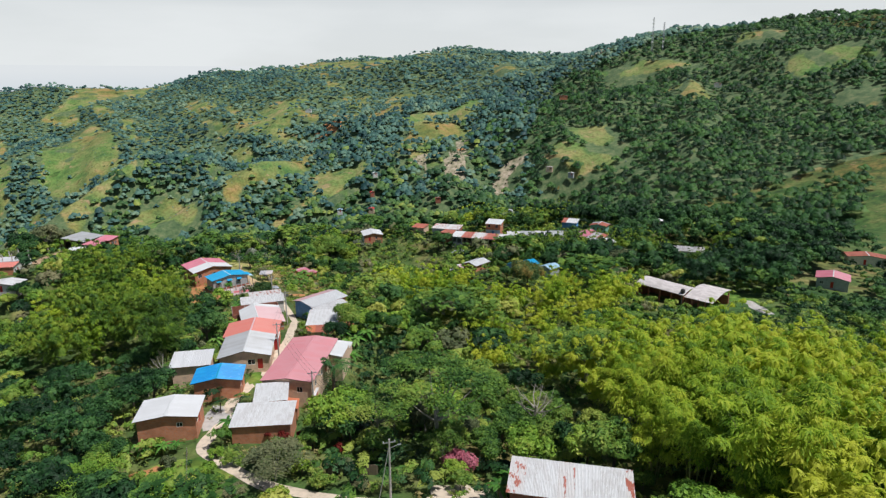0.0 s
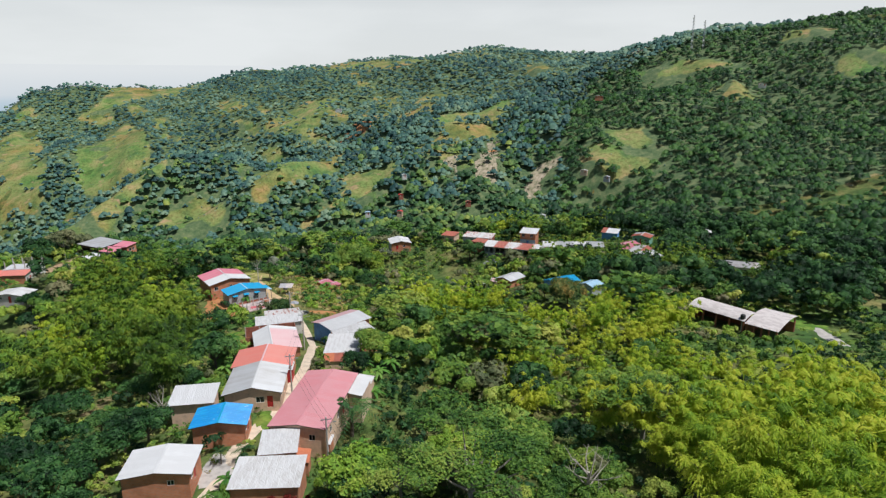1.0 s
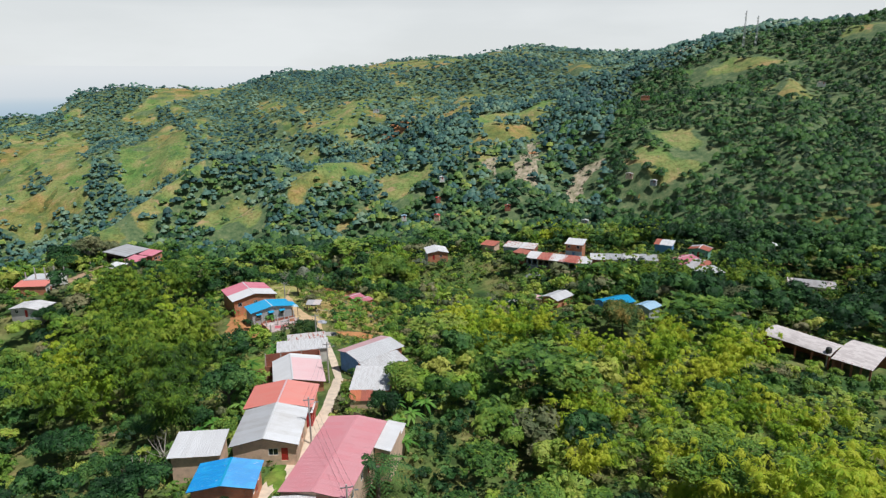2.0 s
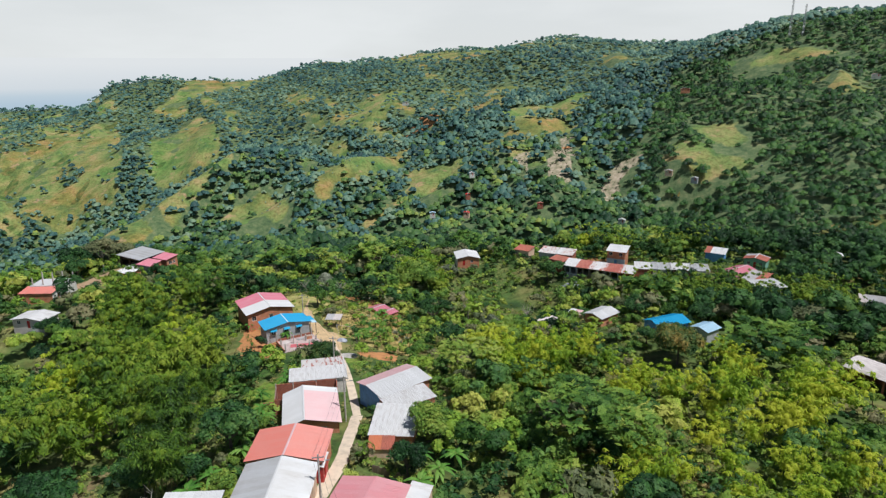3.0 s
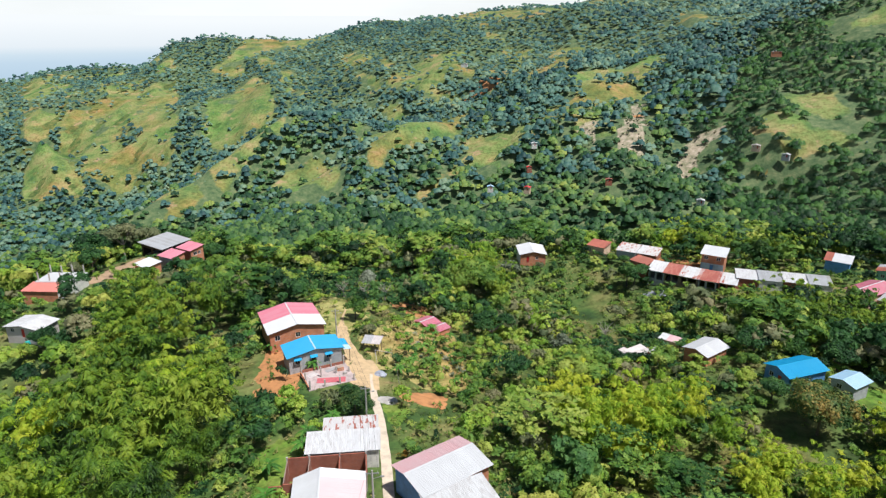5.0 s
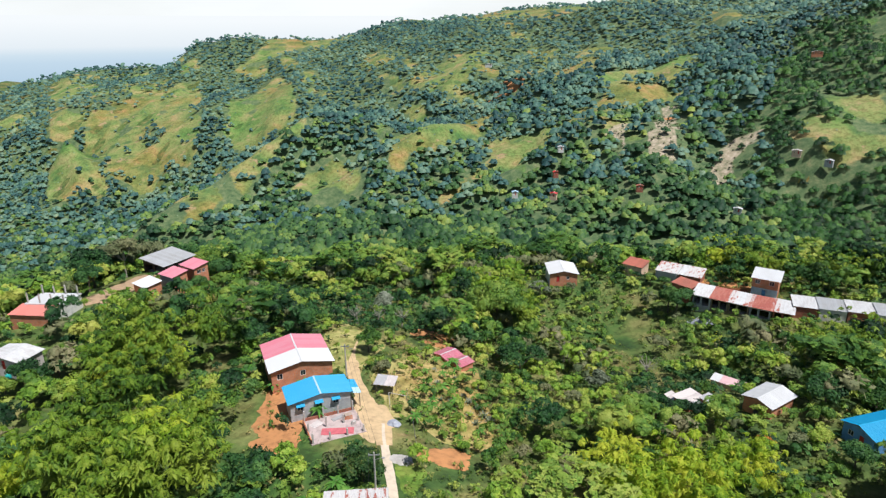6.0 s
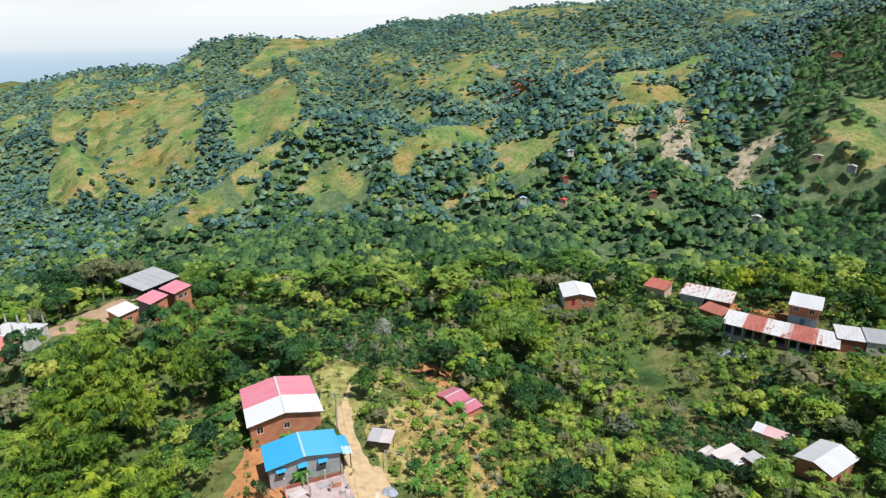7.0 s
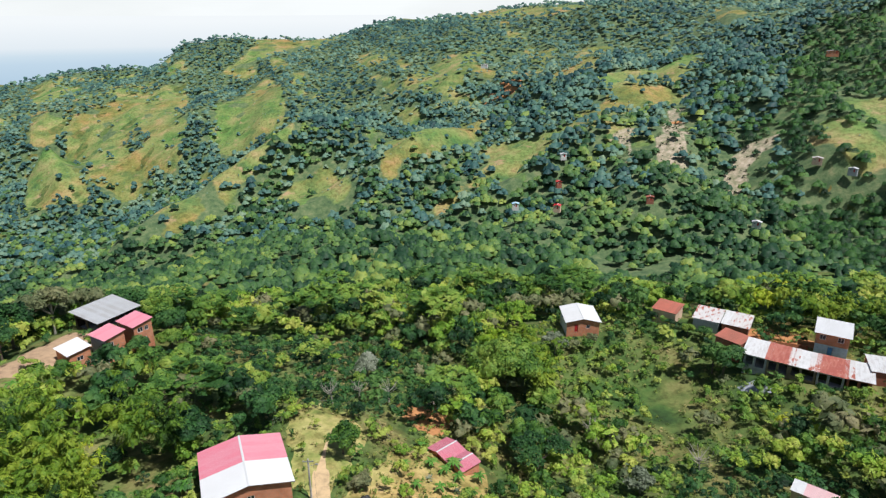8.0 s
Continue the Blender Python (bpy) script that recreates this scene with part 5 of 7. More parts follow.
# shapes for plants near the lane (fine) and for woodland (coarse)
FINE = {}
COARSE = {}
for s in range(3):
    v, f, c = round_crown(11 + s, 1900, 0.50, 0.30, 3.6, 7.0, 15 + s)
    FINE["dark", s] = (v, f, LEAF_DARK, limb_mesh("trunk", c, 7.0, 0.20, M_BARK, seed=s))
    v, f, c = round_crown(21 + s, 1800, 0.50, 0.28, 3.2, 6.2, 13 + s, 0.85)
    FINE["mid", s] = (v, f, LEAF_MID, limb_mesh("trunk", c, 6.2, 0.16, M_BARK, seed=s + 4))
    FINE["lime", s] = (v, f, LEAF_LIME, FINE["mid", s][3])
    v, f, c = round_crown(31 + s, 1100, 0.42, 0.22, 3.2, 6.5, 14, 0.8)
    FINE["olive", s] = (v, f, LEAF_OLIVE, limb_mesh("trunk", c, 6.5, 0.14, M_PALEBARK, seed=s + 8))
    v, f, c = umbrella_crown(41 + s, 2600, 0.50, 0.26)
    FINE["umbrella", s] = (v, f, LEAF_MID, limb_mesh("trunk", c, 9.0, 0.26, M_PALEBARK, 0.5, seed=s))
    v, f, lines = bamboo_plumes(51 + s, 4200, 0.66, 0.17, 17.0, 9, 5.2, 4)
    culm_me = []
    for ln in lines:
        bm = bmesh.new()
        tube(bm, [Vector(p) for p in ln], [0.09, 0.085, 0.075, 0.06, 0.04, 0.02], 5)
        me = bpy.data.meshes.new("culm")
        bm.to_mesh(me)
        bm.free()
        me.materials.append(M_CULM)
        culm_me.append(me)
    FINE["bamboo", s] = (v, f, LEAF_BAMBOO, culm_me)
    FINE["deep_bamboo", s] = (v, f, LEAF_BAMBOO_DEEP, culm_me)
    for key, fn, mat in (("dark", lambda: round_crown(61 + s, 240, 0.92, 0.58, 3.6, 7.0, 10, mass=6), LEAF_DARK), ("mid", lambda: round_crown(71 + s, 240, 0.88, 0.58, 3.2, 6.2, 9, 0.85, mass=6), LEAF_MID),
                         ("olive", lambda: round_crown(81 + s, 230, 0.9, 0.5, 3.2, 6.5, 12, 0.8, mass=4), LEAF_OLIVE), ("umbrella", lambda: umbrella_crown(91 + s, 420, 1.3, 0.7), LEAF_MID), ("bamboo", lambda: bamboo_plumes(101 + s, 560, 1.15, 0.34), LEAF_BAMBOO)):
        v, f, _ = fn()
        COARSE[key, s] = (v, f, mat)
        if key == "mid":
            COARSE["lime", s] = (v, f, LEAF_LIME)
        if key == "bamboo":
            COARSE["deep_bamboo", s] = (v, f, LEAF_BAMBOO_DEEP)
    for key, fn, mat in (("dark", lambda: round_crown(64 + s, 104, 1.18, 0.74, 3.6, 7.0, 8, mass=4), LEAF_DARK), ("mid", lambda: round_crown(74 + s, 104, 1.10, 0.72, 3.2, 6.2, 8, 0.85, mass=4), LEAF_MID),
                         ("olive", lambda: round_crown(84 + s, 70, 1.3, 0.7, 3.2, 6.5, 9, 0.8, mass=3), LEAF_OLIVE), ("umbrella", lambda: umbrella_crown(94 + s, 130, 2.3, 1.3), LEAF_MID), ("bamboo", lambda: bamboo_plumes(104 + s, 170, 1.7, 0.5, tufts=2), LEAF_BAMBOO)):
        v, f, _ = fn()
        COARSE[key + "_far", s] = (v, f, mat)
        if key == "mid":
            COARSE["lime_far", s] = (v, f, LEAF_LIME)
        if key == "bamboo":
            COARSE["deep_bamboo_far", s] = (v, f, LEAF_BAMBOO_DEEP)
    COARSE["far", s] = (*canopy(111 + s, 3), LEAF_FAR)
    COARSE["hill", s] = (*canopy(115 + s, 4), LEAF_FAR)
    COARSE["crest", s] = (*canopy(118 + s, 2), LEAF_FAR)
    v, f = banana_leaves(121 + s)
    bm = bmesh.new()
    tube(bm, [(0, 0, -0.8), (0.04, 0, 1.2), (0, 0, 2.3)], [0.15, 0.13, 0.07], 6)
    me = bpy.data.meshes.new("stem")
    bm.to_mesh(me)
    bm.free()
    me.materials.append(M_CULM)
    FINE["banana", s] = (v, f, LEAF_BANANA, me)
    COARSE["banana", s] = (v, f, LEAF_BANANA)
    v, f, _ = round_crown(131 + s, 18, 0.75, 0.45, 1.1, 1.7, 5, mass=1)
    COARSE["shrub", s] = (v, f, LEAF_MID)
    COARSE["weed", s] = (*round_crown(141 + s, 8, 0.62, 0.24, 0.6, 0.8, 4, mass=0), LEAF_WEED)
    COARSE["coffee", s] = (v, f, LEAF_DARK)

# what keeps trees away: buildings, the lane, yards and clearings (x, y, half-width, half-depth, turn)
HOUSES = [(ob.matrix_world.translation.x, ob.matrix_world.translation.y, ob) for ob in scene.objects if ob.type == "EMPTY" and ob.parent is None]
LANE = np.array([(8, 50), (-6, 54), (-18, 60), (-30.5, 71.4), (-29, 79), (-29.8, 86), (-27.6, 95.5), (-25.6, 115), (-26.3, 121), (-27.2, 131.6), (-30.6, 141.8), (-34.9, 154), (-40.5, 166.6), (-43, 173), (-47.6, 178), (-54, 188), (-56.6, 194), (-58.4, 200), (-59.6, 206)], float)
CLEAR = [(98, 162, 6, 9, 20), (134, 171, 8, 7, 0), (-50, 162.5, 6, 5, 30), (-13, 92, 4, 5, 0), (-30, 65, 11, 5.5, 8), (-59, 201, 8, 12, 25), (-21, 58, 7, 6, 0), (-45, 172, 7, 9, 30), (-128, 205, 9, 16, -20), (27, 264, 10, 4, -20), (3, 44, 9, 7, 0), (97, 150, 7, 12, -8), (87, 147, 5, 4, -48), (49, 182, 11, 6, 22), (35.5, 168, 8, 9, 0), (-35, 205, 7, 6, 0), (60, 238, 5, 4, 0), (-62.5, 170, 8, 11.5, 30), (-30.6, 168, 5.5, 4.5, 20), (-131, 216, 7, 11, -14), (78, 150, 12, 10, -48), (90, 145, 9, 8, -48), (84, 153, 14, 9, -48), (-48, 142, 4, 8, 14), (3, 247, 7, 12, 10)]
PASTURES, SCARS, THICKETS = [], [], []


def pasture(*corners):
    PASTURES.append(corners)


def scar(*corners):
    SCARS.append(corners)


def thicket(*corners):
    THICKETS.append(corners)


# open grass on the far slopes, and the cleared plots (corners in plan)
pasture((-330, 738), (-352, 690), (-372, 650), (-386, 620), (-396, 556), (-361, 556), (-345, 593), (-340, 617), (-330, 645), (-320, 672), (-316, 690), (-304, 716))
pasture((-860, 1005), (-809, 1051), (-756, 1062), (-689, 1090), (-612, 977), (-579, 916), (-578, 895), (-571, 877), (-612, 876), (-614, 849), (-634, 830), (-647, 833), (-717, 876), (-819, 951), (-811, 993))
pasture((-596, 1026), (-569, 1089), (-652, 1237), (-556, 1161), (-453, 986), (-430, 942), (-471, 923), (-508, 907), (-541, 932), (-564, 988))
pasture((-850, 1123), (-757, 1191), (-693, 1107), (-787, 1069))
pasture((-834, 948), (-820, 947), (-707, 851), (-638, 803), (-665, 792), (-688, 796), (-753, 799), (-847, 905), (-772, 862))
pasture((-932, 1015), (-878, 1012), (-858, 996), (-841, 953), (-873, 945))
pasture((-1139, 1242), (-1074, 1216), (-992, 1149), (-1037, 1127))
pasture((-570, 1386), (-680, 1360), (-703, 1321), (-717, 1359))
pasture((-730, 1295), (-678, 1316), (-653, 1283), (-685, 1256), (-707, 1253))
pasture((-641, 1317), (-607, 1298), (-556, 1224), (-590, 1234))
pasture((-538, 1197), (-506, 1186), (-465, 1080), (-483, 1081))
pasture((-405, 1026), (-394, 1101), (-353, 1099), (-295, 1033), (-290, 1013), (-334, 1036), (-377, 1020))
pasture((-243, 738), (-283, 901), (-225, 735), (-232, 728))
pasture((-186, 688), (-169, 728), (-156, 857), (-129, 805), (-129, 750), (-158, 695))
pasture((-200, 645), (-203, 712), (-182, 675), (-184, 655))
pasture((-118, 723), (-66, 740), (-52, 712), (-50, 619), (-67, 595), (-102, 657), (-116, 641), (-121, 568), (-144, 603), (-123, 649), (-100, 679))
pasture((-33, 740), (1, 787), (67, 812), (66, 795), (28, 753), (10, 729), (-12, 657), (-43, 709), (-54, 734))
pasture((140, 615), (154, 607), (169, 585), (202, 563), (200, 537), (186, 560), (173, 570), (141, 580))
pasture((164, 639), (205, 625), (199, 583), (177, 600))
pasture((141, 921), (187, 920), (190, 903), (142, 884))
pasture((-116, 1144), (-71, 1055), (-99, 1072))
pasture((-37, 1060), (12, 1045), (-38, 984))
pasture((140, 1131), (174, 1191), (171, 968), (139, 1010))
pasture((-257, 1102), (-203, 1065), (-195, 1001), (-246, 1063))
pasture((-333, 1165), (-295, 1109), (-300, 1083))
pasture((-188, 943), (-145, 927), (-150, 909), (-190, 921))
pasture((-130, 876), (-63, 849), (-75, 838), (-118, 853))
pasture((-271, 945), (-234, 931), (-220, 908), (-258, 927))
pasture((-9, 856), (70, 873), (81, 839), (36, 843), (-1, 807))
pasture((-305, 670), (-271, 687), (-253, 699), (-259, 672), (-216, 638), (-220, 615), (-261, 611))
pasture((262, 883), (321, 850), (334, 824), (272, 829))
pasture((305, 728), (342, 707), (311, 651), (298, 674))
pasture((421, 692), (466, 668), (475, 627), (446, 653), (413, 646), (407, 663))
pasture((426, 820), (479, 851), (453, 765), (429, 783))
pasture((408, 606), (436, 567), (409, 527), (400, 573))
pasture((266, 429), (312, 440), (349, 440), (339, 422), (297, 410), (267, 410))
pasture((336, 845), (368, 783), (363, 759), (330, 809))
scar((4, 652), (18, 660), (22, 622), (15, 614), (14, 567), (9, 571), (7, 618))
scar((33, 605), (43, 695), (60, 763), (69, 758), (58, 603), (56, 585), (32, 567))
scar((77, 584), (82, 602), (98, 618), (117, 619), (111, 603), (97, 595), (79, 550))
scar((-122, 923), (-116, 969), (-81, 961), (-80, 900))
pasture((-720, 1330), (-560, 1380), (-520, 1480), (-560, 1560), (-720, 1500))
pasture((-500, 1500), (-380, 1470), (-370, 1600), (-480, 1660))
pasture((-300, 1440), (-200, 1450), (-230, 1620), (-290, 1600))
pasture((-90, 1480), (60, 1440), (60, 1560), (-60, 1620))
# closed forest on humps and in hollows, with haze blue in its leaf colour
thicket((-900, 1345), (-867, 1400), (-780, 1420), (-706, 1390), (-712, 1250), (-772, 1260))
thicket((-532, 1436), (-454, 1497), (-313, 1444), (-190, 1271), (-120, 1119), (-134, 1084), (-200, 1099), (-263, 1126), (-339, 1189), (-466, 1307))
thicket((-755, 1213), (-585, 995), (-546, 938), (-511, 873), (-560, 863), (-574, 910))
thicket((-330, 615), (-333, 657), (-314, 719), (-424, 982), (-402, 1019), (-340, 998), (-233, 728), (-252, 705), (-295, 685), (-301, 612))
thicket((-58, 746), (-33, 790), (-2, 795), (-13, 741), (-47, 734))
thicket((-62, 702), (1, 656), (9, 562), (-40, 562), (-62, 595))
thicket((-176, 617), (-137, 694), (-108, 652), (-141, 608))
thicket((-176, 1322), (-86, 1259), (136, 1244), (109, 929), (12, 1077), (-72, 1075))
thicket((71, 725), (91, 822), (169, 734), (146, 627), (118, 610), (73, 595))
thicket((-698, 797), (-637, 817), (-541, 684), (-699, 742))
thicket((-489, 1184), (-410, 1147), (-287, 1005), (-380, 1010), (-428, 1060))
thicket((-629, 872), (-566, 864), (-564, 841), (-607, 844))
thicket((-232, 923), (-164, 902), (-182, 876), (-183, 698))
thicket((-703, 1245), (-656, 1244), (-598, 1128), (-604, 1050))
thicket((-721, 983), (-673, 959), (-640, 910), (-662, 913))
thicket((-699, 858), (-637, 829), (-633, 820), (-655, 815))
thicket((-993, 1400), (-930, 1400), (-1062, 1300), (-1188, 1280), (-1250, 1330), (-1150, 1380))
thicket((25, 551), (68, 587), (65, 528), (29, 524))
thicket((-155, 939), (-84, 902), (-4, 830), (-31, 746), (-69, 717), (-114, 760))
thicket((112, 937), (216, 968), (270, 921), (191, 677), (137, 713), (92, 662))


def within(x, y, plots):
    hit = np.zeros(len(x), bool)
    for corners in plots:
        odd = np.zeros(len(x), bool)
        for (ax, ay), (bx, by) in zip(corners, corners[1:] + corners[:1]):
            if ay != by:
                odd ^= ((ay > y) != (by > y)) & (x < (bx - ax) * (y - ay) / (by - ay) + ax)
        hit |= odd
    return hit


def inside(x, y, shapes, grow=0.0):
    hit = np.zeros(len(x), bool)
    for cx, cy, a, b, turn in shapes:
        c, s = math.cos(radians(turn)), math.sin(radians(turn))
        u, v = (x - cx) * c + (y - cy) * s, -(x - cx) * s + (y - cy) * c
        hit |= (u / (a + grow)) ** 2 + (v / (b + grow)) ** 2 < 1
    return hit


def lane_gap(x, y):
    best = np.full(len(x), 1e9)
    for a, b in zip(LANE, LANE[1:]):
        ab = b - a
        t = np.clip(((x - a[0]) * ab[0] + (y - a[1]) * ab[1]) / (ab @ ab), 0, 1)
        best = np.minimum(best, np.hypot(x - a[0] - t * ab[0], y - a[1] - t * ab[1]))
    return best


def roof_gap(x, y):
    """Distance to the nearest house's plan rectangle."""
    best = np.full(len(x), 1e9)
    for hx, hy, ob in HOUSES:
        w = [o for o in ob.children if o.name.startswith(("wall", "post"))]
        xs = [ (o.matrix_basis @ Vector(c)) for o in w for c in o.bound_box]
        if not xs:
            continue
        x0, x1, y0, y1 = min(v.x for v in xs), max(v.x for v in xs), min(v.y for v in xs), max(v.y for v in xs)
        c, s = math.cos(ob.matrix_world.to_euler().z), math.sin(ob.matrix_world.to_euler().z)
        u, v = (x - hx) * c + (y - hy) * s, -(x - hx) * s + (y - hy) * c
        best = np.minimum(best, np.hypot(np.maximum(np.maximum(x0 - u, u - x1), 0), np.maximum(np.maximum(y0 - v, v - y1), 0)))
    return best


def jittered(r, x0, x1, y0, y1, step):
    gx, gy = np.meshgrid(np.arange(x0, x1, step), np.arange(y0, y1, step))
    gx, gy = gx.ravel() + r.uniform(-0.45, 0.45, gx.size) * step, gy.ravel() + r.uniform(-0.45, 0.45, gy.size) * step
    return gx, gy


BAMBOO_GROVES = [(-58, 96, 14, 36, 8), (-72, 138, 22, 34, 25), (-88, 178, 15, 22, 30), (50, 82, 24, 18, 0), (28, 98, 13, 10, 0), (40, 118, 28, 10, 0), (42, 142, 21, 12, 0), (50, 54, 23, 18, 0), (52, 278, 30, 9, -15), (62, 92, 32, 22, 0), (5, 164, 13, 9, 10), (9, 175, 10, 8, 0), (22, 160, 7, 6, 0), (33, 150, 17, 9, 0), (46, 160, 8, 7, 0), (62, 218, 26, 11, -10), (-28, 258, 14, 16, 0), (98, 215, 28, 14, 0), (36, 236, 14, 7, -15), (-60, 60, 20, 16, 0)]
SHRUB_LAND = [(-18, 168, 13, 17, 0), (-38, 192, 16, 22, 15), (0, 232, 22, 32, 0), (-16, 205, 18, 16, 0)]
LOW_GROWTH = [(129, 165, 24, 11, 52), (97, 136, 28, 14, 57), (99, 203, 18, 10, 65), (158, 190, 20, 10, 50), (20, 74, 16, 12, 0)]
MEADOWS = [(-6, 250, 18, 15, 0), (7, 236, 13, 15, 0), (-26, 270, 10, 9, 0), (2, 266, 14, 8, 0), (26, 192, 10, 9, 0), (4, 212, 12, 10, 0), (30, 163, 6, 5, 0)]
COFFEE_LAND = [(-5, 96, 9, 22, 0), (-80, 240, 36, 22, 0), (-60, 225, 18, 14, 0), (14, 212, 14, 14, 0)]
prng = np.random.default_rng(42)
plants = []


def sow(x, y, kind, size):
    z = land(x, y)
    for i in range(len(x)):
        plants.append((x[i], y[i], z[i], kind[i], size[i], prng.uniform(0, 360)))


# trees within a few hundred metres
x, y = jittered(prng, -230, 180, 20, 330, 4.3)
keep = ~inside(x, y, CLEAR) & (lane_gap(x, y) > 4.2) & (roof_gap(x, y) > 3.2) & ~((np.hypot(x - 2, y) < 46) & (y < 44))
bank = (x > -50 - 0.875 * (y - 138)) & (x < -30) & (y > 125) & (y < 192)
grove = inside(x, y, BAMBOO_GROVES) & (roof_gap(x, y) > 6.5) & ~bank
shrubby, coffee = inside(x, y, SHRUB_LAND), inside(x, y, COFFEE_LAND)
roll = prng.uniform(0, 1, len(x))
# gloom: cloud shadow over the east, put in as darker tree kinds
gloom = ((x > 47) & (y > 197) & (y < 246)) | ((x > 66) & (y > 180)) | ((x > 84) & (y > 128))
keep &= np.where(gloom, roll < 0.95, np.where(grove, roll < np.where((y > 140) | ((x > 34) & (y < 76)), 0.6, np.where((x > 10) & (y < 125), 0.36, 0.42)), np.where(shrubby, roll < np.where((y < 216) & (x < -26), 0.22, 0.70), np.where(coffee, roll < 0.45, roll < np.where(y > 200, 0.82, 0.68)))))
keep &= ~((lane_gap(x, y) < 11) & (roll > 0.30)) & ~(inside(x, y, MEADOWS) & (roll > 0.09))
pickr = prng.uniform(0, 1, len(x))
pickr = np.where(shrubby, 0.45 + 0.46 * pickr, pickr)
east = (x > -14) & (y < 235)
pickr = np.where(gloom, pickr * 0.38, pickr)
pickr = np.where(east & ~gloom, np.clip(pickr * 0.66 + 0.33, 0, 1), np.where(~gloom & (y > 200), np.clip(pickr * 0.78 + 0.20, 0, 1), pickr))
# shade: dark-leaved trees among western bamboo put its shaded gaps into leaf colour
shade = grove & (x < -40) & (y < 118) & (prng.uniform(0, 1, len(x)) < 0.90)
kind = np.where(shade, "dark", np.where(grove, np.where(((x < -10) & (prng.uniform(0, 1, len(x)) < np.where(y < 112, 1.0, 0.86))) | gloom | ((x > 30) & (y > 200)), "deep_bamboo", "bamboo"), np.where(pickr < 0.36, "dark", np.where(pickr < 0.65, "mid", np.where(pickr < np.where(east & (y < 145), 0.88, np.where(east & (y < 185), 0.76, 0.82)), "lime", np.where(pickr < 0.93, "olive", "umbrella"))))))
size = np.where(grove, prng.uniform(0.62, 1.12, len(x)), 0.72 + 1.15 * prng.beta(1.5, 3.0, len(x)))
size = np.where(grove & (y > 140) & (x > -20), size * 0.82, size)
size = np.where(grove & (x > 10) & (y > 92) & (y < 140), size * 0.62, size)
size = np.where((lane_gap(x, y) < 12) | (roof_gap(x, y) < 6) | bank, size * 0.55, size)
size = np.where((shrubby | coffee) & ~grove, size * np.where(shrubby & (y > 216), 0.85, 0.55), size)
kind = np.where((kind == "umbrella") & (roof_gap(x, y) < 11), "mid", kind)
low = inside(x, y, LOW_GROWTH)
size = np.where((x > 14) & (x < 70) & (y > 232) & (y < 256), np.minimum(size, np.where(grove, 0.3, 0.55)), size)
size = np.where((x > -30) & (x < -6) & (y > 254) & (y < 276), np.minimum(size, np.where(grove, 0.3, 0.6)), size)
size = np.where((x > 10) & (x < 50) & (y > 146) & (y < 184), np.minimum(size, 0.58), size)
size = np.where((x > 58) & (y > 92) & (y < 150), np.minimum(size, np.where(grove, 0.56, 0.7)), size)
size = np.where(low, np.minimum(size, 1.1) * np.where(x < 60, 0.75, np.where(x < 112, 0.58, 0.42)), size)
kind = np.where(low & ((kind == "umbrella") | (x < 60) & (kind == "lime")), "mid", kind)
size = np.minimum(size, np.maximum(0.3, (roof_gap(x, y) - 0.6) / np.where(grove, 5.5, 4.2)))
sow(x[keep], y[keep], kind[keep], size[keep])
NEAR_TREES = len(plants)


def place_arrays(items, shapes):
    """All plants of a list joined into one set of arrays, with a leaf tone for each plant."""
    vs, fs, tones, n = [], [], [], 0
    for px, py, pz, kind, size, turn, s in items:
        v, f = shapes[kind, s][:2]
        c, sn = math.cos(radians(turn)), math.sin(radians(turn))
        w = np.empty_like(v)
        w[:, 0] = (v[:, 0] * c - v[:, 1] * sn) * size + px
        w[:, 1] = (v[:, 0] * sn + v[:, 1] * c) * size + py
        w[:, 2] = v[:, 2] * size * (0.92 + 0.16 * ((px * 7.3 + py * 3.1) % 1)) + pz
        vs.append(w)
        fs.append(f + n)
        tones.append(np.full(len(v), (px * 12.9898 + py * 78.233) % 1))
        n += len(v)
    return np.concatenate(vs), np.concatenate(fs), np.concatenate(tones)


LABELS = {"lime": ("broadleaf_tree", "young tree with yellow-green leaves", "tree"), "dark": ("broadleaf_tree", "broadleaf tree with a dense dark green crown", "tree"), "mid": ("broadleaf_tree", "leafy tree with a bright green crown", "tree"), "olive": ("dry_tree", "sparse tree with greyish olive leaves", "tree"),
          "umbrella": ("shade_tree", "spreading flat-topped shade tree", "tree"), "bamboo": ("bamboo_clump", "tall clump of arching yellow-green bamboo", "bamboo"), "deep_bamboo": ("bamboo_clump", "tall clump of drooping deep green bamboo", "bamboo"), "banana": ("banana_plant", "banana plant with broad arching leaves", "plant")}
_near_meshes = {}


def single_plant(px, py, pz, kind, size, turn, s):
    name, label, cat = LABELS[kind]
    if (kind, s) not in _near_meshes:
        v, f, mat, trunk = FINE[kind, s]
        _near_meshes[kind, s] = raw_mesh("crown", v, f, mat, True, np.full(len(v), 0.5)), trunk
    crown_me, trunk_me = _near_meshes[kind, s]
    root = new(name)
    root.matrix_world = pose(px, py, pz, 0, 0, turn) @ Matrix.Scale(size, 4)
    tagged(root, label, cat, "trees round the village" if cat == "tree" else "bamboo groves" if cat == "bamboo" else "banana plants")
    parts = [("culm", me) for me in trunk_me] if "bamboo" in kind else [("stem" if kind == "banana" else "trunk", trunk_me)]
    for nm, me in parts + [("crown" if kind != "banana" else "leaves", crown_me)]:
        ob = new(nm, me)
        ob.parent = root
    return root


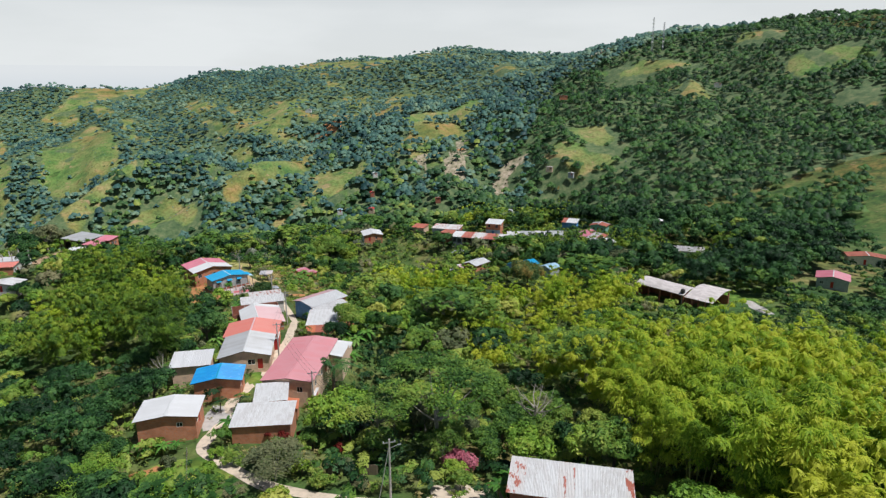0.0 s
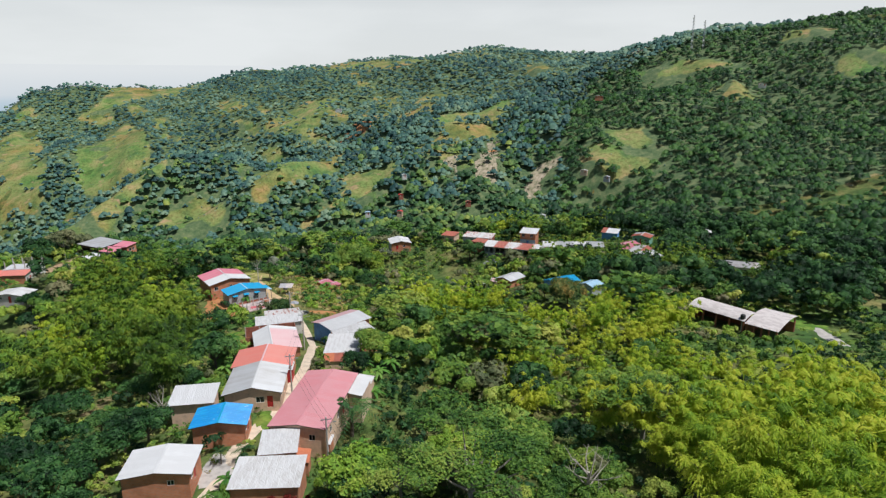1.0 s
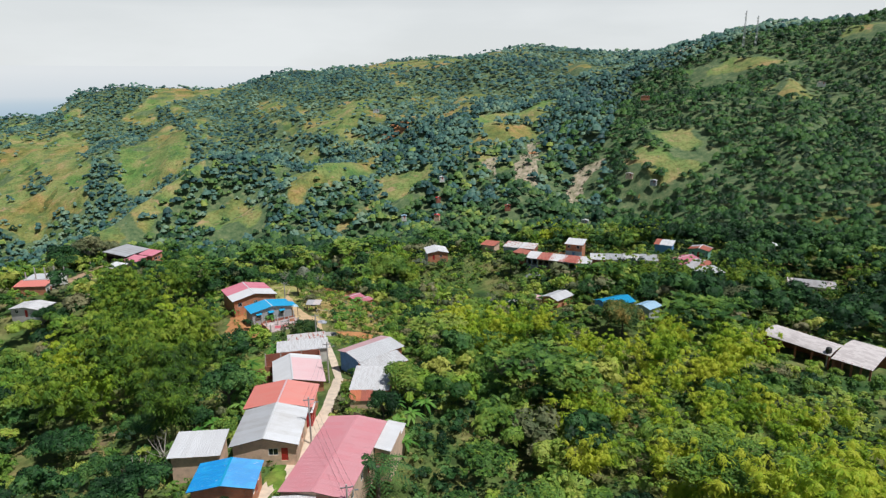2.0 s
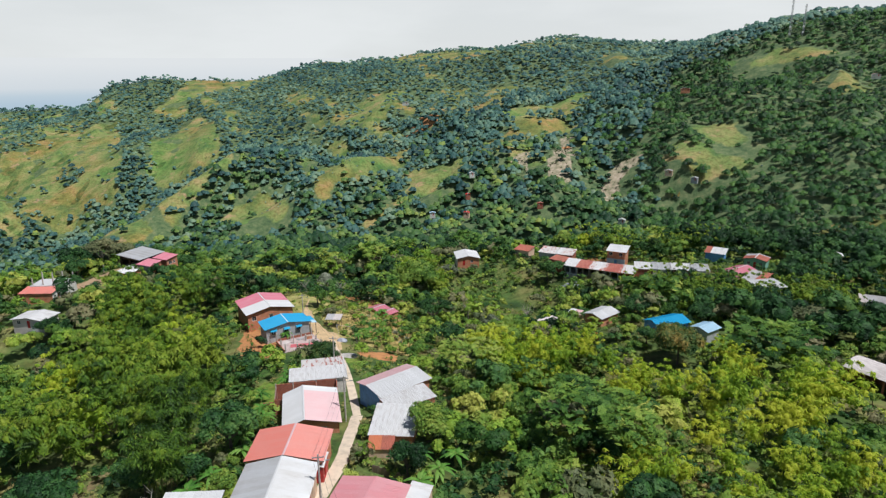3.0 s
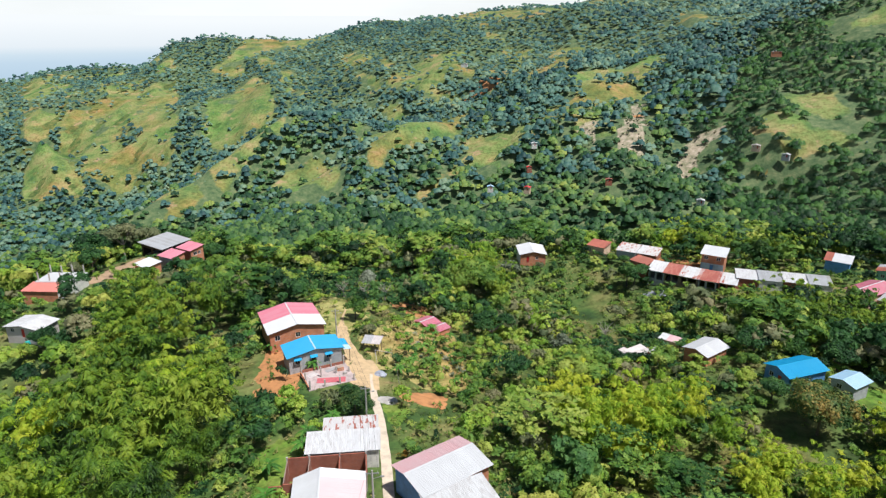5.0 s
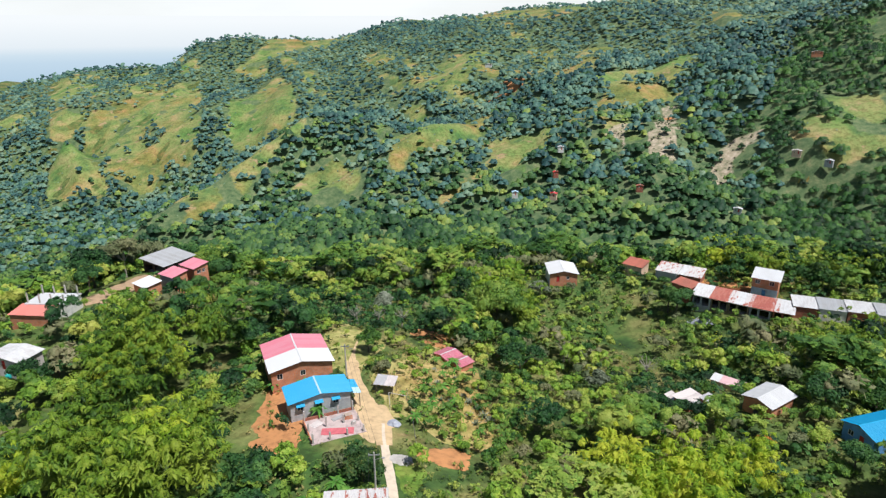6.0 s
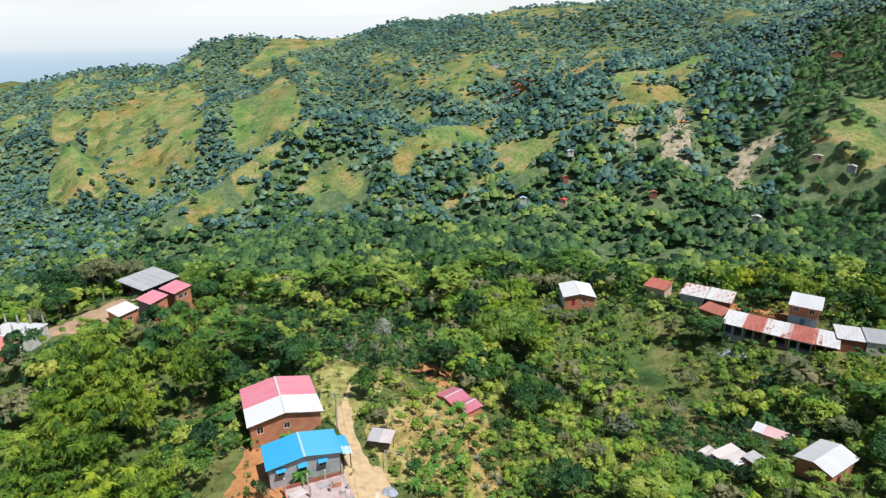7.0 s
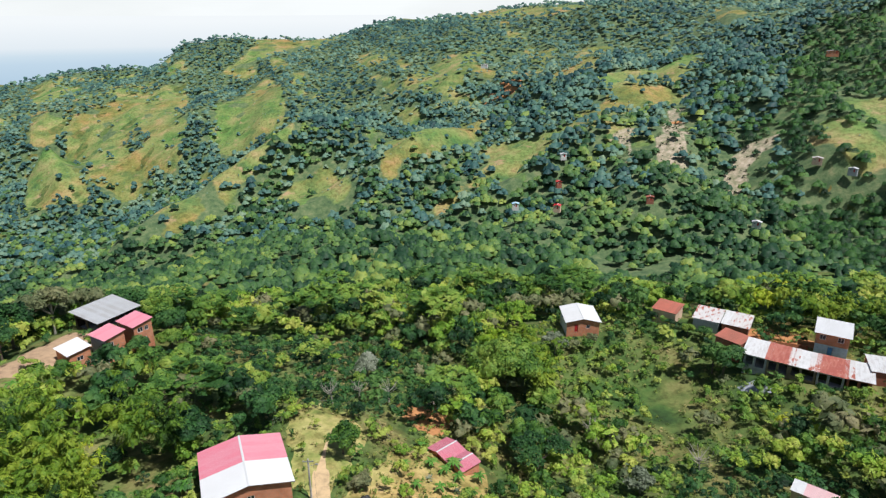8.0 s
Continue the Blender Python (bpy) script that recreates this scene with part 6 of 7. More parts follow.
# those nearest the lane stand singly, the rest is woodland
def nearness(px, py):
    """Distance from the stretch of plan that the village street and its groves take up."""
    best = 1e9
    for (ax, ay), (bx, by) in (((22, 58), (-20, 75)), ((-20, 75), (-42, 120))):
        t = min(1, max(0, ((px - ax) * (bx - ax) + (py - ay) * (by - ay)) / ((bx - ax) ** 2 + (by - ay) ** 2)))
        best = min(best, math.hypot(px - ax - t * (bx - ax), py - ay - t * (by - ay)))
    return best


gap = [nearness(p[0], p[1]) for p in plants]
order = sorted(range(NEAR_TREES), key=lambda i: gap[i])
single = set(order[:105])
rest = {}
for i in range(NEAR_TREES):
    px, py, pz, kind, size, turn = plants[i]
    s = int(prng.integers(0, 3))
    if i in single:
        single_plant(px, py, pz, str(kind), float(size), turn, s)
    else:
        rest.setdefault(str(kind), []).append((px, py, pz, str(kind) + ("" if gap[i] < (95 if "bamboo" not in str(kind) else 118) else "_far"), size, turn, s))
WOODS = {"lime": ("light_woodland", "yellow-green young woodland"), "dark": ("broadleaf_woodland", "dense dark green broadleaf woodland"), "mid": ("green_woodland", "mixed bright green woodland"), "olive": ("dry_woodland", "scattered dry olive trees"), "umbrella": ("shade_tree_stand", "stand of spreading shade trees"), "bamboo": ("bamboo_thicket", "thicket of feathery yellow-green bamboo"), "deep_bamboo": ("bamboo_thicket", "thicket of deep green drooping bamboo")}
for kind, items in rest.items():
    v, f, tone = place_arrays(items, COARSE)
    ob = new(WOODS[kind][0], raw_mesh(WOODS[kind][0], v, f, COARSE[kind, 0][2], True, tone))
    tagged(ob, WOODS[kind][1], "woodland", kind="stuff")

# undergrowth
x, y = jittered(prng, -150, 120, 35, 300, 2.4)
roll = prng.uniform(0, 1, len(x))
keep = (~inside(x, y, CLEAR) | (roll < 0.13)) & (lane_gap(x, y) > 2.2) & (roof_gap(x, y) > 1.2) & (roll < np.where(inside(x, y, COFFEE_LAND), 0.92, np.where(inside(x, y, SHRUB_LAND, 6), np.where(x < -24, 0.36, 0.7), np.where(lane_gap(x, y) < 26, 0.86, np.where(x > -20, 0.85, 0.34))))) & ~((np.hypot(x - 2, y) < 46) & (y < 44))
x, y = x[keep], y[keep]
z = land(x, y)
dark = inside(x, y, COFFEE_LAND) | (prng.uniform(0, 1, len(x)) < np.where(inside(x, y, SHRUB_LAND, 4), 0.06, 0.3))
for nm, label, kind, mask in (("shrubs", "mixed green shrubs and tall weeds", "shrub", ~dark), ("coffee_bushes", "dark glossy coffee bushes on the slopes", "coffee", dark)):
    items = [(x[i], y[i], z[i], kind, 0.6 + 1.7 * prng.beta(1.4, 2.2), prng.uniform(0, 360), int(prng.integers(0, 3))) for i in np.nonzero(mask)[0]]
    v, f, tone = place_arrays(items, COARSE)
    tagged(new(nm, raw_mesh(nm, v, f, COARSE[kind, 0][2], True, tone)), label, "bushes", kind="stuff")

# tall weeds and dry tufts between the bushes
x, y = jittered(prng, -74, 52, 44, 280, 1.35)
roll = prng.uniform(0, 1, len(x))
keep = (lane_gap(x, y) > 1.6) & (roof_gap(x, y) > 0.5) & (roll < np.where(inside(x, y, CLEAR, -1.5), 0.13, 0.66))
x, y = x[keep], y[keep]
z = land(x, y)
v, f, tone = place_arrays([(x[i], y[i], z[i], "weed", prng.uniform(0.6, 1.5), prng.uniform(0, 360), int(prng.integers(0, 3))) for i in range(len(x))], COARSE)
tagged(new("tall_weeds", raw_mesh("tall_weeds", v, f, LEAF_WEED, True, tone)), "green and straw-coloured tall weeds", "weeds", kind="stuff")

# pastures lie as sheets of grass over the dark undergrowth
def wooded(x, y):
    """Above zero where forest stands on the far hills outside the pastures: closed on the dark eastern hill and in the
    gullies, broken up by rough grass on the middle slopes."""
    clump = np.sin(x * 0.042 + 1.5 * np.sin(y * 0.031)) * np.sin(y * 0.037 + 1.3 * np.sin(x * 0.033)) + 0.6 * np.sin(x * 0.105 + 2 * np.sin(y * 0.06)) * np.sin(y * 0.096 + 1.7 * np.sin(x * 0.07))
    broken = np.where(x > 100, 1.6, np.where(y > 1080, 0.12, np.where(y > 640, -0.06, 0.85))) + np.where(x < -420, 0.6, 0.0)
    closed = within(np.ravel(x + 5 * np.sin(y * 0.13)), np.ravel(y + 5 * np.sin(x * 0.11)), THICKETS).reshape(np.shape(x))
    return 2.2 * closed + clump + broken + np.where((y < 700) & (x < -150), 0.35, 0.0) + (gullies(x, y) - 5) * 0.04 - folds(x, y) * 0.05


def grass_sheets():
    """The far hillsides: one sheet of ground whose value "grass" is high on pasture and low under the forest."""
    gx, gy = np.meshgrid(np.arange(-1240, 520, 6.5), np.arange(430, 1470, 6.5))
    shape = gx.shape
    wob = 4 * np.sin(gx * 0.11 + 1.7 * np.sin(gy * 0.07)) + 4 * np.sin(gy * 0.13 + gx * 0.05)
    away = np.arctan2(gx + 10, gy - 40)
    grass = (wooded(gx, gy) < 0.2) & (gy > 520)
    for back in (0.0, 0.014, 0.028):
        grass |= within((gx + wob + np.sin(away) * back * (gy - 100)).ravel(), (gy - wob + np.cos(away) * back * (gy - 100)).ravel(), PASTURES).reshape(shape)
    grass = (grass & (wooded(gx, gy) < 1.9)).astype(float)
    for _ in range(2):
        pad = np.pad(grass, 1, mode="edge")
        grass = (pad[:-2, 1:-1] + pad[2:, 1:-1] + pad[1:-1, :-2] + pad[1:-1, 2:] + 2 * grass) / 6
    idx = np.arange(gx.size).reshape(shape)
    f = np.stack([idx[:-1, :-1], idx[:-1, 1:], idx[1:, 1:], idx[1:, :-1]], -1).reshape(-1, 4)
    rim = np.minimum(np.minimum(gx - gx.min(), gx.max() - gx), np.minimum(gy - gy.min(), gy.max() - gy))
    v = np.column_stack([gx.ravel(), gy.ravel(), (land(gx, gy) + np.where(rim < 1, -6.0, 0.8)).ravel()])
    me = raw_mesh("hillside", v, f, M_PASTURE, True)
    me.attributes.new("grass", "FLOAT", "POINT").data.foreach_set("value", grass.ravel().astype(np.float32))
    stubble = within((gx + 0.5 * wob).ravel(), (gy + 0.5 * wob).ravel(), SCARS[:3]) * 0.55
    me.attributes.new("stubble", "FLOAT", "POINT").data.foreach_set("value", stubble.astype(np.float32))
    tagged(new("hillside", me), "far hillsides of dry and green pasture and rough undergrowth", "hillside", kind="structure")


grass_sheets()

# the far hills: trees fill the gullies, pasture keeps the crests
hx, hy = jittered(prng, -960, 560, 290, 960, 7.3)
fx, fy = jittered(prng, -1250, 700, 960, 1640, 9.6)
x, y = np.concatenate([hx, fx]), np.concatenate([hy, fy])
bearing = np.arctan2(x + 10, y - 40)
wedge = (bearing > -0.92) & (bearing < 0.74) & ((y > 330) | (x < -230) | (x > 180))
woody = wooded(x, y) + prng.normal(size=len(x)) * 0.2
bare = np.zeros(len(x), bool)
for back in (0.0, 0.014, 0.028):
    bare |= within(x + np.sin(bearing) * back * (y - 100) + prng.normal(size=len(x)) * 3, y + np.cos(bearing) * back * (y - 100) + prng.normal(size=len(x)) * 3, PASTURES + SCARS)
lone = prng.uniform(0, 1, len(x))
closed = within(x + prng.normal(size=len(x)) * 7 + 5 * np.sin(y * 0.13), y + prng.normal(size=len(x)) * 7 + 5 * np.sin(x * 0.11), THICKETS)
keep = wedge & np.where(bare & ~closed, lone < 0.035, ((woody > 0) & (lone < 0.95)) | (lone < 0.03)) & (roof_gap(x, y) > 5)
x, y, stand = x[keep], y[keep], closed[keep]
z = land(x, y)
sx, sy = jittered(prng, -1000, 320, 430, 1100, 9.0)
ok = (within(sx, sy, PASTURES) | ((wooded(sx, sy) < 0.1) & (sy > 520))) & (prng.uniform(0, 1, len(sx)) < 0.30 + 0.25 * np.sin(sx * 0.05) * np.sin(sy * 0.06))
sx, sy = sx[ok], sy[ok]
sz = land(sx, sy)
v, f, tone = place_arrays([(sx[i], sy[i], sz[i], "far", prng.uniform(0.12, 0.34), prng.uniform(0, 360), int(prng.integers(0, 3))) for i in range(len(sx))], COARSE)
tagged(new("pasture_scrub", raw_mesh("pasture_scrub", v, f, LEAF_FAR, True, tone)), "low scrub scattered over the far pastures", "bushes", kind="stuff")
items = [(x[i], y[i], z[i] - 1.0, "hill" if y[i] < 620 else "far" if y[i] < 960 else "crest", (0.42 + 0.95 * prng.beta(1.6, 3.2)) * (1.75 if y[i] > 960 else 1.6) * (1.12 if stand[i] else 1.0), prng.uniform(0, 360), int(prng.integers(0, 3))) for i in range(len(x))]
mixed = [q[1] < 540 + 330 * ((q[0] * 0.137 + q[1] * 0.291) % 1) ** 2 for q in items]
near_items, items = [q for q, m in zip(items, mixed) if m], [q for q, m in zip(items, mixed) if not m]
# Eastern trees take the dark leaf colour in place of a cloud's shadow.
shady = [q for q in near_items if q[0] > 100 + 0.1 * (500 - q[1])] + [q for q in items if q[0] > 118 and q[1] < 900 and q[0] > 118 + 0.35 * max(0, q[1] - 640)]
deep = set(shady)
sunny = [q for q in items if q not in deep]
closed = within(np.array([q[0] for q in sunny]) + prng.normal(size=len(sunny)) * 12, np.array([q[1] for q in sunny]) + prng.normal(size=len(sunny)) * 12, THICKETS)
for nm, label, mat, group in (("valley_forest", "mixed green forest in the valley below the hills", LEAF_VALLEY, [q for q in near_items if q not in deep]), ("evergreen_forest", "dense eastern hill forest, cloud shadow put in as dark leaves", LEAF_DARK, shady), ("hollow_forest", "closed forest in hollows of the distant hills, tinted haze blue", LEAF_HOLLOW, [q for q, c in zip(sunny, closed) if c]), ("hill_forest", "open green forest scattered over the distant hills", LEAF_FAR, [q for q, c in zip(sunny, closed) if not c])):
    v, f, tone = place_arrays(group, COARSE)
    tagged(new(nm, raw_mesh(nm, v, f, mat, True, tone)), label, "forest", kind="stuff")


# ---- the lane ----
def ribbon(name, line, width, lift, mat, label, wobble=0.25, kind="structure", taper=0.0):
    pts = []
    for a, b in zip(line, line[1:]):
        n = max(2, int(np.hypot(*(b - a)) / 1.2))
        pts += [a + (b - a) * i / n for i in range(n)]
    pts.append(line[-1])
    pts = np.array(pts)
    for _ in range(3):
        pts[1:-1] = (pts[:-2] + pts[1:-1] * 2 + pts[2:]) / 4
    d = unit(np.gradient(pts, axis=0))
    side = np.stack([-d[:, 1], d[:, 0]], 1)
    rr = np.random.default_rng(5)
    w = width / 2 + np.convolve(rr.normal(size=len(pts)) * wobble, np.ones(5) / 5, "same")
    run = np.linspace(0, 1, len(pts))
    w = np.maximum(0.2, w * np.where(run > 1 - taper, np.sqrt(np.clip((1 - run) / max(taper, 1e-6), 0, 1)), 1.0))
    rows = []
    for s in (-1, -0.5, 0, 0.5, 1):
        q = pts + side * (w * s)[:, None]
        rows.append(np.column_stack([q, land(q[:, 0], q[:, 1]) + lift - 0.03 * abs(s)]))
    v = np.stack(rows, 1).reshape(-1, 3)
    f = [(i * 5 + j, i * 5 + j + 1, (i + 1) * 5 + j + 1, (i + 1) * 5 + j) for i in range(len(pts) - 1) for j in range(4)]
    ob = new(name, raw_mesh(name, v, f, mat, True))
    tagged(ob, label, "lane", kind=kind)
    return ob


ribbon("road", LANE[:10], 2.2, 0.12, M_PATH, "pale dusty concrete village lane")
ribbon("path", LANE[9:14], 1.5, 0.115, M_PATH, "narrow pale footpath along the ridge", 0.15)
ribbon("track", LANE[12:], 3.0, 0.11, M_TRACK, "sandy dirt track beside the slab", 0.4, taper=0.45)


def drape(name, label, cx, cy, a, b, turn, mat, lift=0.07, seed=0, category="ground cover"):
    """A patch of soil, lawn or yard with an uneven edge, lying on the ground."""
    rings, spokes = 7, 64
    rr = np.random.default_rng(seed + 50)
    edge = 1 + 0.16 * np.sin(np.arange(spokes) * 0.2945 + seed) + 0.07 * np.sin(np.arange(spokes) * 0.785 + 2 * seed) + rr.normal(size=spokes) * 0.035
    c, s = math.cos(radians(turn)), math.sin(radians(turn))
    pts = [(cx, cy)]
    for i in range(1, rings + 1):
        for j in range(spokes):
            ang, k = 2 * math.pi * j / spokes, i / rings * edge[j]
            u, v = a * k * math.cos(ang), b * k * math.sin(ang)
            pts.append((cx + u * c - v * s, cy + u * s + v * c))
    pts = np.array(pts)
    fade = np.concatenate([[lift], np.repeat(lift * (1 - 0.9 * (np.arange(1, rings + 1) / rings) ** 4), spokes)])
    v = np.column_stack([pts, land(pts[:, 0], pts[:, 1]) + fade])
    f = []
    for j in range(spokes):
        k = (j + 1) % spokes
        f.append((0, 1 + j, 1 + k, 1 + k))
        for i in range(rings - 1):
            f.append((1 + i * spokes + j, 1 + (i + 1) * spokes + j, 1 + (i + 1) * spokes + k, 1 + i * spokes + k))
    tri = [q[:3] for q in f if q[2] == q[3]]
    quad = [q for q in f if q[2] != q[3]]
    me = bpy.data.meshes.new(name)
    me.from_pydata([tuple(p) for p in v], [], tri + quad)
    me.materials.append(mat)
    me.polygons.foreach_set("use_smooth", np.ones(len(me.polygons), bool))
    tagged(new(name, me), label, category, kind="structure")


drape("lawn", "dry yellow lawn behind the large brick house", -60.0, 202.5, 6.4, 14, 25, M_DRYGRASS, 0.1, seed=1)
drape("yard", "sandy yard where the lane widens", -45.5, 174.5, 3.4, 7.5, 28, M_TRACK, 0.10, seed=2)
drape("soil_bank", "bare orange clay bank below the blue-roofed house", -62.5, 173.0, 4.2, 8.5, 30, M_SOIL, 0.16, seed=3)
drape("soil_bank", "bare orange clay at the foot of the slab", -58.5, 165.0, 4.2, 4.0, 10, M_SOIL, 0.16, seed=4)
drape("soil_bank", "cut terrace of orange clay beside the path", -30.6, 168.0, 4.4, 3.0, 20, M_SOIL, 0.18, seed=5)
drape("soil_bank", "eroded pinkish clay cut above the garden house", -46.5, 222, 5.5, 6.5, 20, M_SOIL, seed=6)
drape("yard", "dirt track between the hilltop houses", -129.5, 216, 6.2, 12, -14, M_DIRT, 0.3, seed=7)
drape("lawn", "bright green grass at the edge of the grove", -122, 199.5, 4.5, 7.0, 0, M_LAWN, 0.3, seed=8)
drape("yard", "orange earth yard behind the row of houses", 29.5, 270.0, 10, 4.0, -27, M_SOIL, 0.12, seed=9)
drape("road_bend", "sandy track beside the vaulted hall", 98, 150, 1.8, 9, -8, M_CONCRETE, 0.1, seed=10)
drape("lawn", "green grass bank at the end of the vaulted hall", 98, 163, 5, 9, 20, M_LAWN, 0.1, seed=34)
drape("lawn", "mown grass below the light blue roof", 50.5, 183, 11, 5.5, 22, M_LAWN, seed=11)
drape("lawn", "rough grass with a bare clay patch below the lane", -30, 65.0, 9.5, 5.0, 8, M_LAWN, 0.1, seed=12)
drape("soil_bank", "bare clay slip in the rough grass", -36.5, 66.0, 2.6, 1.6, 20, M_SOIL, 0.14, seed=13)
drape("yard", "sandy yard beside the long shed", 7.5, 52, 5, 5, 0, M_PATH, 0.1, seed=14)
drape("yard", "pale concrete forecourt beside the white-roofed house", -30.5, 81, 2.6, 4.0, 10, M_CONCRETE, 0.13, seed=15)
drape("lawn", "small green lawn between the blue and grey roofs", -27.9, 96.0, 1.5, 4.5, 6, M_LAWN, 0.16, seed=16)
drape("garden_soil", "dry grass slope above the garden house", -38, 192, 11, 21, 16, M_DRYGRASS, 0.05, seed=17)
drape("lawn", "bright green grass behind the roofless house", -47.5, 141, 4.0, 9.0, 14, M_LAWN, 0.06, seed=31)
drape("lawn", "green verge beside the footpath", -34.5, 160.5, 2.2, 5.0, 20, M_LAWN, 0.05, seed=32)
drape("soil_bank", "cleared red field on the far slope", -120, 900, 30, 30, 20, M_SOIL, 1.4, seed=18)
drape("soil_bank", "bare summit slope below the masts", 280, 958, 20, 26, 20, M_PATH, 1.4, seed=19)
drape("soil_bank", "clay slip at the head of the cleared plot", 57, 694, 7, 8, 0, M_SOIL, 1.3, seed=20)
# trees that hide the corners of the outlying houses
TREES_BY_HOUSES = [("olive", -140.0, 230.0, 1.9), ("dark", -145.0, 223.0, 1.7), ("olive", -139.5, 239.0, 1.7), ("dark", -132.0, 247.0, 1.6), ("mid", -123.0, 246.0, 1.5), ("olive", -149.0, 231.0, 2.0), ("dark", -137.5, 213.5, 1.15), ("dark", -115.0, 238.5, 1.1), ("mid", -110.0, 232.0, 1.0), ("dark", -112.0, 224.0, 0.9), ("mid", -142.0, 214.0, 1.1), ("olive", -139.0, 208.0, 0.9), ("mid", 69.5, 154.5, 0.52), ("lime", 73.0, 150.5, 0.5), ("mid", 76.0, 146.5, 0.5), ("lime", 65.0, 160.0, 0.5), ("lime", 79.0, 143.5, 0.42), ("mid", 83.0, 141.0, 0.4), ("lime", 71.5, 146.0, 0.6), ("dark", -116.5, 173.0, 0.9), ("mid", -118.5, 169.5, 0.8), ("dark", -112.0, 176.0, 0.9), ("dark", 31.5, 178.5, 0.8), ("lime", 28.0, 184.0, 0.7), ("dark", 45.0, 176.5, 0.4), ("dark", 33.0, 197.5, 1.1), ("mid", 41.0, 197.0, 1.0), ("dark", 48.0, 194.0, 1.0), ("olive", 16.5, 188.0, 0.4), ("dark", 11.5, 191.0, 0.45), ("lime", 18.5, 189.0, 0.35), ("dark", 4.0, 194.0, 0.8), ("mid", 14.5, 203.5, 0.6), ("lime", 22.0, 204.0, 0.5), ("dark", 8.5, 194.5, 0.5), ("mid", 30.0, 190.5, 0.7),
                   ("dark", 14.6, 254.8, 1.25), ("mid", 22.0, 249.8, 0.42), ("lime", 27.0, 247.4, 0.4), ("dark", 32.0, 246.2, 0.45), ("mid", 37.5, 244.4, 0.45), ("dark", 44.0, 244.6, 0.5), ("mid", 9.0, 270.5, 0.6), ("dark", 12.5, 268.5, 0.55), ("olive", -14.0, 266.0, 0.6), ("mid", -20.5, 265.0, 0.5), ("dark", 66.0, 230.0, 0.6), ("dark", 71.0, 221.0, 0.6), ("mid", 84.0, 222.0, 0.6)]

# rows of young trees on the cleared plots
x, y = jittered(prng, 0, 122, 532, 712, 6.0)
ok = within(x, y, SCARS)
x, y = x[ok], y[ok]
z = land(x, y)
items = [(x[i], y[i], z[i], "shrub", prng.uniform(0.8, 1.7), prng.uniform(0, 360), int(prng.integers(0, 3))) for i in range(len(x))]
v, f, tone = place_arrays(items, COARSE)
tagged(new("plot_shrubs", raw_mesh("plot_shrubs", v, f, LEAF_OLIVE, True, tone)), "rows of young shrubs on the cleared plots", "bushes", kind="stuff")


# ---- single plants by the houses ----
def plant(kind, px, py, size, s=0, turn=0.0):
    return single_plant(px, py, land1(px, py), kind, size, turn, s)


for k, (px, py, size) in enumerate([(-42.5, 72.2, 0.8), (-41.2, 70.6, 0.7), (-39.6, 72.0, 0.7), (-38.0, 70.8, 0.75), (-36.6, 71.8, 0.7), (-35.2, 70.6, 0.8), (-33.6, 71.4, 0.65), (-27.4, 76.4, 0.9), (-26.2, 78.6, 0.8), (-44.5, 106, 1.3), (-43.0, 110, 1.2), (-45.5, 112, 1.2), (-41.5, 117, 1.1), (-43.5, 121, 1.3), (-45.5, 125, 1.2), (-42.5, 128.5, 1.1), (-44.5, 132, 1.1), (-12.0, 80.5, 1.2), (-10.5, 83.5, 1.1), (-9.2, 87.0, 1.2), (-11.5, 90.0, 1.0), (-7.5, 79.0, 1.2), (-13.4, 100.5, 1.1), (-11.0, 106.0, 1.2), (-13.2, 110.5, 1.3), (-11.0, 114.5, 1.2), (-14.2, 117.5, 1.1), (-9.0, 119.0, 1.2), (-54.4, 172.2, 0.9), (-67.2, 180.2, 0.9), (-61.2, 181.2, 0.9), (-38, 176, 0.8), (-36.5, 181, 0.9), (-43.4, 206.8, 0.8), (-37.6, 204.6, 0.9), (-36.5, 190, 0.9), (-33, 186, 0.8), (-73.5, 196, 0.9), (-75, 190, 1.0), (-76, 186, 0.9), (-124, 203, 0.9), (-126, 190, 1.0), (-122, 206, 0.8), (11.5, 52.5, 1.0), (13.0, 54.0, 1.1), (20, 205, 0.9), (30, 194, 0.9), (28, 200, 0.8), (-40.5, 150.5, 1.0), (-43, 153, 1.0), (-45.5, 148, 1.0), (-44.5, 144, 1.1), (-47.5, 139, 1.0)]):
    plant("banana", px, py, size, k % 3, k * 47.0)
for k, (kind, px, py, size) in enumerate(TREES_BY_HOUSES):
    plant(kind, px, py, size, k % 3, k * 71.0)


for k, (px, py, size) in enumerate([(-41.0, 203.0, 1.0), (-38.6, 202.4, 0.9), (-36.0, 201.6, 1.0), (-44.8, 200.4, 0.8), (-41.5, 196.0, 0.8), (-38.0, 197.0, 0.9), (-34.6, 195.0, 0.9), (-40.0, 188.6, 0.8), (-37.0, 184.6, 0.9), (-32.0, 181.0, 0.9), (-29.6, 192.0, 0.9), (-42.6, 184.0, 0.7), (-34.0, 176.4, 0.9), (-30.0, 174.0, 0.8), (-27.0, 178.6, 0.9), (-33.0, 203.6, 1.0)]):
    plant("banana", px, py, size * 0.72, k % 3, k * 61.0)


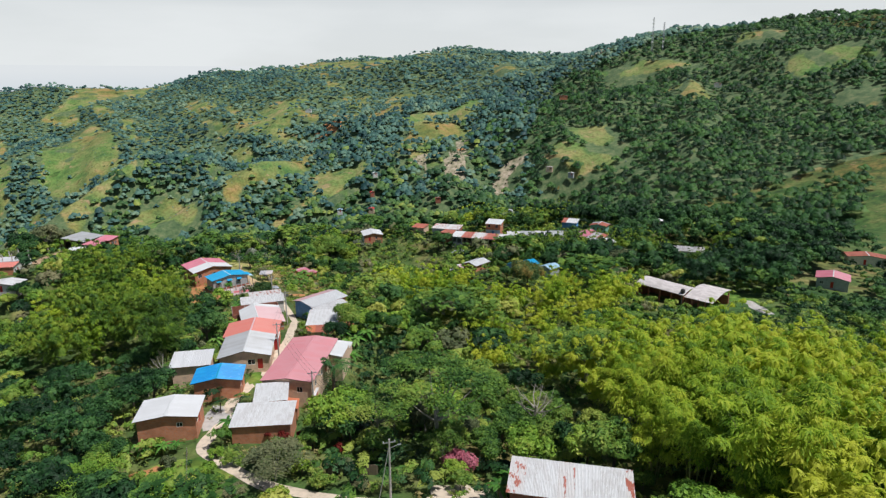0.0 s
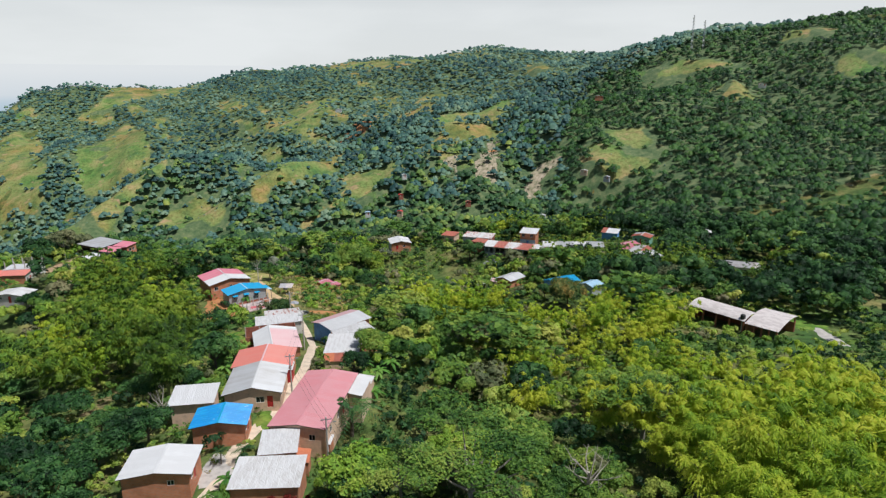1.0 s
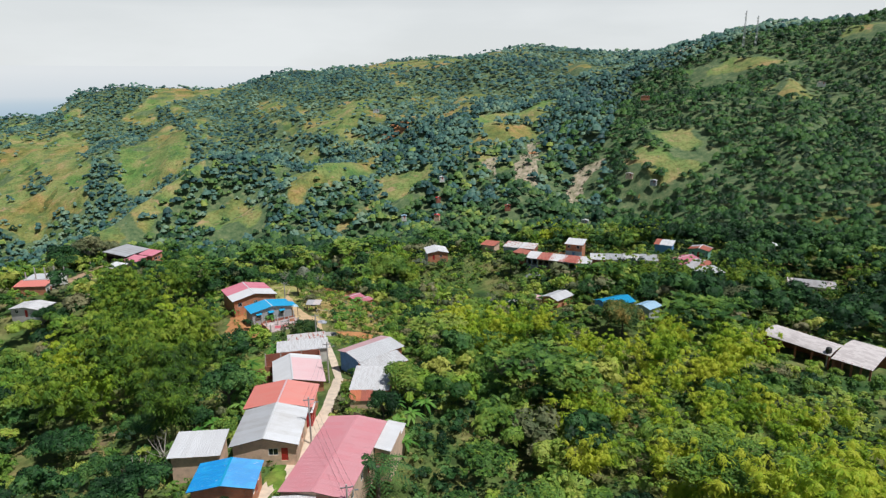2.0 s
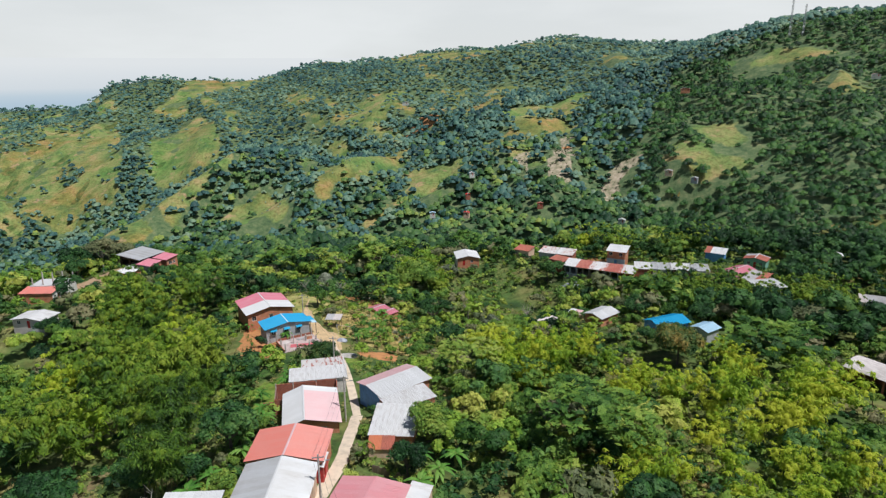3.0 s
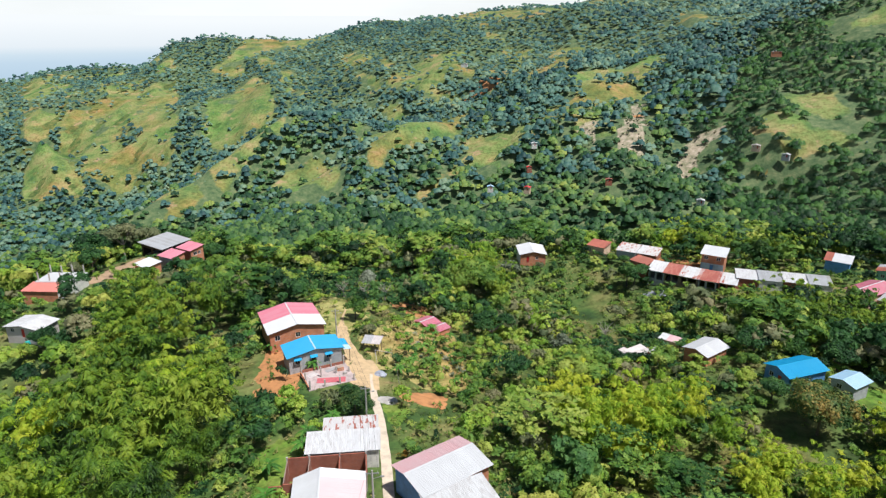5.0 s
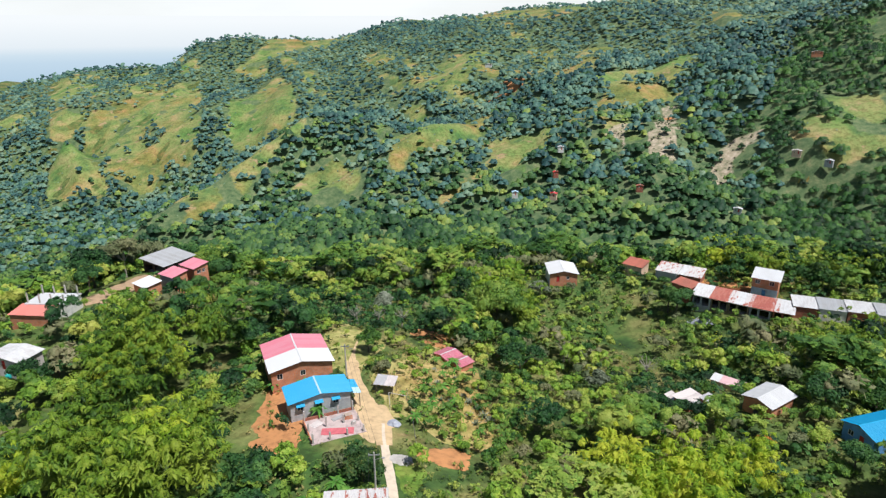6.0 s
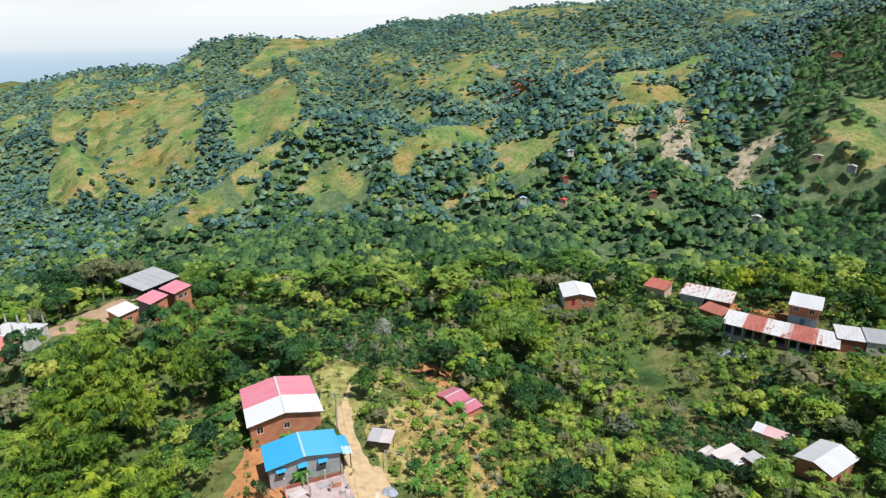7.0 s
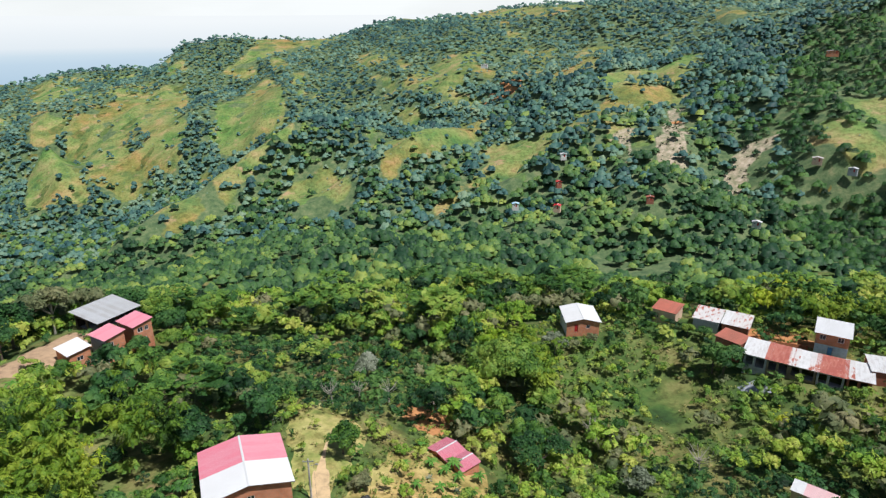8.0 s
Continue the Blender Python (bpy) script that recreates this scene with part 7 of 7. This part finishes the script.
def agave(px, py, size):
    """A rosette of stiff pointed leaves."""
    r = np.random.default_rng(int(abs(px * 13 + py * 7)))
    v, f = [], []
    for i in range(18):
        a, lift, ln = i * 2.399, 0.25 + 1.05 * (i / 18), r.uniform(0.8, 1.1)
        c, s = math.cos(a), math.sin(a)
        for j, wd in enumerate((0.06, 0.10, 0.075, 0.01)):
            q = j / 3 * ln
            out, up = q * math.cos(lift), q * math.sin(lift) - 0.12 * (j / 3) ** 2
            for o, dz in ((-wd, 0.03), (0, -0.02), (wd, 0.03)):
                v.append((c * out - s * o, s * out + c * o, 0.05 + up + dz))
        b = i * 12
        for j in range(3):
            for o in (0, 1):
                f.append((b + j * 3 + o, b + j * 3 + o + 1, b + j * 3 + o + 4, b + j * 3 + o + 3))
    ob = new("agave", raw_mesh("agave", v, f, LEAF_SILVER, False, np.full(len(v), 0.5)))
    ob.matrix_world = pose(px, py, land1(px, py) - 0.02, 0, 0, px * 31 % 360) @ Matrix.Scale(size, 4)
    tagged(ob, "blue-grey agave rosette on the dry slope", "plant", "agaves on the slope")


for px, py, size in ((-31.0, 189.7, 1.5), (-29.4, 188.4, 1.3), (-27.6, 186.2, 1.5), (-26.1, 185.1, 1.6), (-32.6, 191.6, 1.2), (-34.0, 188.0, 1.3), (-36.0, 187.0, 1.2), (-30.0, 184.6, 1.4), (-28.4, 182.4, 1.3), (-38.4, 193.6, 1.2), (-35.6, 198.4, 1.3), (-40.4, 199.4, 1.1), (-33.4, 185.4, 1.4), (-31.4, 178.0, 1.4), (-37.4, 179.4, 1.2), (-39.8, 191.6, 1.1)):
    agave(px, py, size)


def palm(px, py, size, label, sink=0.0):
    root = new("palm_tree")
    root.matrix_world = pose(px, py, land1(px, py) - sink, 0, 0, 20) @ Matrix.Scale(size, 4)
    tagged(root, label, "palm")
    bm = bmesh.new()
    tube(bm, [(0, 0, -0.8), (0.1, 0, 2), (0.15, 0.05, 4.2)], [0.22, 0.17, 0.15], 8)
    part("trunk", bm, M_BARK, root)
    r = np.random.default_rng(int(px * 10) % 97)
    for i in range(15):
        a, lift = i * 2.399, r.uniform(0.15, 1.25)
        v, f = [], []
        for j in range(13):
            s = j / 12
            ln = 3.1 * s
            x, z = ln * math.cos(lift) + 0.2 * s, 4.2 + ln * math.sin(lift) - 2.3 * s * s
            w = 0.75 * math.sin(math.pi * min(1, 0.12 + s * 0.86)) ** 0.8
            for side in (-1, 1):
                b = len(v)
                v += [(x, 0.02 * side, z), (x + 0.22, 0.02 * side, z - 0.03), (x + 0.45, side * w, z - 0.28 * w - 0.1)]
                f.append((b, b + 1, b + 2) if side > 0 else (b + 1, b, b + 2))
        ob = new("frond", raw_mesh("frond", v, f, LEAF_DARK, False, np.full(len(v), 0.5)))
        ob.parent = root
        ob.matrix_basis = pose(0.15, 0.05, 0, 0, 0, math.degrees(a))


palm(-13.6, 94.6, 1.75, "squat palm with broad dark fronds beside the pink roof", 2.2)
palm(-27.2, 82.6, 0.62, "small garden palm by the concrete forecourt")
palm(-30.4, 82.4, 0.55, "small garden palm beside the brick house")


def special_tree(name, label, px, py, crown, mat, size, bark=M_BARK, girth=0.22, height=7.0):
    v, f, c = crown
    root = new(name)
    root.matrix_world = pose(px, py, land1(px, py), 0, 0, px * 13 % 360) @ Matrix.Scale(size, 4)
    tagged(root, label, "tree")
    ob = new("trunk", limb_mesh("trunk", c, height, girth, bark, seed=int(abs(px)) + 3))
    ob.parent = root
    ob = new("crown", raw_mesh("crown", v, f, mat, True, np.full(len(v), 0.5)))
    ob.parent = root


special_tree("mango_tree", "round mango tree flushed with orange young leaves", 36.6, 170.5, round_crown(201, 5200, 0.55, 0.34, 6.3, 10.5, 30, 0.85), LEAF_YELLOWING, 1.0, height=10.5)
special_tree("mango_tree", "tall mango tree with yellow-green flowering top", 38.4, 213.0, round_crown(202, 1800, 0.75, 0.42, 3.8, 6.6, 18, 0.85), LEAF_YELLOWING, 1.45)
special_tree("mango_tree", "dense mango tree with yellowing top beside the slab", -40.4, 156.6, round_crown(203, 3200, 0.45, 0.26, 3.7, 5.8, 20, 0.85), LEAF_YELLOWING, 1.0, height=5.8)
special_tree("grey_tree", "rounded grey-leaved tree at the edge of the grove", 73.0, 191.0, round_crown(204, 1900, 0.6, 0.3, 4.4, 8.0, 18, 0.85), LEAF_OLIVE, 1.3, M_PALEBARK, height=8.0)
special_tree("blossom_bush", "bush covered in pink blossom beside the sandy yard", 7.2, 60.2, round_crown(205, 1500, 0.32, 0.22, 2.2, 3.2, 12, 0.8), LEAF_PINK, 1.15, M_PALEBARK, 0.1, 3.2)
for k, (px, py) in enumerate([(-20.6, 73.0), (-18.2, 72.4), (-15.6, 72.8), (-9.2, 68.4)]):
    special_tree("croton_bush", "upright bush with dark crimson leaves", px, py, round_crown(210 + k, 500, 0.4, 0.2, 0.9, 2.4, 8, 1.2), LEAF_CRIMSON, 1.0, M_BARK, 0.06, 2.4)
for px, py, r in ((-42.6, 193.4, 1.5), (-46.4, 204.4, 1.6), (-44.0, 208.8, 1.4), (-34.0, 182.6, 1.4), (-36.4, 194.6, 1.2), (-30.6, 197.0, 1.7), (-39.4, 181.6, 1.2), (-28.6, 171.6, 1.5), (-25.4, 189.4, 1.6), (-32.4, 173.4, 1.2), (-41.8, 178.4, 1.0)):
    special_tree("garden_bush", "bushy shrub on the dry garden slope", px, py, round_crown(int(-px * 10), 650, 0.34, 0.2, r, r * 1.5, 9, 0.9), LEAF_LIME if r > 1.45 else LEAF_MID, 1.0, M_BARK, 0.07, r * 1.5)
for k, (px, py, r) in enumerate(((-26.6, 63.4, 1.9), (-24.0, 66.6, 1.7), (-20.4, 65.0, 2.0), (-13.6, 62.2, 1.8), (-17.0, 65.8, 1.6), (-21.4, 56.8, 2.2), (-27.4, 59.0, 2.0), (-10.6, 58.6, 1.7), (-33.2, 66.6, 1.5), (-15.6, 55.4, 1.9), (-24.6, 61.2, 1.4), (-8.0, 62.6, 1.8), (-31.6, 61.4, 2.2), (-35.0, 63.0, 1.8), (-5.4, 57.2, 1.5), (-27.0, 68.6, 1.2))):
    special_tree("lane_bush", "leafy bush in the rough grass beside the lane", px, py, round_crown(300 + k, 1000, 0.34, 0.2, r, r * 1.45, 10, 0.85), (LEAF_LIME, LEAF_MID, LEAF_OLIVE)[k % 3], 1.0, M_BARK, 0.08, r * 1.45)
special_tree("flowering_bush", "bush covered in orange blossom", 20.4, 183.5, round_crown(240, 900, 0.34, 0.22, 1.8, 2.6, 10, 0.8), LEAF_ORANGE, 1.0, M_BARK, 0.1, 2.6)
special_tree("flowering_bush", "round bush with yellow-orange flowers", 15.3, 205.5, round_crown(241, 700, 0.3, 0.2, 1.2, 2.2, 9, 0.9), LEAF_ORANGE, 1.0, M_BARK, 0.08, 2.2)
special_tree("flowering_bush", "small yellow-flowered bush beside the footpath", -29.2, 145.5, round_crown(242, 600, 0.26, 0.17, 0.9, 1.5, 8, 0.8), LEAF_ORANGE, 1.0, M_BARK, 0.06, 1.5)
special_tree("silver_tree", "silvery grey-leaved tree in the valley", -23.3, 262.0, round_crown(243, 1500, 0.6, 0.36, 3.4, 6.0, 14, 0.8), LEAF_SILVER, 1.0, M_PALEBARK, 0.16, 6.0)
special_tree("silver_tree", "silvery grey-leaved tree behind the lawn", -64.0, 236.3, round_crown(244, 1500, 0.6, 0.36, 3.4, 6.0, 14, 0.8), LEAF_SILVER, 1.0, M_PALEBARK, 0.16, 6.0)
special_tree("silver_tree", "small silvery tree on the valley side", -6.0, 214.0, round_crown(245, 1300, 0.55, 0.3, 2.8, 5.0, 12, 0.8), LEAF_SILVER, 1.0, M_PALEBARK, 0.14, 5.0)
special_tree("lawn_tree", "leafy tree standing on the dry lawn", -55.0, 199.4, round_crown(220, 1900, 0.42, 0.24, 2.4, 5.2, 14, 1.1), LEAF_MID, 1.25, M_BARK, 0.14, 5.2)
special_tree("garden_bush", "round yellowish bush beside the lane", -49.0, 191.5, round_crown(221, 1300, 0.36, 0.2, 2.0, 3.0, 12, 0.9), LEAF_OLIVE, 1.0, M_BARK, 0.1, 3.0)
special_tree("garden_bush", "clipped green bush beside the pale lane", -23.6, 124.0, round_crown(222, 1100, 0.34, 0.2, 1.6, 2.6, 12, 0.95), LEAF_MID, 1.0, M_BARK, 0.1, 2.6)
special_tree("garden_bush", "small leafy tree in front of the white roof", -23.8, 130.6, round_crown(223, 900, 0.34, 0.2, 1.4, 2.8, 10, 0.9), LEAF_DARK, 1.0, M_BARK, 0.08, 2.8)
special_tree("garden_bush", "bushy shrub at the bend of the lane", -22.6, 116.4, round_crown(224, 1300, 0.36, 0.2, 2.2, 3.0, 12, 0.8), LEAF_OLIVE, 1.0, M_BARK, 0.1, 3.0)
special_tree("leafy_tree", "broad leafy tree hiding the white-roofed house corner", -13.6, 124.0, round_crown(225, 3000, 0.5, 0.3, 4.2, 7.4, 18, 0.85), LEAF_MID, 1.05, M_BARK, 0.24, 7.4)
special_tree("shade_tree", "great spreading shade tree with a flat layered crown", 5.0, 69.0, umbrella_crown(226, 5200, 0.5, 0.24, 8.5, 10.5), LEAF_MID, 1.25, M_PALEBARK, 0.3, 10.5)
special_tree("shade_tree", "spreading shade tree beside the bamboo", 33.0, 92.0, umbrella_crown(227, 4200, 0.55, 0.28, 8.0, 9.5), LEAF_MID, 1.2, M_PALEBARK, 0.3, 9.5)
special_tree("shade_tree", "low spreading tree in the rough grass", -42.5, 62.0, umbrella_crown(228, 3600, 0.34, 0.18, 5.0, 4.6), LEAF_LIME, 1.0, M_BARK, 0.16, 4.6)
special_tree("shade_tree", "airy spreading tree beside the lane", -17.0, 61.5, umbrella_crown(229, 3200, 0.34, 0.18, 4.4, 4.4), LEAF_OLIVE, 1.0, M_PALEBARK, 0.14, 4.4)
special_tree("shade_tree", "great domed tree towering over the valley", -33.5, 243.0, round_crown(230, 4200, 0.75, 0.45, 8.6, 15.0, 34, 0.85), LEAF_MID, 1.0, M_BARK, 0.42, 15.0)
special_tree("shade_tree", "broad shade tree below the garden house", -24.0, 214.0, umbrella_crown(231, 2600, 0.6, 0.34, 6.0, 8.0), LEAF_DARK, 1.0, M_BARK, 0.26, 8.0)
special_tree("dark_tree", "tall dark tree beside the end of the row", 12.8, 256.6, round_crown(232, 2200, 0.6, 0.36, 3.4, 8.6, 18, 1.2), LEAF_DARK, 1.0, M_BARK, 0.2, 8.6)


def bare_tree(px, py, size, label):
    root = new("bare_tree")
    root.matrix_world = pose(px, py, land1(px, py), 0, 0, px * 31 % 360) @ Matrix.Scale(size, 4)
    tagged(root, label, "tree")
    r = np.random.default_rng(int(abs(px * 7)))
    bm = bmesh.new()
    tube(bm, [(0, 0, -0.8), (0.1, 0, 1.6), (0.2, 0.1, 3.0)], [0.2, 0.16, 0.12], 6)
    part("trunk", bm, M_PALEBARK, root)
    for i in range(11):
        a = i * 2.399
        d = Vector((math.cos(a), math.sin(a), r.uniform(0.5, 1.4))).normalized()
        p0 = Vector((0.15, 0.05, r.uniform(1.6, 2.9)))
        p1 = p0 + d * r.uniform(1.2, 1.8)
        p2 = p1 + (d + Vector((r.uniform(-0.4, 0.4), r.uniform(-0.4, 0.4), 0.3))).normalized() * r.uniform(1.0, 1.7)
        bm = bmesh.new()
        tube(bm, [p0, p1, p2], [0.07, 0.045, 0.015], 5)
        for _ in range(3):
            q = p1.lerp(p2, r.uniform(0.1, 0.8))
            tube(bm, [q, q + Vector(r.normal(size=3) * 0.4 + np.array([0, 0, 0.5]))], [0.022, 0.008], 4)
        part("branch", bm, M_PALEBARK, root)


for px, py, size in ((-46.5, 99.5, 1.2), (-47.5, 95.0, 1.0), (49.0, 84.0, 1.6), (20.0, 74.0, 1.7), (-64.0, 216.5, 1.0), (-60.5, 222.0, 0.9), (-55.0, 224.0, 1.0), (-14.5, 233.0, 1.3), (5.0, 222.0, 1.2)):
    bare_tree(px, py, size, "leafless pale tree with thin spreading branches")


# ---- poles, cables, fences, masts ----
def utility_pole(px, py, height, label):
    root = new("utility_pole")
    root.matrix_world = pose(px, py, land1(px, py), 0, 0, 15)
    tagged(root, label, "pole", "poles along the lane")
    bm = bmesh.new()
    tube(bm, [(0, 0, -1), (0, 0, height * 0.5), (0, 0, height)], [0.17, 0.14, 0.11], 9)
    part("shaft", bm, M_CONCRETE, root)
    bm = bmesh.new()
    box(bm, -0.8, -0.05, height - 0.5, 0.8, 0.05, height - 0.38)
    part("crossarm", bm, M_METAL, root)
    for x in (-0.7, 0, 0.7):
        bm = bmesh.new()
        tube(bm, [(x, 0, height - 0.38), (x, 0, height - 0.2)], [0.05, 0.035], 6)
        part("insulator", bm, M_PLASTER, root)
    bm = bmesh.new()
    tube(bm, [(0.1, 0, height - 1.2), (1.1, 0, height - 0.9)], [0.03, 0.03], 5)
    box(bm, 1.0, -0.09, -0.98 + height, 1.45, 0.09, height - 0.88)
    part("street_light", bm, M_METAL, root)
    return Vector((px, py, land1(px, py) + height - 0.2))


tops = [utility_pole(px, py, h, "grey concrete utility pole with a street light") for px, py, h in ((-1.5, 54.2, 8.2), (-15.8, 86.0, 7.5), (-25.4, 104.6, 8.0), (-28.6, 129.4, 8.5), (-37.0, 152.5, 8.0), (-55.2, 187.4, 7.0))]


def cable(a, b, sag, label):
    bm = bmesh.new()
    pts = [a.lerp(b, i / 14) - Vector((0, 0, sag * 4 * (i / 14) * (1 - i / 14))) for i in range(15)]
    tube(bm, pts, [0.014] * 15, 4)
    me = bpy.data.meshes.new("cable")
    bm.to_mesh(me)
    bm.free()
    me.materials.append(M_CABLE)
    tagged(new("overhead_cable", me), label, "cable", "cables along the lane")


for a, b in zip(tops, tops[1:]):
    for k in (-0.7, 0.0, 0.7):
        off = Vector((k, k * 0.27, 0))
        cable(a + off, b + off, 0.7 + 0.1 * k, "thin dark overhead cable between the poles")
bm = bmesh.new()
tube(bm, [tops[0] - Vector((0, 0, 0.6)), Vector((-3.0, 52.6, land1(-3.0, 52.6) - 0.2))], [0.05, 0.05], 5)
me = bpy.data.meshes.new("stay")
bm.to_mesh(me)
bm.free()
me.materials.append(M_METAL)
tagged(new("pole_stay", me), "slanting steel stay of the lane pole", "pole")


def fence(name, label, line, gap, height, mat, rails=2, board=False):
    root = new(name)
    x0, y0 = line[0]
    tagged(root, label, "fence")
    pts = []
    for (ax, ay), (bx, by) in zip(line, line[1:]):
        n = max(1, round(math.hypot(bx - ax, by - ay) / gap))
        pts += [(ax + (bx - ax) * i / n, ay + (by - ay) * i / n) for i in range(n)]
    pts.append(line[-1])
    for i, (px, py) in enumerate(pts):
        bm = bmesh.new()
        z = land1(px, py)
        if board:
            box(bm, px - gap * 0.48, py - 0.02, z - 0.3, px + gap * 0.48, py + 0.02, z + height * (0.92 + 0.12 * math.sin(i * 3.3)))
        else:
            tube(bm, [(px, py, z - 0.4), (px + 0.04 * math.sin(i), py, z + height * (0.9 + 0.15 * math.sin(i * 2.3)))], [0.06, 0.05], 6)
        part("board" if board else "post", bm, mat, root)
    if not board:
        for k in range(rails):
            bm = bmesh.new()
            zz = [height * (0.45 + 0.4 * k)] * len(pts)
            tube(bm, [(px, py, land1(px, py) + q) for (px, py), q in zip(pts, zz)], [0.012] * len(pts), 4)
            part("wire", bm, M_METAL, root)


fence("wire_fence", "rough wooden posts with wire along the lane", [(-27.0, 57.0), (-29.4, 63.6), (-31.6, 70.0)], 2.0, 1.5, M_WOOD)
fence("wire_fence", "leaning posts in the rough grass", [(-40, 62.5), (-36, 59), (-31.5, 56.5)], 2.6, 1.5, M_WOOD)
fence("wire_fence", "wooden posts along the far edge of the lawn", [(-70.5, 205), (-68, 212), (-62, 216.5), (-55, 214), (-49, 206.5)], 2.0, 1.4, M_WOOD)
fence("wire_fence", "posts and wire beside the upper lane", [(-42.5, 186), (-38.5, 176), (-35.5, 168)], 2.4, 1.3, M_WOOD)
fence("board_fence", "grey weathered board fence beside the bend", [(-10.5, 62.6), (-3.6, 61.4)], 0.32, 1.7, M_WOOD, board=True)
fence("board_fence", "dark board fence below the lane bushes", [(-20.5, 114.0), (-15.5, 112.8)], 0.4, 1.3, M_WOOD, board=True)
fence("yard_fence", "orange board fence behind the row of houses", [(19.5, 268.2), (33.5, 262.6)], 0.6, 1.3, M_TILE, board=True)


def mast(px, py, height):
    root = new("radio_mast")
    root.matrix_world = pose(px, py, land1(px, py))
    tagged(root, "slender lattice radio mast on the hilltop", "mast", "masts on the hilltop")
    for k in range(3):
        a = k * 2.094
        bm = bmesh.new()
        tube(bm, [(1.6 * math.cos(a), 1.6 * math.sin(a), -1), (0.5 * math.cos(a), 0.5 * math.sin(a), height)], [0.28, 0.2], 5)
        part("leg", bm, M_METAL, root)
    for i in range(1, 12):
        r = 1.6 - 1.1 * i / 12
        p = [Vector((r * math.cos(k * 2.094), r * math.sin(k * 2.094), height * i / 12)) for k in range(4)]
        bm = bmesh.new()
        tube(bm, p, [0.12] * 4, 4)
        part("brace", bm, M_METAL, root)
    for z in (0.12, 0.3, 0.82, 0.92):
        bm = bmesh.new()
        tube(bm, [(-0.9, -1.6, height * z), (-0.9, -2.2, height * z)], [1.3, 1.1], 10)
        part("antenna_drum", bm, M_PLASTER, root)


mast(332, 876, 46)
mast(344, 868, 36)

# a tarpaulin heap and a sand pile where the lane widens
for px, py, sx, sy, h, mat, nm, lab, cat in ((-41.2, 173.6, 1.3, 1.0, 0.7, M_TARP, "covered_heap", "heap covered with a grey-blue tarpaulin", "heap"), (-36.8, 163.4, 1.9, 1.4, 0.6, M_CONCRETE, "sand_pile", "pile of pale grey sand beside the path", "heap"), (-47.6, 189.6, 0.9, 0.7, 0.8, M_CABLE, "black_drums", "dark plastic drums at the lane edge", "heap")):
    bm = bmesh.new()
    bmesh.ops.create_icosphere(bm, subdivisions=3, radius=1.0)
    for v in bm.verts:
        k = 1 + 0.28 * noise.noise(v.co * 2.2 + Vector((px, py, 0)))
        v.co = Vector((v.co.x * sx * k, v.co.y * sy * k, max(-0.25, v.co.z) * h * k))
    me = bpy.data.meshes.new(nm)
    bm.to_mesh(me)
    bm.free()
    me.materials.append(mat)
    ob = new(nm, me)
    ob.location = (px, py, land1(px, py))
    tagged(ob, lab, cat)

# the pipe rail in front of the stilted hut
rail = new("pipe_rail")
tagged(rail, "pale pipe rail in front of the stilted hut", "rail")
corner, low, far_end = (-44.9, 182.4), (-43.3, 178.2), (-41.6, 182.9)
for a, b in ((corner, low), (corner, far_end)):
    bm = bmesh.new()
    tube(bm, [(a[0], a[1], land1(*a) + 1.1), (b[0], b[1], land1(*b) + 1.1)], [0.05, 0.05], 6)
    part("rail", bm, M_CONCRETE, rail)
for q in (corner, low, far_end):
    bm = bmesh.new()
    tube(bm, [(q[0], q[1], land1(*q) - 0.3), (q[0], q[1], land1(*q) + 1.12)], [0.05, 0.05], 6)
    part("post", bm, M_CONCRETE, rail)

# a turquoise barrel, a blue tarpaulin and a board pile by the outlying houses
barrel = new("barrel")
barrel.matrix_world = pose(-121.6, 173.4, land1(-121.6, 173.4))
tagged(barrel, "turquoise plastic barrel beside the white-roofed house", "barrel")
M_TURQUOISE = plain_material("turquoise_plastic", (0.03, 0.42, 0.40), 0.4)
bm = bmesh.new()
tube(bm, [(0, 0, -0.1), (0, 0, 0.3), (0, 0, 0.9), (0, 0, 1.3)], [0.48, 0.56, 0.56, 0.48], 14)
part("body", bm, M_TURQUOISE, barrel)
bm = bmesh.new()
tube(bm, [(0, 0, 1.3), (0, 0, 1.38)], [0.5, 0.44], 14)
part("lid", bm, M_TURQUOISE, barrel)
drape("tarpaulin", "grey-blue tarpaulin spread below the row of houses", 20.6, 250.2, 3.0, 1.8, -20, M_TARP, 0.35, seed=41, category="tarpaulin")
boards = new("board_pile")
boards.matrix_world = pose(-48.0, 229.0, land1(-48.0, 229.0), 0, 0, 35)
tagged(boards, "pile of pale boards at the top of the clay cut", "boards")
for i in range(7):
    solid("board", (2.6 - 0.2 * (i % 3), 0.24, 0.06), (0.1 * (i % 2), -0.6 + 0.22 * i, 0.065 * (i % 2)), M_WOOD if i % 2 else M_CONCRETE, boards, turn=8.0 * (i % 3) - 8)
